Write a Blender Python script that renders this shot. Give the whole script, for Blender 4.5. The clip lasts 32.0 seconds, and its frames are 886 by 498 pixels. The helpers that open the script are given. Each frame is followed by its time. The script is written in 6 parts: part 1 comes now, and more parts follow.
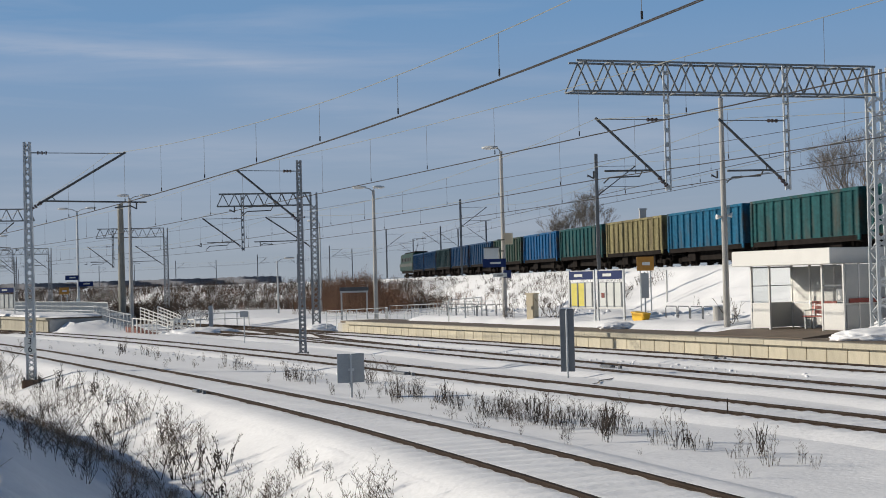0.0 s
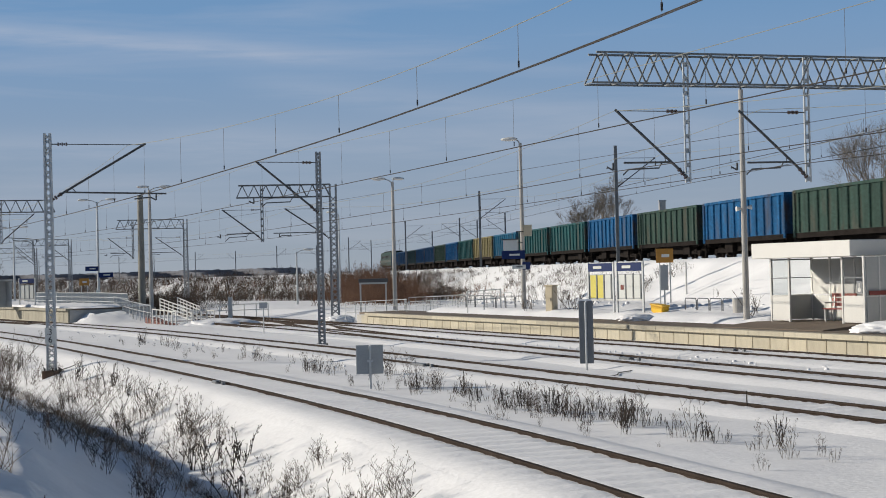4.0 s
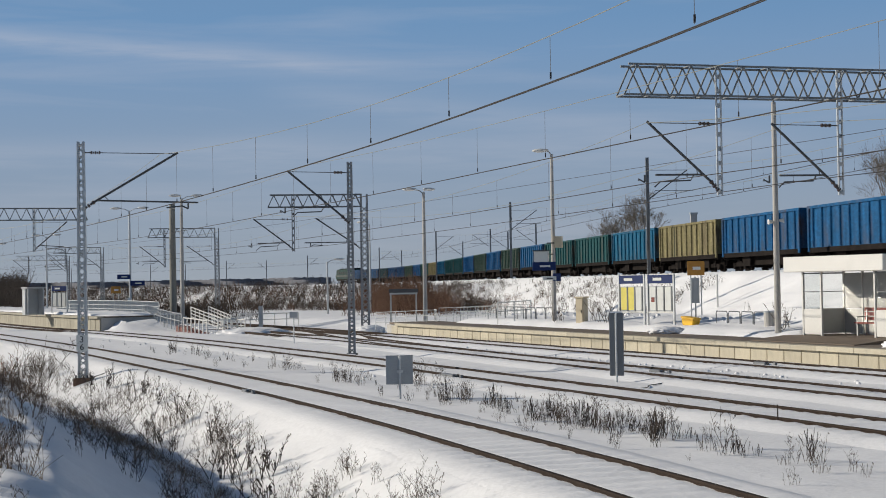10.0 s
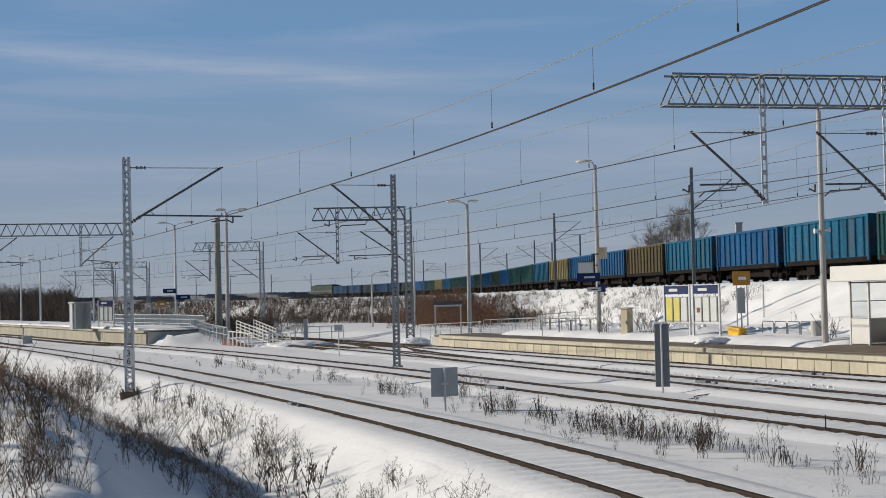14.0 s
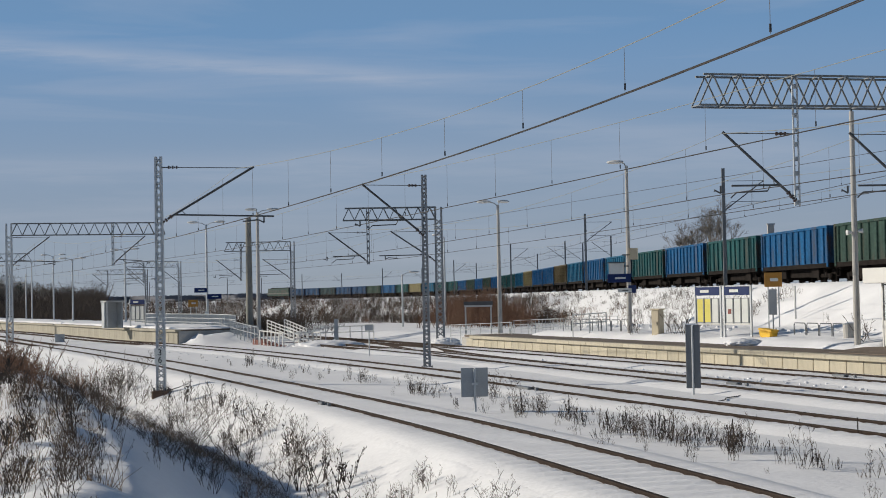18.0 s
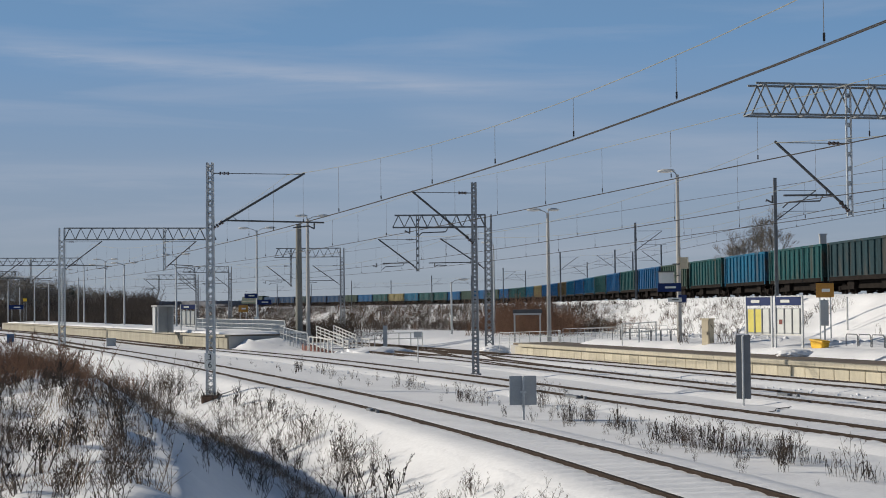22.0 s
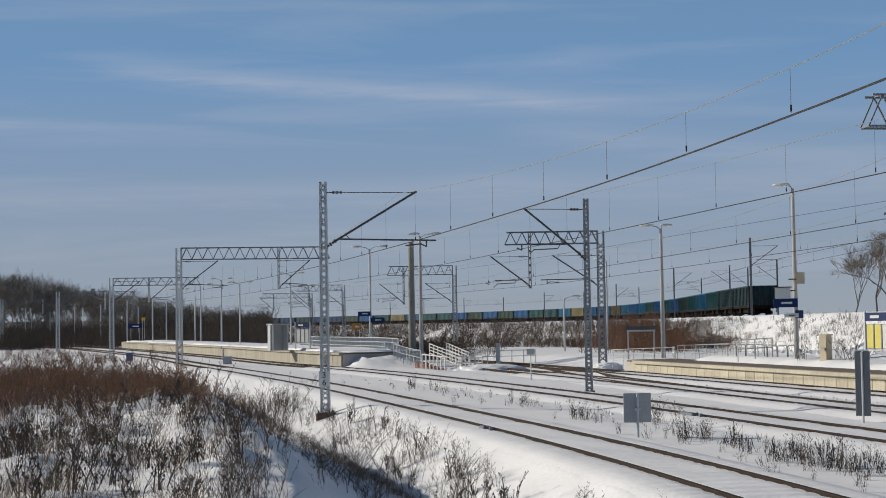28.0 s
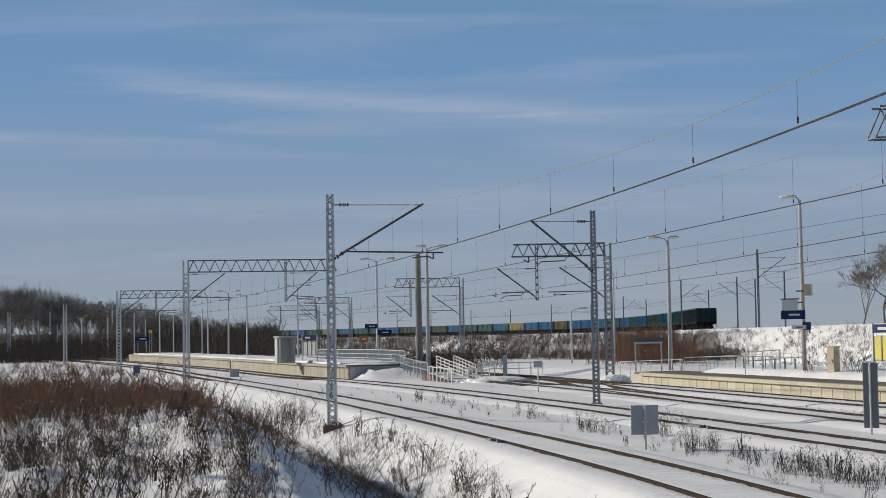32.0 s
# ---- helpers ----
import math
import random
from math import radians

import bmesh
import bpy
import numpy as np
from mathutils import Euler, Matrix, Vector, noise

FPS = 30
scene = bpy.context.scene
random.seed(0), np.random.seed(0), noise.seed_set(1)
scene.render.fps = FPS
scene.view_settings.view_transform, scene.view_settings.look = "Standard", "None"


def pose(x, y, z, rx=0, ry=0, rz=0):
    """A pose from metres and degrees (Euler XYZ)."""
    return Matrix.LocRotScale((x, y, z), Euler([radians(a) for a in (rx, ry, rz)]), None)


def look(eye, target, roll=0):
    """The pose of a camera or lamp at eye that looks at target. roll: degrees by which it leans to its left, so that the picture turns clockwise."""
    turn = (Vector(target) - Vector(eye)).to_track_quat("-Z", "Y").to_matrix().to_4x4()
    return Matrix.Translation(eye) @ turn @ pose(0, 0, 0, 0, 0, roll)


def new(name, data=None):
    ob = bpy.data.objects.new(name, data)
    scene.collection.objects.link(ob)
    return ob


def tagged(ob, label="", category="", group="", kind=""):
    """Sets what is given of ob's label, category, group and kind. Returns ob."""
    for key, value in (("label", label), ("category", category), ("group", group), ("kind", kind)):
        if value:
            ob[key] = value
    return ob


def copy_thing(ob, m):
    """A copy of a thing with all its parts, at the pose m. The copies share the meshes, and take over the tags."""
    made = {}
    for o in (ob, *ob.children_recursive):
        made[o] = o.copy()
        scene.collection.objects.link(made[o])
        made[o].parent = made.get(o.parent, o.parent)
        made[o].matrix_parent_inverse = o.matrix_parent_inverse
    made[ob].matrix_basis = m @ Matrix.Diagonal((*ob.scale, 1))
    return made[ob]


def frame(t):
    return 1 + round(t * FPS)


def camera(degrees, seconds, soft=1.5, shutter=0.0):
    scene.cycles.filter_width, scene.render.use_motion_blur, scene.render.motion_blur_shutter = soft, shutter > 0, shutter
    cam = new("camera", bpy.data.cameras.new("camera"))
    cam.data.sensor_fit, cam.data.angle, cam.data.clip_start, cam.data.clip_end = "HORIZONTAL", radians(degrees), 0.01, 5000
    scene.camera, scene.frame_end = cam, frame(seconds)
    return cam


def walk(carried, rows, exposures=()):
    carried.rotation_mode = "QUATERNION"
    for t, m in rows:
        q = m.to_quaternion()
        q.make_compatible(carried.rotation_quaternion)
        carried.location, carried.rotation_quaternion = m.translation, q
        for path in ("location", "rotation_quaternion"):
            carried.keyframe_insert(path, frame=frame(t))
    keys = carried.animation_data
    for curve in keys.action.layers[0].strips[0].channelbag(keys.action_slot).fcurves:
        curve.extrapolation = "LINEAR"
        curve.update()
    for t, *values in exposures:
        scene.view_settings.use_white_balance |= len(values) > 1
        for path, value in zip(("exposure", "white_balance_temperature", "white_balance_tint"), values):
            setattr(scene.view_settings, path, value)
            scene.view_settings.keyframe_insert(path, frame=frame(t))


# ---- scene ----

# camera: on a bank beside the line, turning slowly to the left
EYE = Vector((0.0, 0.0, 2.68))
cam = camera(32.03, 32.0, soft=0.95, shutter=0.4)


def aim(yaw, pitch, roll):
    y, p = radians(yaw), radians(pitch)
    return look(EYE, EYE + Vector((-math.sin(y) * math.cos(p), math.cos(y) * math.cos(p), math.sin(p))), roll)


walk(cam, [(t, aim(a, b, c)) for t, a, b, c in [
    (0, 0.000, 1.152, -1.479), (0.5, 0.063, 1.116, -1.498), (1, 0.308, 1.056, -1.637), (1.5, 0.362, 1.038, -1.634),
    (2, 0.401, 1.028, -1.637), (2.5, 0.311, 0.975, -1.706), (3, 0.450, 0.926, -1.838), (3.5, 0.565, 0.869, -1.618),
    (5.5, 1.060, 0.853, -0.970), (6, 1.152, 0.916, -0.885), (6.5, 1.236, 1.011, -0.983), (7, 1.552, 1.091, -1.059),
    (7.5, 1.737, 1.149, -1.102), (8, 1.896, 1.194, -1.062), (8.5, 1.988, 1.198, -1.084), (9, 1.793, 1.177, -1.076),
    (9.5, 1.756, 1.183, -0.922), (10, 1.841, 1.281, -0.921), (10.5, 2.045, 1.352, -0.959), (11, 2.274, 1.436, -0.946),
    (11.5, 2.443, 1.482, -1.086), (12, 2.636, 1.569, -1.158), (12.5, 2.812, 1.619, -1.211), (13, 3.062, 1.686, -1.210),
    (13.5, 3.230, 1.698, -1.232), (14, 3.465, 1.759, -1.321), (14.5, 3.687, 1.776, -1.267), (15, 3.954, 1.773, -1.411),
    (15.5, 4.117, 1.807, -1.285), (17.5, 4.414, 1.829, -1.109), (18, 4.600, 1.793, -1.101), (18.5, 4.698, 1.747, -0.946),
    (19, 4.920, 1.711, -0.992), (19.5, 5.304, 1.725, -0.865), (20, 5.592, 1.942, -0.569), (20.5, 5.813, 2.212, -0.461),
    (21, 5.983, 2.228, -0.397), (21.5, 6.137, 2.140, -0.467), (22, 6.434, 2.098, -0.577), (22.5, 6.817, 2.078, -0.563),
    (23, 7.276, 2.164, -0.528), (23.5, 7.627, 2.292, -0.554), (24, 8.036, 2.370, -0.622), (24.5, 8.378, 2.423, -0.742),
    (25, 8.697, 2.484, -0.853), (25.5, 8.920, 2.489, -0.846), (27.5, 10.387, 2.607, -0.758), (28, 10.587, 2.789, -0.866),
    (28.5, 10.564, 2.878, -0.903), (29, 10.578, 2.874, -0.854), (29.5, 10.674, 2.917, -0.903),
    (30, 10.653, 2.982, -0.943), (30.5, 10.652, 3.052, -0.959), (31, 10.647, 3.150, -0.968),
    (31.5, 10.729, 3.214, -0.966), (32, 10.836, 3.248, -0.938),
]], [(0, 0.04), (7.5, 0.02), (12, -0.04), (32, -0.03)])

# light: low winter sun from the left, clear sky with thin cloud
SUN_AZ, SUN_EL = -77.0, 20.5      # degrees from the y axis, clockwise; height
world = bpy.data.worlds.new("world")
scene.world = world
world.use_nodes = True
wt = world.node_tree
wt.nodes.clear()
sky = wt.nodes.new("ShaderNodeTexSky")
sky.sky_type, sky.sun_disc = "NISHITA", False
sky.sun_elevation, sky.sun_rotation = radians(SUN_EL), radians(SUN_AZ)
sky.air_density, sky.dust_density, sky.ozone_density = 1.0, 0.3, 3.0
bg = wt.nodes.new("ShaderNodeBackground")
bg.inputs["Strength"].default_value = 1.0
wout = wt.nodes.new("ShaderNodeOutputWorld")
tc = wt.nodes.new("ShaderNodeTexCoord")
sep = wt.nodes.new("ShaderNodeSeparateXYZ")
wt.links.new(tc.outputs["Generated"], sep.inputs[0])


def wnode(kind, **inputs):
    n = wt.nodes.new(kind)
    for k, v in inputs.items():
        n.inputs[k.replace("_", " ")].default_value = v
    return n


def wmix(fac, a, b):
    n = wt.nodes.new("ShaderNodeMix")
    n.data_type = "RGBA"
    for socket, v in ((n.inputs[0], fac), (n.inputs[6], a), (n.inputs[7], b)):
        if isinstance(v, tuple):
            socket.default_value = v
        else:
            wt.links.new(v, socket)
    return n.outputs[2]


gain = wt.nodes.new("ShaderNodeVectorMath")
gain.operation = "SCALE"
gain.inputs["Scale"].default_value = 0.05
wt.links.new(sky.outputs[0], gain.inputs[0])
low = wnode("ShaderNodeMapRange", From_Min=0.0, From_Max=0.17)
wt.links.new(sep.outputs[2], low.inputs["Value"])
high = wnode("ShaderNodeMapRange", From_Min=0.15, From_Max=0.5)
wt.links.new(sep.outputs[2], high.inputs["Value"])
haze = wmix(low.outputs[0], (0.325, 0.368, 0.42, 1), (0.16, 0.30, 0.51, 1))
# thin stretched cloud
flat = wt.nodes.new("ShaderNodeMapping")
flat.inputs["Scale"].default_value = (2.2, 2.2, 26.0)
flat.inputs["Rotation"].default_value = (0.0, 0.05, 0.0)
wt.links.new(tc.outputs["Generated"], flat.inputs[0])
cn = wnode("ShaderNodeTexNoise", Scale=1.6, Detail=7.0, Roughness=0.55, Distortion=0.4)
wt.links.new(flat.outputs[0], cn.inputs["Vector"])
veil = wnode("ShaderNodeMapRange", From_Min=0.5, From_Max=0.78, To_Max=0.25)
wt.links.new(cn.outputs[0], veil.inputs["Value"])
clear = wmix(high.outputs[0], haze, gain.outputs[0])


def wmath(op, a, b=0.0):
    n = wt.nodes.new("ShaderNodeMath")
    n.operation = op
    for socket, v in ((n.inputs[0], a), (n.inputs[1], b)):
        if isinstance(v, float):
            socket.default_value = v
        else:
            wt.links.new(v, socket)
    return n.outputs[0]


azimuth = wmath("MULTIPLY", wmath("ARCTAN2", sep.outputs[0], sep.outputs[1]), 57.296)
elevation = wmath("MULTIPLY", wmath("ARCSINE", sep.outputs[2]), 57.296)
shred = wnode("ShaderNodeTexNoise", Scale=9.0, Detail=6.0, Roughness=0.6)
wt.links.new(flat.outputs[0], shred.inputs["Vector"])


def streak(a0, a1, el, slope, wide, strength):
    """A long thin cloud between two bearings; el: its height in degrees at the first one."""
    middle = wmath("ADD", wmath("MULTIPLY", wmath("SUBTRACT", azimuth, a0), slope), el)
    off = wmath("ADD", wmath("SUBTRACT", elevation, middle), wmath("MULTIPLY", wmath("SUBTRACT", shred.outputs[0], 0.5), wide * 1.5))
    q = wmath("DIVIDE", off, wide)
    body = wmath("POWER", 2.718, wmath("MULTIPLY", wmath("MULTIPLY", q, q), -1.0))
    ends = []
    for x0, x1 in ((a0, a0 + 4.0), (a1, a1 - 7.0)):
        n = wnode("ShaderNodeMapRange", From_Min=x0, From_Max=x1)
        n.interpolation_type = "SMOOTHSTEP"
        wt.links.new(azimuth, n.inputs["Value"])
        ends.append(n.outputs[0])
    grain = wnode("ShaderNodeMapRange", From_Min=0.3, From_Max=0.6, To_Min=0.55)
    wt.links.new(shred.outputs[0], grain.inputs["Value"])
    return wmath("MULTIPLY", wmath("MULTIPLY", body, grain.outputs[0]), wmath("MULTIPLY", wmath("MULTIPLY", *ends), strength))


cloudy = wmix(veil.outputs[0], clear, (0.50, 0.52, 0.60, 1))
for args in ((-24.5, -1.0, 9.55, -0.073, 0.34, 0.3), (-9.5, 12.0, 7.35, -0.12, 0.5, 0.15), (-34.0, -21.5, 7.3, 0.01, 0.22, 0.25), (-32.0, -4.0, 4.6, 0.02, 0.5, 0.16), (-12.0, 14.0, 4.9, 0.0, 0.7, 0.14)):
    cloudy = wmix(streak(*args), cloudy, (0.56, 0.57, 0.63, 1))
wt.links.new(cloudy, bg.inputs[0])
wt.links.new(bg.outputs[0], wout.inputs[0])
lamp = bpy.data.lights.new("sun", "SUN")
lamp.energy, lamp.angle, lamp.color = 4.5, radians(0.5), (1.0, 0.92, 0.79)
sun = new("sun", lamp)
a, e = radians(SUN_AZ), radians(SUN_EL)
sun.matrix_world = look((math.sin(a) * math.cos(e) * 50, math.cos(a) * math.cos(e) * 50, math.sin(e) * 50), (0, 0, 0))


# ---- materials ----
def mat(name, color, rough=0.7, metal=0.0, var=0.15, scale=4.0, fine=40.0, bump=0.1, dist=0.01, second=None, mixlo=0.45, mixhi=0.65, objvar=0.0, spec=0.5, coords="Object", stretch=None):
    """A surface with two scales of variation, an optional second colour in patches, and fine relief."""
    m = bpy.data.materials.new(name)
    m.use_nodes = True
    nt = m.node_tree
    N, K = nt.nodes, nt.links
    b = N["Principled BSDF"]
    b.inputs["Roughness"].default_value, b.inputs["Metallic"].default_value = rough, metal
    b.inputs["Specular IOR Level"].default_value = spec
    tc = N.new("ShaderNodeTexCoord")
    n1, n2 = N.new("ShaderNodeTexNoise"), N.new("ShaderNodeTexNoise")
    for n, s, d in ((n1, scale, 5.0), (n2, fine, 3.0)):
        n.inputs["Scale"].default_value, n.inputs["Detail"].default_value = s, d
        K.new(tc.outputs[coords], n.inputs["Vector"])
    if stretch:
        mp = N.new("ShaderNodeMapping")
        mp.inputs["Scale"].default_value = stretch
        K.new(tc.outputs[coords], mp.inputs["Vector"])
        K.new(mp.outputs[0], n1.inputs["Vector"])
    base = N.new("ShaderNodeRGB")
    base.outputs[0].default_value = (*color, 1)
    col = base.outputs[0]
    if second:
        ramp = N.new("ShaderNodeMapRange")
        ramp.inputs["From Min"].default_value, ramp.inputs["From Max"].default_value = mixlo, mixhi
        K.new(n1.outputs[0], ramp.inputs["Value"])
        mx = N.new("ShaderNodeMix")
        mx.data_type = "RGBA"
        K.new(ramp.outputs[0], mx.inputs[0])
        K.new(col, mx.inputs[6])
        mx.inputs[7].default_value = (*second, 1)
        col = mx.outputs[2]
    hsv = N.new("ShaderNodeHueSaturation")
    add = N.new("ShaderNodeMath")
    add.operation = "ADD"
    K.new(n1.outputs[0], add.inputs[0])
    K.new(n2.outputs[0], add.inputs[1])
    val = N.new("ShaderNodeMapRange")
    val.inputs["From Min"].default_value, val.inputs["From Max"].default_value = 0.7, 1.3
    val.inputs["To Min"].default_value, val.inputs["To Max"].default_value = 1 - var, 1 + var
    K.new(add.outputs[0], val.inputs["Value"])
    v = val.outputs[0]
    if objvar:
        oi = N.new("ShaderNodeObjectInfo")
        mr = N.new("ShaderNodeMapRange")
        mr.inputs["To Min"].default_value, mr.inputs["To Max"].default_value = 1 - objvar, 1 + objvar
        K.new(oi.outputs["Random"], mr.inputs["Value"])
        mu = N.new("ShaderNodeMath")
        mu.operation = "MULTIPLY"
        K.new(v, mu.inputs[0])
        K.new(mr.outputs[0], mu.inputs[1])
        v = mu.outputs[0]
    K.new(v, hsv.inputs["Value"])
    K.new(col, hsv.inputs["Color"])
    K.new(hsv.outputs[0], b.inputs["Base Color"])
    if bump:
        bp = N.new("ShaderNodeBump")
        bp.inputs["Strength"].default_value, bp.inputs["Distance"].default_value = bump, dist
        K.new(add.outputs[0], bp.inputs["Height"])
        K.new(bp.outputs[0], b.inputs["Normal"])
    return m


M_SNOW = mat("snow", (0.85, 0.85, 0.86), 0.9, var=0.04, scale=0.7, fine=9.0, bump=0.2, dist=0.06, spec=0.2)
M_RAIL = mat("rusty_rail", (0.042, 0.031, 0.025), 0.85, 0.0, var=0.3, scale=2, fine=30, bump=0.1, spec=0.08)
M_GALV = mat("galvanised_steel", (0.47, 0.49, 0.5), 0.55, 0.35, var=0.12, scale=3, fine=40, bump=0.05)
M_DARK = mat("dark_painted_steel", (0.075, 0.08, 0.085), 0.6, 0.3, var=0.2, scale=3, fine=40, bump=0.05)
M_MAST = mat("weathered_grey_steel", (0.15, 0.16, 0.17), 0.6, 0.3, var=0.2, scale=3, fine=40, bump=0.05)
M_OLDGALV = mat("dulled_galvanised_steel", (0.27, 0.28, 0.29), 0.6, 0.3, var=0.2, scale=3, fine=40, bump=0.05)
M_TRUSS = mat("dark_weathered_truss_steel", (0.14, 0.15, 0.155), 0.6, 0.3, var=0.25, scale=2, fine=30, bump=0.05)
M_STEEL = mat("weathered_galvanised_beam", (0.17, 0.18, 0.185), 0.6, 0.3, var=0.25, scale=2, fine=30, bump=0.05)
M_PANEL = mat("dull_sign_back", (0.33, 0.35, 0.36), 0.5, 0.1, var=0.1, scale=2, fine=30, bump=0.03)
M_WIRE = mat("weathered_copper_wire", (0.05, 0.044, 0.04), 0.7, 0.1, var=0.2, scale=1, fine=10, bump=0)
M_CONC = mat("pale_concrete", (0.44, 0.40, 0.31), 0.85, var=0.22, scale=1.6, fine=30, bump=0.25, objvar=0.12, second=(0.30, 0.265, 0.195), mixlo=0.52, mixhi=0.8, stretch=(2.2, 2.2, 0.6))
M_GREYCONC = mat("weathered_concrete", (0.33, 0.305, 0.24), 0.85, var=0.22, scale=1.6, fine=30, bump=0.25, objvar=0.1, second=(0.22, 0.2, 0.16), mixlo=0.5, mixhi=0.78, stretch=(2.2, 2.2, 0.6))
M_POLE = mat("concrete_pole", (0.41, 0.395, 0.37), 0.85, var=0.15, scale=1.2, fine=30, bump=0.2)
M_PAVE = mat("damp_brown_paving", (0.15, 0.115, 0.085), 0.8, var=0.2, scale=0.8, fine=20, bump=0.2)
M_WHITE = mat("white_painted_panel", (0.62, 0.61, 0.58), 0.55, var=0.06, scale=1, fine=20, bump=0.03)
M_BEIGE = mat("beige_lacquer", (0.55, 0.47, 0.33), 0.5, var=0.06, scale=1, fine=20, bump=0.03)
M_NAVY = mat("navy_sign_face", (0.01, 0.027, 0.11), 0.5, var=0.1, scale=2, fine=20, bump=0, spec=0.2)
# pale grey; on the waiting shelter it also carries painted shade
M_PALE = mat("pale_and_shade_grey_panel", (0.40, 0.40, 0.385), 0.5, var=0.07, scale=1, fine=20, bump=0.03)
M_OLDCONC = mat("old_grey_concrete", (0.23, 0.22, 0.19), 0.9, var=0.2, scale=1.5, fine=30, bump=0.3)
M_FOOT = mat("rusty_foundation_block", (0.15, 0.095, 0.065), 0.9, var=0.3, scale=3, fine=30, bump=0.3)
# messenger wire: sunlight on the copper put into a paler colour
M_MESS = mat("sunlit_pale_wire", (0.34, 0.34, 0.29), 0.5, 0.3, var=0.15, scale=1, fine=10, bump=0)
M_BLUE = mat("blue_plastic", (0.03, 0.09, 0.2), 0.4, var=0.1, scale=2, fine=20, bump=0.03)
M_YELLOW = mat("yellow_paint", (0.75, 0.45, 0.03), 0.5, var=0.1, scale=3, fine=30, bump=0.05)
M_PAPERY = mat("yellow_timetable_paper", (0.72, 0.62, 0.13), 0.7, var=0.08, scale=6, fine=60, bump=0)
M_PAPER = mat("white_paper", (0.68, 0.69, 0.66), 0.7, var=0.06, scale=6, fine=60, bump=0)
M_ORANGE = mat("faded_orange_board", (0.42, 0.2, 0.03), 0.6, var=0.15, scale=3, fine=40, bump=0.03)
M_RED = mat("red_brown_bench_paint", (0.2, 0.035, 0.025), 0.5, var=0.15, scale=3, fine=40, bump=0.05)
M_BRICK = mat("red_paving_brick", (0.17, 0.065, 0.05), 0.85, var=0.25, scale=3, fine=40, bump=0.2)
M_GREY = mat("grey_sheet_metal", (0.38, 0.40, 0.41), 0.55, 0.2, var=0.1, scale=2, fine=30, bump=0.04)
M_BACK = mat("dark_grey_post_paint", (0.17, 0.18, 0.19), 0.5, 0.2, var=0.12, scale=2, fine=30, bump=0.04)
M_PORC = mat("brown_porcelain", (0.05, 0.03, 0.025), 0.3, var=0.1, scale=6, fine=30, bump=0)
M_LAMP = mat("pale_lamp_housing", (0.62, 0.62, 0.6), 0.4, var=0.06, scale=3, fine=30, bump=0)
M_STAKE = mat("dry_weed_stalk", (0.08, 0.058, 0.043), 0.9, var=0.4, scale=1.5, fine=25, bump=0)
M_BRUSH = mat("reddish_brown_brush", (0.17, 0.092, 0.056), 0.9, var=0.4, scale=0.6, fine=12, bump=0)
M_GREYW = mat("grey_dry_weed", (0.12, 0.098, 0.078), 0.9, var=0.4, scale=1.5, fine=25, bump=0)
M_DARKS = mat("dark_dead_stalk", (0.045, 0.036, 0.031), 0.9, var=0.35, scale=1.5, fine=25, bump=0)
M_GRASS = mat("dead_straw_grass", (0.24, 0.165, 0.095), 0.9, var=0.35, scale=1.5, fine=25, bump=0)
M_SCRUB = mat("dark_winter_scrub", (0.066, 0.05, 0.039), 0.9, var=0.4, scale=0.6, fine=12, bump=0)
M_TWIG = mat("grey_bare_branches", (0.19, 0.165, 0.14), 0.9, var=0.3, scale=1, fine=20, bump=0)
M_PINE = mat("dark_pine_needles", (0.035, 0.05, 0.035), 0.9, var=0.4, scale=1, fine=15, bump=0)
# distance haze is mixed into the woods' own colour
M_FAR = mat("haze_tinted_far_woods", (0.125, 0.13, 0.15), 0.95, var=0.15, scale=0.02, fine=0.2, bump=0)
M_BLACK = mat("black_rubber", (0.02, 0.02, 0.022), 0.7, var=0.2, scale=4, fine=40, bump=0.05)
M_GLASS = bpy.data.materials.new("shelter_glass")
M_GLASS.use_nodes = True
_b = M_GLASS.node_tree.nodes["Principled BSDF"]
_b.inputs["Transmission Weight"].default_value, _b.inputs["Roughness"].default_value = 1.0, 0.04
_b.inputs["Base Color"].default_value, _b.inputs["IOR"].default_value = (0.9, 0.92, 0.92, 1), 1.1
M_BROWN = mat("brown_earth", (0.10, 0.07, 0.05), 0.9, var=0.3, scale=1, fine=20, bump=0.4)


# ---- mesh helpers ----
def part(name, bm, material, parent=None, label="", m=None):
    me = bpy.data.meshes.new(name)
    bm.to_mesh(me)
    bm.free()
    me.materials.append(material)
    ob = new(name, me)
    if m is not None:
        ob.matrix_basis = m
    ob.parent = parent
    if label:
        ob["label"] = label
    return ob


def thing(name, m, label, category, group="", kind=""):
    return tagged_at(new(name), m, label, category, group, kind)


def tagged_at(ob, m, label, category, group="", kind=""):
    ob.matrix_basis = m
    return tagged(ob, label, category, group, kind)


def box(bm, x0, y0, z0, x1, y1, z1):
    v = [bm.verts.new(p) for p in ((x0, y0, z0), (x1, y0, z0), (x1, y1, z0), (x0, y1, z0), (x0, y0, z1), (x1, y0, z1), (x1, y1, z1), (x0, y1, z1))]
    for f in ((3, 2, 1, 0), (4, 5, 6, 7), (0, 1, 5, 4), (1, 2, 6, 5), (2, 3, 7, 6), (3, 0, 4, 7)):
        bm.faces.new([v[i] for i in f])
    return bm


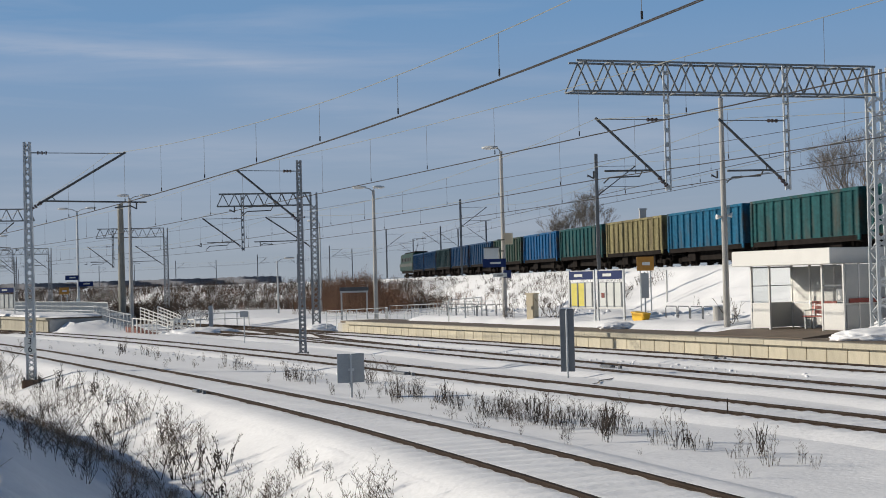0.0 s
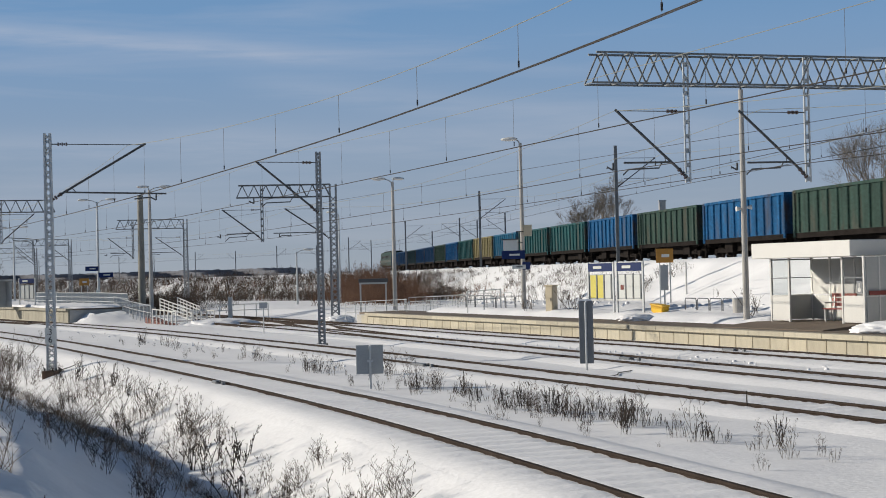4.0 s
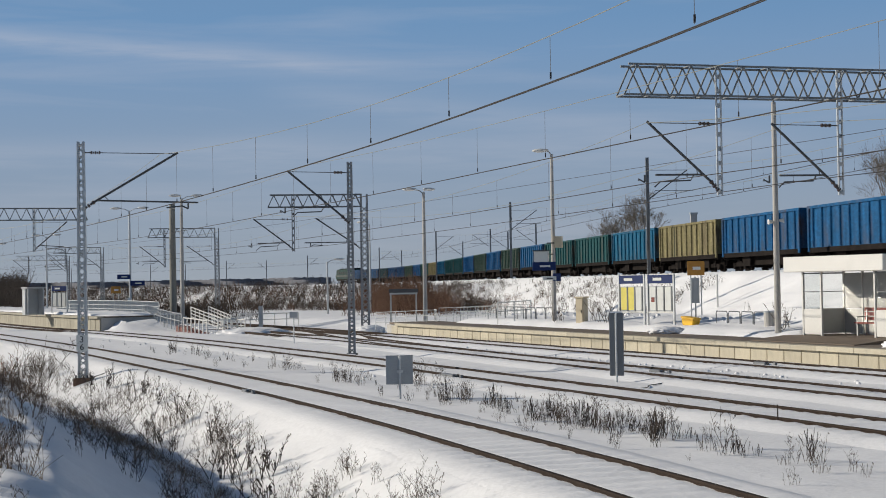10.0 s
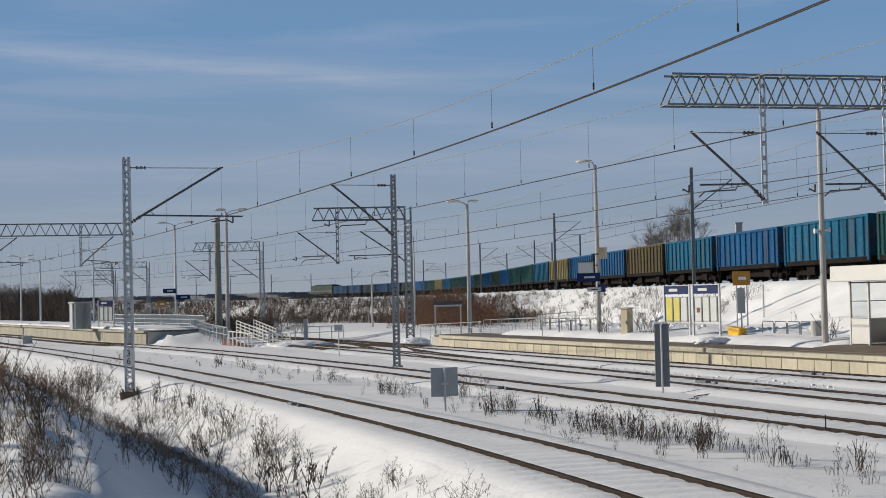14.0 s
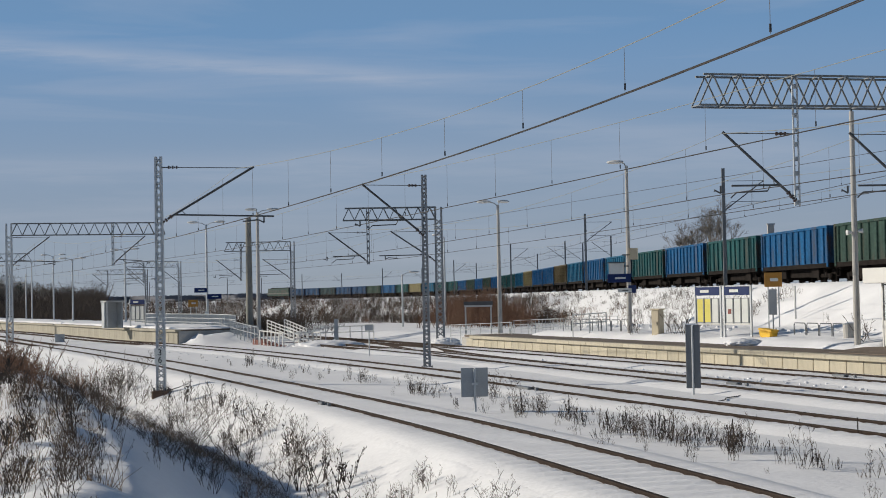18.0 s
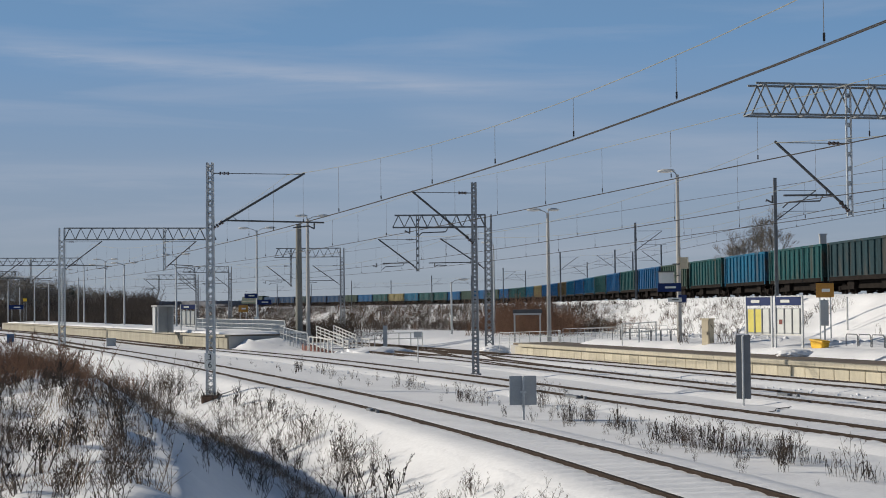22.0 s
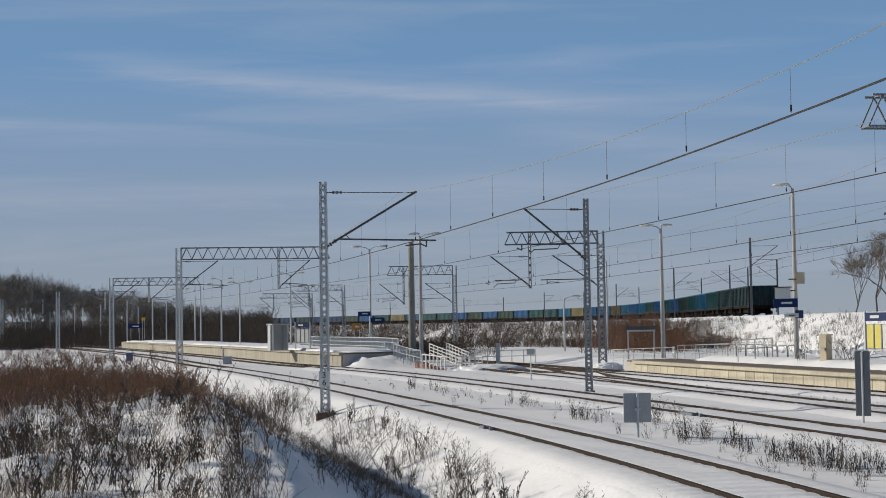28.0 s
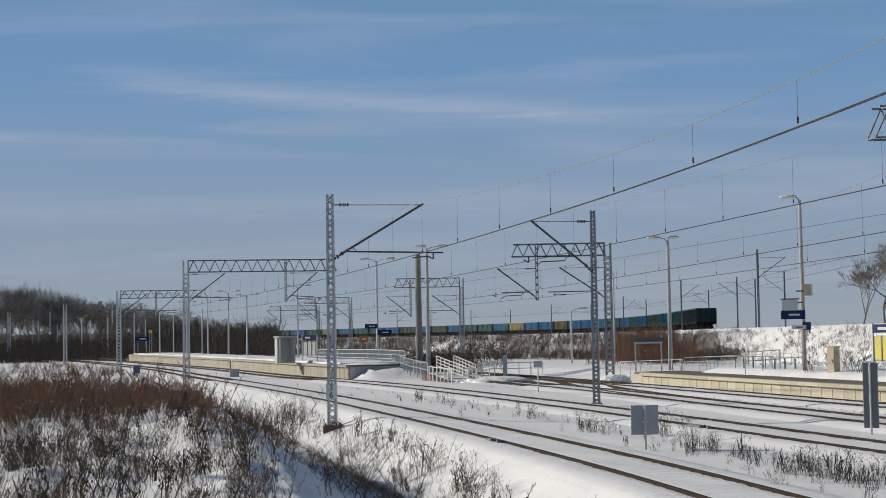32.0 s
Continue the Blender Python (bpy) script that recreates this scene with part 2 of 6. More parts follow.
def rod(bm, p, q, r, n=6, r2=None):
    """A round bar from p to q."""
    p, q = Vector(p), Vector(q)
    d = (q - p).normalized()
    a = d.orthogonal().normalized()
    b = d.cross(a)
    r2 = r if r2 is None else r2
    rings = []
    for c, rr in ((p, r), (q, r2)):
        rings.append([bm.verts.new(c + a * (rr * math.cos(2 * math.pi * i / n)) + b * (rr * math.sin(2 * math.pi * i / n))) for i in range(n)])
    for i in range(n):
        j = (i + 1) % n
        bm.faces.new((rings[0][i], rings[0][j], rings[1][j], rings[1][i]))
    bm.faces.new(rings[0][::-1])
    bm.faces.new(rings[1])
    return bm


def bar(bm, p, q, w, h, up=(0, 0, 1)):
    """A square-edged bar from p to q, w wide and h deep."""
    p, q = Vector(p), Vector(q)
    d = (q - p).normalized()
    u = Vector(up)
    if abs(d.dot(u)) > 0.98:
        u = Vector((0, 1, 0))
    s = d.cross(u).normalized() * (w / 2)
    u = s.cross(d).normalized() * (h / 2)
    v = [bm.verts.new(c + a + b) for c in (p, q) for a, b in ((-s, -u), (s, -u), (s, u), (-s, u))]
    for f in ((3, 2, 1, 0), (4, 5, 6, 7), (0, 1, 5, 4), (1, 2, 6, 5), (2, 3, 7, 6), (3, 0, 4, 7)):
        bm.faces.new([v[i] for i in f])
    return bm


def tube(bm, pts, r, n=5):
    """One bent round bar through points."""
    P = [Vector(p) for p in pts]
    rings = []
    for i, p in enumerate(P):
        d = (P[min(i + 1, len(P) - 1)] - P[max(i - 1, 0)]).normalized()
        a = d.cross(Vector((0, 0, 1)) if abs(d.z) < 0.95 else Vector((1, 0, 0))).normalized()
        b = d.cross(a)
        rings.append([bm.verts.new(p + a * (r * math.cos(2 * math.pi * k / n)) + b * (r * math.sin(2 * math.pi * k / n))) for k in range(n)])
    for u, v in zip(rings, rings[1:]):
        for k in range(n):
            j = (k + 1) % n
            bm.faces.new((u[k], u[j], v[j], v[k]))
    bm.faces.new(rings[0][::-1])
    bm.faces.new(rings[-1])
    return bm


def mesh_of(name, verts, faces, material, smooth=False):
    me = bpy.data.meshes.new(name)
    me.from_pydata(verts, [], faces)
    me.materials.append(material)
    if smooth:
        me.polygons.foreach_set("use_smooth", [True] * len(me.polygons))
    me.update()
    return me


# ---- plan ----
class Line:
    """A smooth line through a few points of the plan, known by its length."""

    def __init__(self, pts, step=1.0):
        P = np.array(pts, float)
        P = np.vstack([2 * P[0] - P[1], P, 2 * P[-1] - P[-2]])
        out = []
        for i in range(1, len(P) - 2):
            n = max(2, int(np.linalg.norm(P[i + 1] - P[i]) / step))
            for k in range(n):
                t = k / n
                out.append(0.5 * (2 * P[i] + (P[i + 1] - P[i - 1]) * t + (2 * P[i - 1] - 5 * P[i] + 4 * P[i + 1] - P[i + 2]) * t * t + (3 * P[i] - P[i - 1] - 3 * P[i + 1] + P[i + 2]) * t ** 3))
        out.append(P[-2])
        self.p = np.array(out)
        self.s = np.concatenate([[0], np.cumsum(np.linalg.norm(np.diff(self.p, axis=0), axis=1))])

    def at(self, s, off=0.0):
        """Place and heading at length s; off: metres to the right of the way."""
        x, y = np.interp(s, self.s, self.p[:, 0]), np.interp(s, self.s, self.p[:, 1])
        x1, y1 = np.interp(s + 0.5, self.s, self.p[:, 0]), np.interp(s + 0.5, self.s, self.p[:, 1])
        x0, y0 = np.interp(s - 0.5, self.s, self.p[:, 0]), np.interp(s - 0.5, self.s, self.p[:, 1])
        d = max(1e-6, math.hypot(x1 - x0, y1 - y0))
        dx, dy = (x1 - x0) / d, (y1 - y0) / d
        return x + dy * off, y - dx * off, math.degrees(math.atan2(dy, dx))

    def near(self, x, y):
        """The length at which the line passes nearest to a place."""
        return float(self.s[np.argmin((self.p[:, 0] - x) ** 2 + (self.p[:, 1] - y) ** 2)])

    def offsets(self, X, Y):
        """How far to the right of the line each place lies."""
        out = np.empty(len(X))
        d = np.gradient(self.p, axis=0)
        d /= np.linalg.norm(d, axis=1)[:, None]
        for i in range(0, len(X), 20000):
            x, y = X[i:i + 20000, None], Y[i:i + 20000, None]
            k = np.argmin((x - self.p[:, 0]) ** 2 + (y - self.p[:, 1]) ** 2, axis=1)
            out[i:i + 20000] = (x[:, 0] - self.p[k, 0]) * d[k, 1] - (y[:, 0] - self.p[k, 1]) * d[k, 0]
        return out


TRACK_A = Line([(23, -35), (14.4, -12), (9.3, 0), (5.4, 10), (1.3, 22.6), (-3.4, 35), (-11.7, 54), (-22.0, 76), (-40.5, 112.5), (-64, 158), (-110, 235), (-175, 320), (-260, 400)])
TRACK_B = Line([(33, -35), (24.5, -12), (19.2, 0), (13.4, 13.5), (7.2, 27.9), (2.3, 39.2), (-5.7, 57.7), (-17.2, 82), (-27.0, 100), (-34.3, 112.5), (-58.5, 158), (-105, 237), (-171, 324), (-256, 404)])
TRACK_C = Line([(36.9, -35), (23, 0), (14.3, 22), (4.8, 46), (-1.1, 61), (-6.3, 74), (-13.2, 90), (-22.5, 110), (-38, 140), (-60, 180), (-97, 240), (-163, 330), (-250, 412)])
TRACK_D = Line([(44.2, -35), (29.4, 0), (20, 22), (9.9, 46), (3.5, 61), (-2.0, 74), (-8.9, 90), (-18.0, 110), (-33.5, 140), (-55.5, 180), (-92, 240), (-158, 333), (-245, 416)])
TRACK_U = Line([(110, -450), (62, -160), (33, 0), (25.8, 30), (19.1, 62.6), (13.4, 95), (8.7, 124.1), (3.0, 161.5), (-2.6, 206.1), (-7.8, 246.8), (-14.7, 291.4), (-23.1, 333.6), (-31.8, 361.9), (-41.4, 388.7), (-51.8, 412.6), (-62.7, 434.3), (-86.8, 476.3), (-113.5, 514.8), (-143, 552), (-174.6, 585.5), (-208.3, 617), (-276, 673), (-343, 730), (-478, 843)], 2.0)
Z_UP = 2.92         # rail of the upper line


def smooth(x, a, b):
    t = np.clip((x - a) / (b - a), 0, 1)
    return t * t * (3 - 2 * t)


def waves(X, Y, k, seed):
    r = np.random.RandomState(seed)
    out = 0
    for _ in range(7):
        f, a, ph = k * r.uniform(0.5, 1.6), r.uniform(0, 6.3), r.uniform(0, 6.3)
        out = out + np.sin((X * math.cos(a) + Y * math.sin(a)) * f + ph)
    return out / 7


def height(X, Y):
    """The snow's height at places of the plan."""
    X, Y = np.atleast_1d(np.asarray(X, float)), np.atleast_1d(np.asarray(Y, float))
    ua, ub, uc, ud, uu = (t.offsets(X, Y) for t in (TRACK_A, TRACK_B, TRACK_C, TRACK_D, TRACK_U))
    z = -0.15 + 0.03 * waves(X, Y, 0.9, 1) + 0.02 * waves(X, Y, 3.0, 2)
    # near side of the first track: shoulder, ditch and bank
    n = -ua
    dd = np.interp(n, [1.7, 2.4, 3.4, 4.1, 4.4, 4.7, 5.2, 7.0, 7.7, 8.6, 10.0, 14, 40, 200], [-0.14, -0.45, -0.93, -1.15, -1.45, -1.15, -0.92, 0.3, 0.8, 0.94, 0.78, 0.68, 0.3, 0.0])
    far = smooth(np.hypot(X, Y) - 2.6 * np.clip(n - 6.5, 0, 12) + 4 * waves(X, Y, 0.5, 12), 36, 62)
    dd = dd * (1 - far) + far * np.interp(n, [1.7, 2.6, 4.0, 5.5, 9, 40, 200], [-0.14, -0.4, -0.8, -0.8, -0.6, -0.3, 0.0])
    w = smooth(n, 1.5, 1.9)
    z = z * (1 - w) + (dd + 0.08 * waves(X, Y, 1.3, 3) + 0.04 * waves(X, Y, 4.0, 4) + smooth(n, 6.0, 8.0) * (0.13 * waves(X, Y, 2.1, 16) + 0.09 * waves(X, Y, 5.5, 17))) * w
    # snow shovelled off the end of the island platform
    a = (X + 27.8) * 0.504 - (Y - 101.5) * 0.864
    heap = np.interp(a, [-0.9, -0.5, 0.2, 1.4, 2.8, 4.2], [0, 0.8, 0.66, 0.42, 0.16, 0]) * smooth(ub, 2.1, 3.2) * (1 - smooth(ub, 6.5, 8.5))
    z = z + heap * (1 + 0.3 * waves(X, Y, 2.4, 13) + 0.35 * waves(X, Y, 5.5, 14))
    # track beds
    for u in (ua, ub, uc, ud):
        b = 1 - smooth(np.abs(u), 1.25, 2.0)
        z = z * (1 - b) + (-0.13 + 0.01 * waves(X, Y, 5.0, 5)) * b
    # upper line: embankment
    a = np.abs(uu - 2.2)
    along = 1 - smooth(Y, 84, 88)
    plat = np.interp(ud, [2.2, 2.5, 3.9, 4.3, 4.8, 6.0, 7.5], [0.0, 0.48, 0.52, 0.78, 0.92, 1.0, 1.15])
    plat = plat + smooth(ud, 3.8, 4.6) * (0.07 * waves(X, Y, 2.2, 8) + 0.05 * waves(X, Y, 6.0, 9))
    low = z + np.where(ud > 0, plat * along + 0.5 * (1 - along) * smooth(ud, 2.5, 7) * (1 - smooth(Y, 120, 200)), 0)
    rough = 0.13 * waves(X, Y, 1.1, 6) + 0.2 * waves(X, Y, 3.0, 7) * smooth(Y, 66, 84)
    bank = np.interp(a, [3.7, 4.5, 5.3, 6.1, 10.6, 12.5], [2.7, 2.98, 3.1, 2.88, 0.75, -0.3]) + rough * smooth(a, 5.0, 7)
    bank = np.where(a < 12.5, bank, -1)
    shelf = np.where((Y > 100) & (uu < 2), np.interp(ud, [23.0, 31.0], [-0.3, 2.5]) + rough * 1.3, -1) - 3.2 * (1 - smooth(Y, 100, 122))
    z = np.maximum(np.maximum(low, bank), shelf)
    # bare paved ground under the waiting shelter
    ca, sa = math.cos(radians(-65.6)), math.sin(radians(-65.6))
    lx, ly = (X - 10.93) * ca + (Y - 54.87) * sa, -(X - 10.93) * sa + (Y - 54.87) * ca
    z = np.where((lx > -0.5) & (lx < 6.2) & (ly > -2.3) & (ly < 2.05), np.minimum(z, 0.45), z)
    z = np.where(np.abs(uu) < 1.4, np.maximum(z, Z_UP - 0.2), z)
    return z


def ground_z(x, y):
    return float(height([x], [y])[0])


# ---- ground ----
def build_ground():
    az = np.concatenate([np.linspace(-180, -42, 24, endpoint=False), np.linspace(-42, 26, 300, endpoint=False), np.linspace(26, 180, 27)])[:-1]
    D = [1.5]
    while D[-1] < 4500:
        d = D[-1]
        D.append(d * (1.04 if d < 14 else 1.0085 if d < 140 else 1.011 if d < 720 else 1.06))
    D = np.array(D)
    aa, rr = np.meshgrid(np.radians(az), D)
    X, Y = (rr * np.sin(aa)).ravel(), (rr * np.cos(aa)).ravel()
    Z = height(X, Y)
    nA, nD = len(az), len(D)
    i = np.arange(nD - 1)[:, None] * nA + np.arange(nA)[None]
    j = np.arange(nD - 1)[:, None] * nA + (np.arange(nA)[None] + 1) % nA
    F = np.stack([i, j, j + nA, i + nA], -1).reshape(-1, 4)
    V = np.stack([X, Y, Z], 1).tolist()
    V.append((0, 0, ground_z(0, 0)))
    faces = F.tolist() + [[len(V) - 1, k, (k + 1) % nA][::-1] for k in range(nA)]
    ob = new("ground", mesh_of("ground", V, faces, M_SNOW, True))
    return tagged(ob, "snow-covered ground with a ditch and a railway embankment", "ground", kind="structure")


build_ground()


# ---- tracks ----
RAIL = [(-0.07, -0.16), (0.07, -0.16), (0.02, -0.12), (0.02, -0.045), (0.036, -0.035), (0.036, 0.0), (-0.036, 0.0), (-0.036, -0.035), (-0.02, -0.045), (-0.02, -0.12)]


def sweep(line, s0, s1, off, z, profile, step, material, name, zfun=None):
    V, F, n = [], [], len(profile)
    S = np.arange(s0, s1 + step, step)
    for s in S:
        x, y, h = line.at(s, off)
        c, d = math.cos(radians(h)), math.sin(radians(h))
        for px, pz in profile:
            V.append((x + d * px, y - c * px, z + pz))
    for k in range(len(S) - 1):
        for i in range(n):
            j = (i + 1) % n
            F.append((k * n + i, k * n + j, (k + 1) * n + j, (k + 1) * n + i))
    F += [tuple(range(n)), tuple(range(len(V) - n, len(V)))[::-1]]
    return mesh_of(name, V, F, material)


def build_track(line, z, label, s0=0, s1=None, step=2.0):
    t = thing("railway_track", Matrix(), label, "railway track", "railway tracks")
    for off in (-0.753, 0.753):
        r = new("rail", sweep(line, s0, line.s[-1] if s1 is None else s1, off, z, RAIL, step, M_RAIL, "rail"))
        r.parent = t
    return t


for ln in (TRACK_A, TRACK_B, TRACK_C, TRACK_D):
    build_track(ln, 0.0, "rusty steel rails of a track half buried in snow")
build_track(TRACK_U, Z_UP, "rails of the upper track on the embankment", step=4.0)


def track_bed(line, y0, y1, seed):
    """Thin uneven snow between and beside the rails, over the sleepers' ends and hollows."""
    s0, s1 = sorted((line.s[np.argmin(abs(line.p[:, 1] - y0))], line.s[np.argmin(abs(line.p[:, 1] - y1))]))
    S = np.arange(s0, s1, 0.12)
    O = np.array([-2.0, -1.7, -1.4, -1.2, -1.0, -0.86, -0.78, -0.72, -0.6, -0.4, -0.2, 0.0, 0.2, 0.4, 0.6, 0.72, 0.78, 0.86, 1.0, 1.2, 1.4, 1.7, 2.0])
    pts = np.array([[line.at(s, o)[:2] for o in O] for s in S[::5]])
    P = np.stack([np.stack([np.interp(S, S[::5], pts[:, j, k]) for j in range(len(O))], 1) for k in (0, 1)], -1)
    X, Y, SS, OO = P[..., 0], P[..., 1], S[:, None] + 0 * O, O + 0 * S[:, None]
    blown = np.clip(0.5 + 0.9 * waves(SS, OO, 0.8, seed), 0, 1)
    sleeper = smooth(np.abs((SS / 0.6) % 1 - 0.5), 0.2, 0.36) * (np.abs(OO) < 1.3)
    Z = -0.042 + 0.016 * waves(SS, OO * 2, 2.2, seed + 1) + 0.012 * waves(SS * 2, OO * 3, 5.0, seed + 2) - 0.024 * sleeper * blown
    Z = Z - 0.02 * (np.abs(np.abs(OO) - 0.75) < 0.08)
    ground = height(X.ravel(), Y.ravel()).reshape(X.shape)
    w = smooth(np.abs(OO), 1.25, 1.85)
    Z = Z * (1 - w) + (ground + 0.006) * w - np.where(np.abs(OO) > 1.9, 0.03, 0.0)
    n, m = len(O), len(S)
    i = np.arange(m - 1)[:, None] * n + np.arange(n - 1)[None]
    F = np.stack([i, i + 1, i + n + 1, i + n], -1).reshape(-1, 4)
    V = np.stack([X, Y, Z], -1).reshape(-1, 3)
    ob = new("track_snow", mesh_of("track_snow", V.tolist(), F.tolist(), M_SNOW, True))
    tagged(ob, "thin wind-blown snow over the sleepers of a track", "snow", kind="stuff")


for i, (ln, y1) in enumerate(((TRACK_A, 100), (TRACK_B, 100), (TRACK_C, 84), (TRACK_D, 84))):
    track_bed(ln, 12, y1, 60 + i * 5)


# ---- platforms ----
def panel_mesh(w, h, d, material, lip=0.012):
    bm = box(bmesh.new(), -w / 2 + 0.012, 0, 0, w / 2 - 0.012, d, h)
    bmesh.ops.bevel(bm, geom=[e for e in bm.edges if abs(e.verts[0].co.z - e.verts[1].co.z) > h / 2], offset=lip, segments=1, affect="EDGES")
    me = bpy.data.meshes.new("panel")
    bm.to_mesh(me)
    bm.free()
    me.materials.append(material)
    return me


def platform(name, line, off, s0, s1, ztop, zlow, depth, label, concrete):
    """A platform: core, facing panels one metre wide, coping slabs, paving."""
    core = new(name, sweep(line, s0, s1, off + 0.1, ztop - 0.12, [(0, -1.3), (depth, -1.3), (depth, 0), (0, 0)], 2.0, M_POLE, name))
    tagged(core, label, "platform", kind="structure")
    face, cope = panel_mesh(1.0, ztop - 0.17 - zlow, 0.09, concrete), None
    bm = box(bmesh.new(), -0.994, -0.17, -0.05, 0.994, 0.25, 0.115)
    bmesh.ops.bevel(bm, geom=bm.edges[:], offset=0.012, segments=1, affect="EDGES")
    cope = bpy.data.meshes.new("coping_slab")
    bm.to_mesh(cope)
    bm.free()
    cope.materials.append(concrete)
    s, k = s0 + 0.5, 0
    while s < s1 - 0.4:
        x, y, h = line.at(s, off)
        p = new("panel", face)
        p.matrix_basis, p.parent = pose(x, y, zlow, 0, 0, h - 180), core
        s += 1.0
    s = s0 + 1.0
    while s < s1 - 0.9:
        x, y, h = line.at(s, off)
        p = new("coping_slab", cope)
        p.matrix_basis, p.parent = pose(x, y, ztop - 0.115, 0, 0, h - 180), core
        s += 2.0
    pv = new("paving", sweep(line, s0, s1, off + 0.26, ztop - 0.004, [(0, -0.1), (depth - 0.2, -0.1), (depth - 0.2, 0), (0, 0)], 2.0, M_PAVE, "paving"))
    pv.parent = core
    return core


platform("platform_1", TRACK_D, 1.65, TRACK_D.near(22, 17), TRACK_D.near(-7.4, 86.5), 0.52, -0.25, 3.2, "low platform edge of pale concrete panels with damp paving", M_CONC)
S_LEFT = TRACK_B.near(-27.8, 101.5)
platform("platform_2", TRACK_B, 1.9, S_LEFT, TRACK_B.near(-90, 213), 0.84, -0.25, 6.0, "snowy island platform edged with weathered concrete panels", M_GREYCONC)


def snow_cover():
    """Lumpy snow lying on the far platform, clear of its edge, and heaped at its end."""
    V, F, S = [], [], np.arange(S_LEFT + 0.02, TRACK_B.near(-90, 213), 0.6)
    offs = [2.4, 2.5, 3.1, 4.0, 4.7, 5.5, 6.4, 7.3, 7.9, 8.0]
    rnd = random.Random(5)
    for s in S:
        for i, o in enumerate(offs):
            x, y, h = TRACK_B.at(s, o + (rnd.uniform(-0.12, 0.12) if 0 < i < 9 else 0))
            z = 0.83 if i in (0, 9) or s == S[0] else 0.9 + 0.09 * rnd.random() + 0.04 * math.sin(s * 0.35 + i)
            V.append((x, y, z))
    n = len(offs)
    for k in range(len(S) - 1):
        for i in range(n - 1):
            F.append((k * n + i, k * n + i + 1, (k + 1) * n + i + 1, (k + 1) * n + i))
    tagged(new("snow_cover", mesh_of("snow_cover", V, F, M_SNOW, True)), "lumpy snow lying on the island platform", "snow", kind="stuff")


snow_cover()


# ---- overhead line equipment ----
def insulator(bm, p, q, r=0.06):
    p, q = Vector(p), Vector(q)
    for k in range(5):
        a, b = p.lerp(q, k / 5), p.lerp(q, (k + 0.7) / 5)
        rod(bm, a, b, r if k % 2 == 0 else r * 0.6, 7)


def cantilever(parent, org, way, reach, zlow, ztop, zcon, side=1):
    """A bracket from org (x, y) towards way: strut, tie, registration tube and steady arm. Heights count from the parent's base."""
    o, w = Vector((*org, 0)), Vector((*way, 0)).normalized()
    tip = o + w * reach
    low, top = o + Vector((0, 0, zlow)), o + Vector((0, 0, ztop))
    end = tip + Vector((0, 0, ztop))
    bm = bmesh.new()
    rod(bm, low + (end - low) * 0.1, end + (end - low) * 0.02, 0.042, 7)
    arm = part("cantilever_strut", bm, M_DARK, parent)
    bm = bmesh.new()
    insulator(bm, low + w * 0.06, low + (end - low) * 0.14, 0.07)
    part("insulator", bm, M_PORC, arm)
    bm = bmesh.new()
    rod(bm, top + w * 0.05, top + w * 0.35, 0.02)
    rod(bm, top + w * 0.65, end, 0.014, 5)
    tie = part("tie_rod", bm, M_DARK, parent)
    bm = bmesh.new()
    insulator(bm, top + w * 0.33, top + w * 0.67, 0.06)
    part("insulator", bm, M_PORC, tie)
    f = (zcon + 0.22 - zlow) / (ztop - zlow)
    a = low + (end - low) * f
    b = tip + w * (0.75 if side > 0 else -0.2) + Vector((0, 0, zcon + 0.2))
    a0 = low + (end - low) * max(0.16, f)
    bm = bmesh.new()
    rod(bm, a0, b, 0.03, 6)
    rod(bm, a0 + (b - a0) * 0.12, low + (end - low) * min(0.9, f + 0.1), 0.014, 5)
    part("registration_tube", bm, M_DARK, parent)
    bm = bmesh.new()
    c = b - w * 0.35 * side
    d = c - Vector((0, 0, 0.22))
    e = tip - w * 0.35 * side + Vector((0, 0, zcon + 0.02))
    rod(bm, c, d, 0.03, 6)
    tube(bm, [d, d - w * 0.2 * side + Vector((0, 0, 0.1)), e], 0.026)
    if side < 0:
        g = Vector((0, 0, -1))
        tube(bm, [a0.lerp(b, 0.2), a0.lerp(b, 0.27) + g * 0.17, a0.lerp(b, 0.9) + g * 0.2, a0.lerp(b, 1.02) + g * 0.36], 0.024)
    part("steady_arm", bm, M_DARK, parent)
    return end


def column_parts(t, w0, w1, h, material, depth=0.16, lace=0.3, flange=0.065, strip=0.04):
    """Two channels joined by zigzag lacing, along local x."""
    for sx in (-1, 1):
        bm = bmesh.new()
        bar(bm, (sx * w0 / 2, 0, 0), (sx * w1 / 2, 0, h), flange, depth)
        part("channel", bm, material, t)
    bm = bmesh.new()
    n = max(4, int(h / lace))
    for k in range(n):
        z0, z1 = h * k / n, h * (k + 1) / n
        a, b = (w0 + (w1 - w0) * k / n) / 2, (w0 + (w1 - w0) * (k + 1) / n) / 2
        for y in (-depth / 2, depth / 2):
            if (k % 2) == (y > 0):
                bar(bm, (-a, y, z0), (b, y, z1), 0.012, strip)
            else:
                bar(bm, (a, y, z0), (-b, y, z1), 0.012, strip)
    tagged(part("lacing", bm, material, t), kind="stuff")


def bars(text_w, text_h, parent, m, n=2, material=None):
    """Plain bars in place of writing that cannot be read."""
    bm = bmesh.new()
    for k in range(n):
        z = (k - (n - 1) / 2) * text_h * 1.6
        box(bm, -text_w / 2, -0.004, z - text_h / 2, text_w / 2 * (1 - 0.25 * (k % 2)), 0, z + text_h / 2)
    return part("writing", bm, material or M_BLACK, parent, m=m)


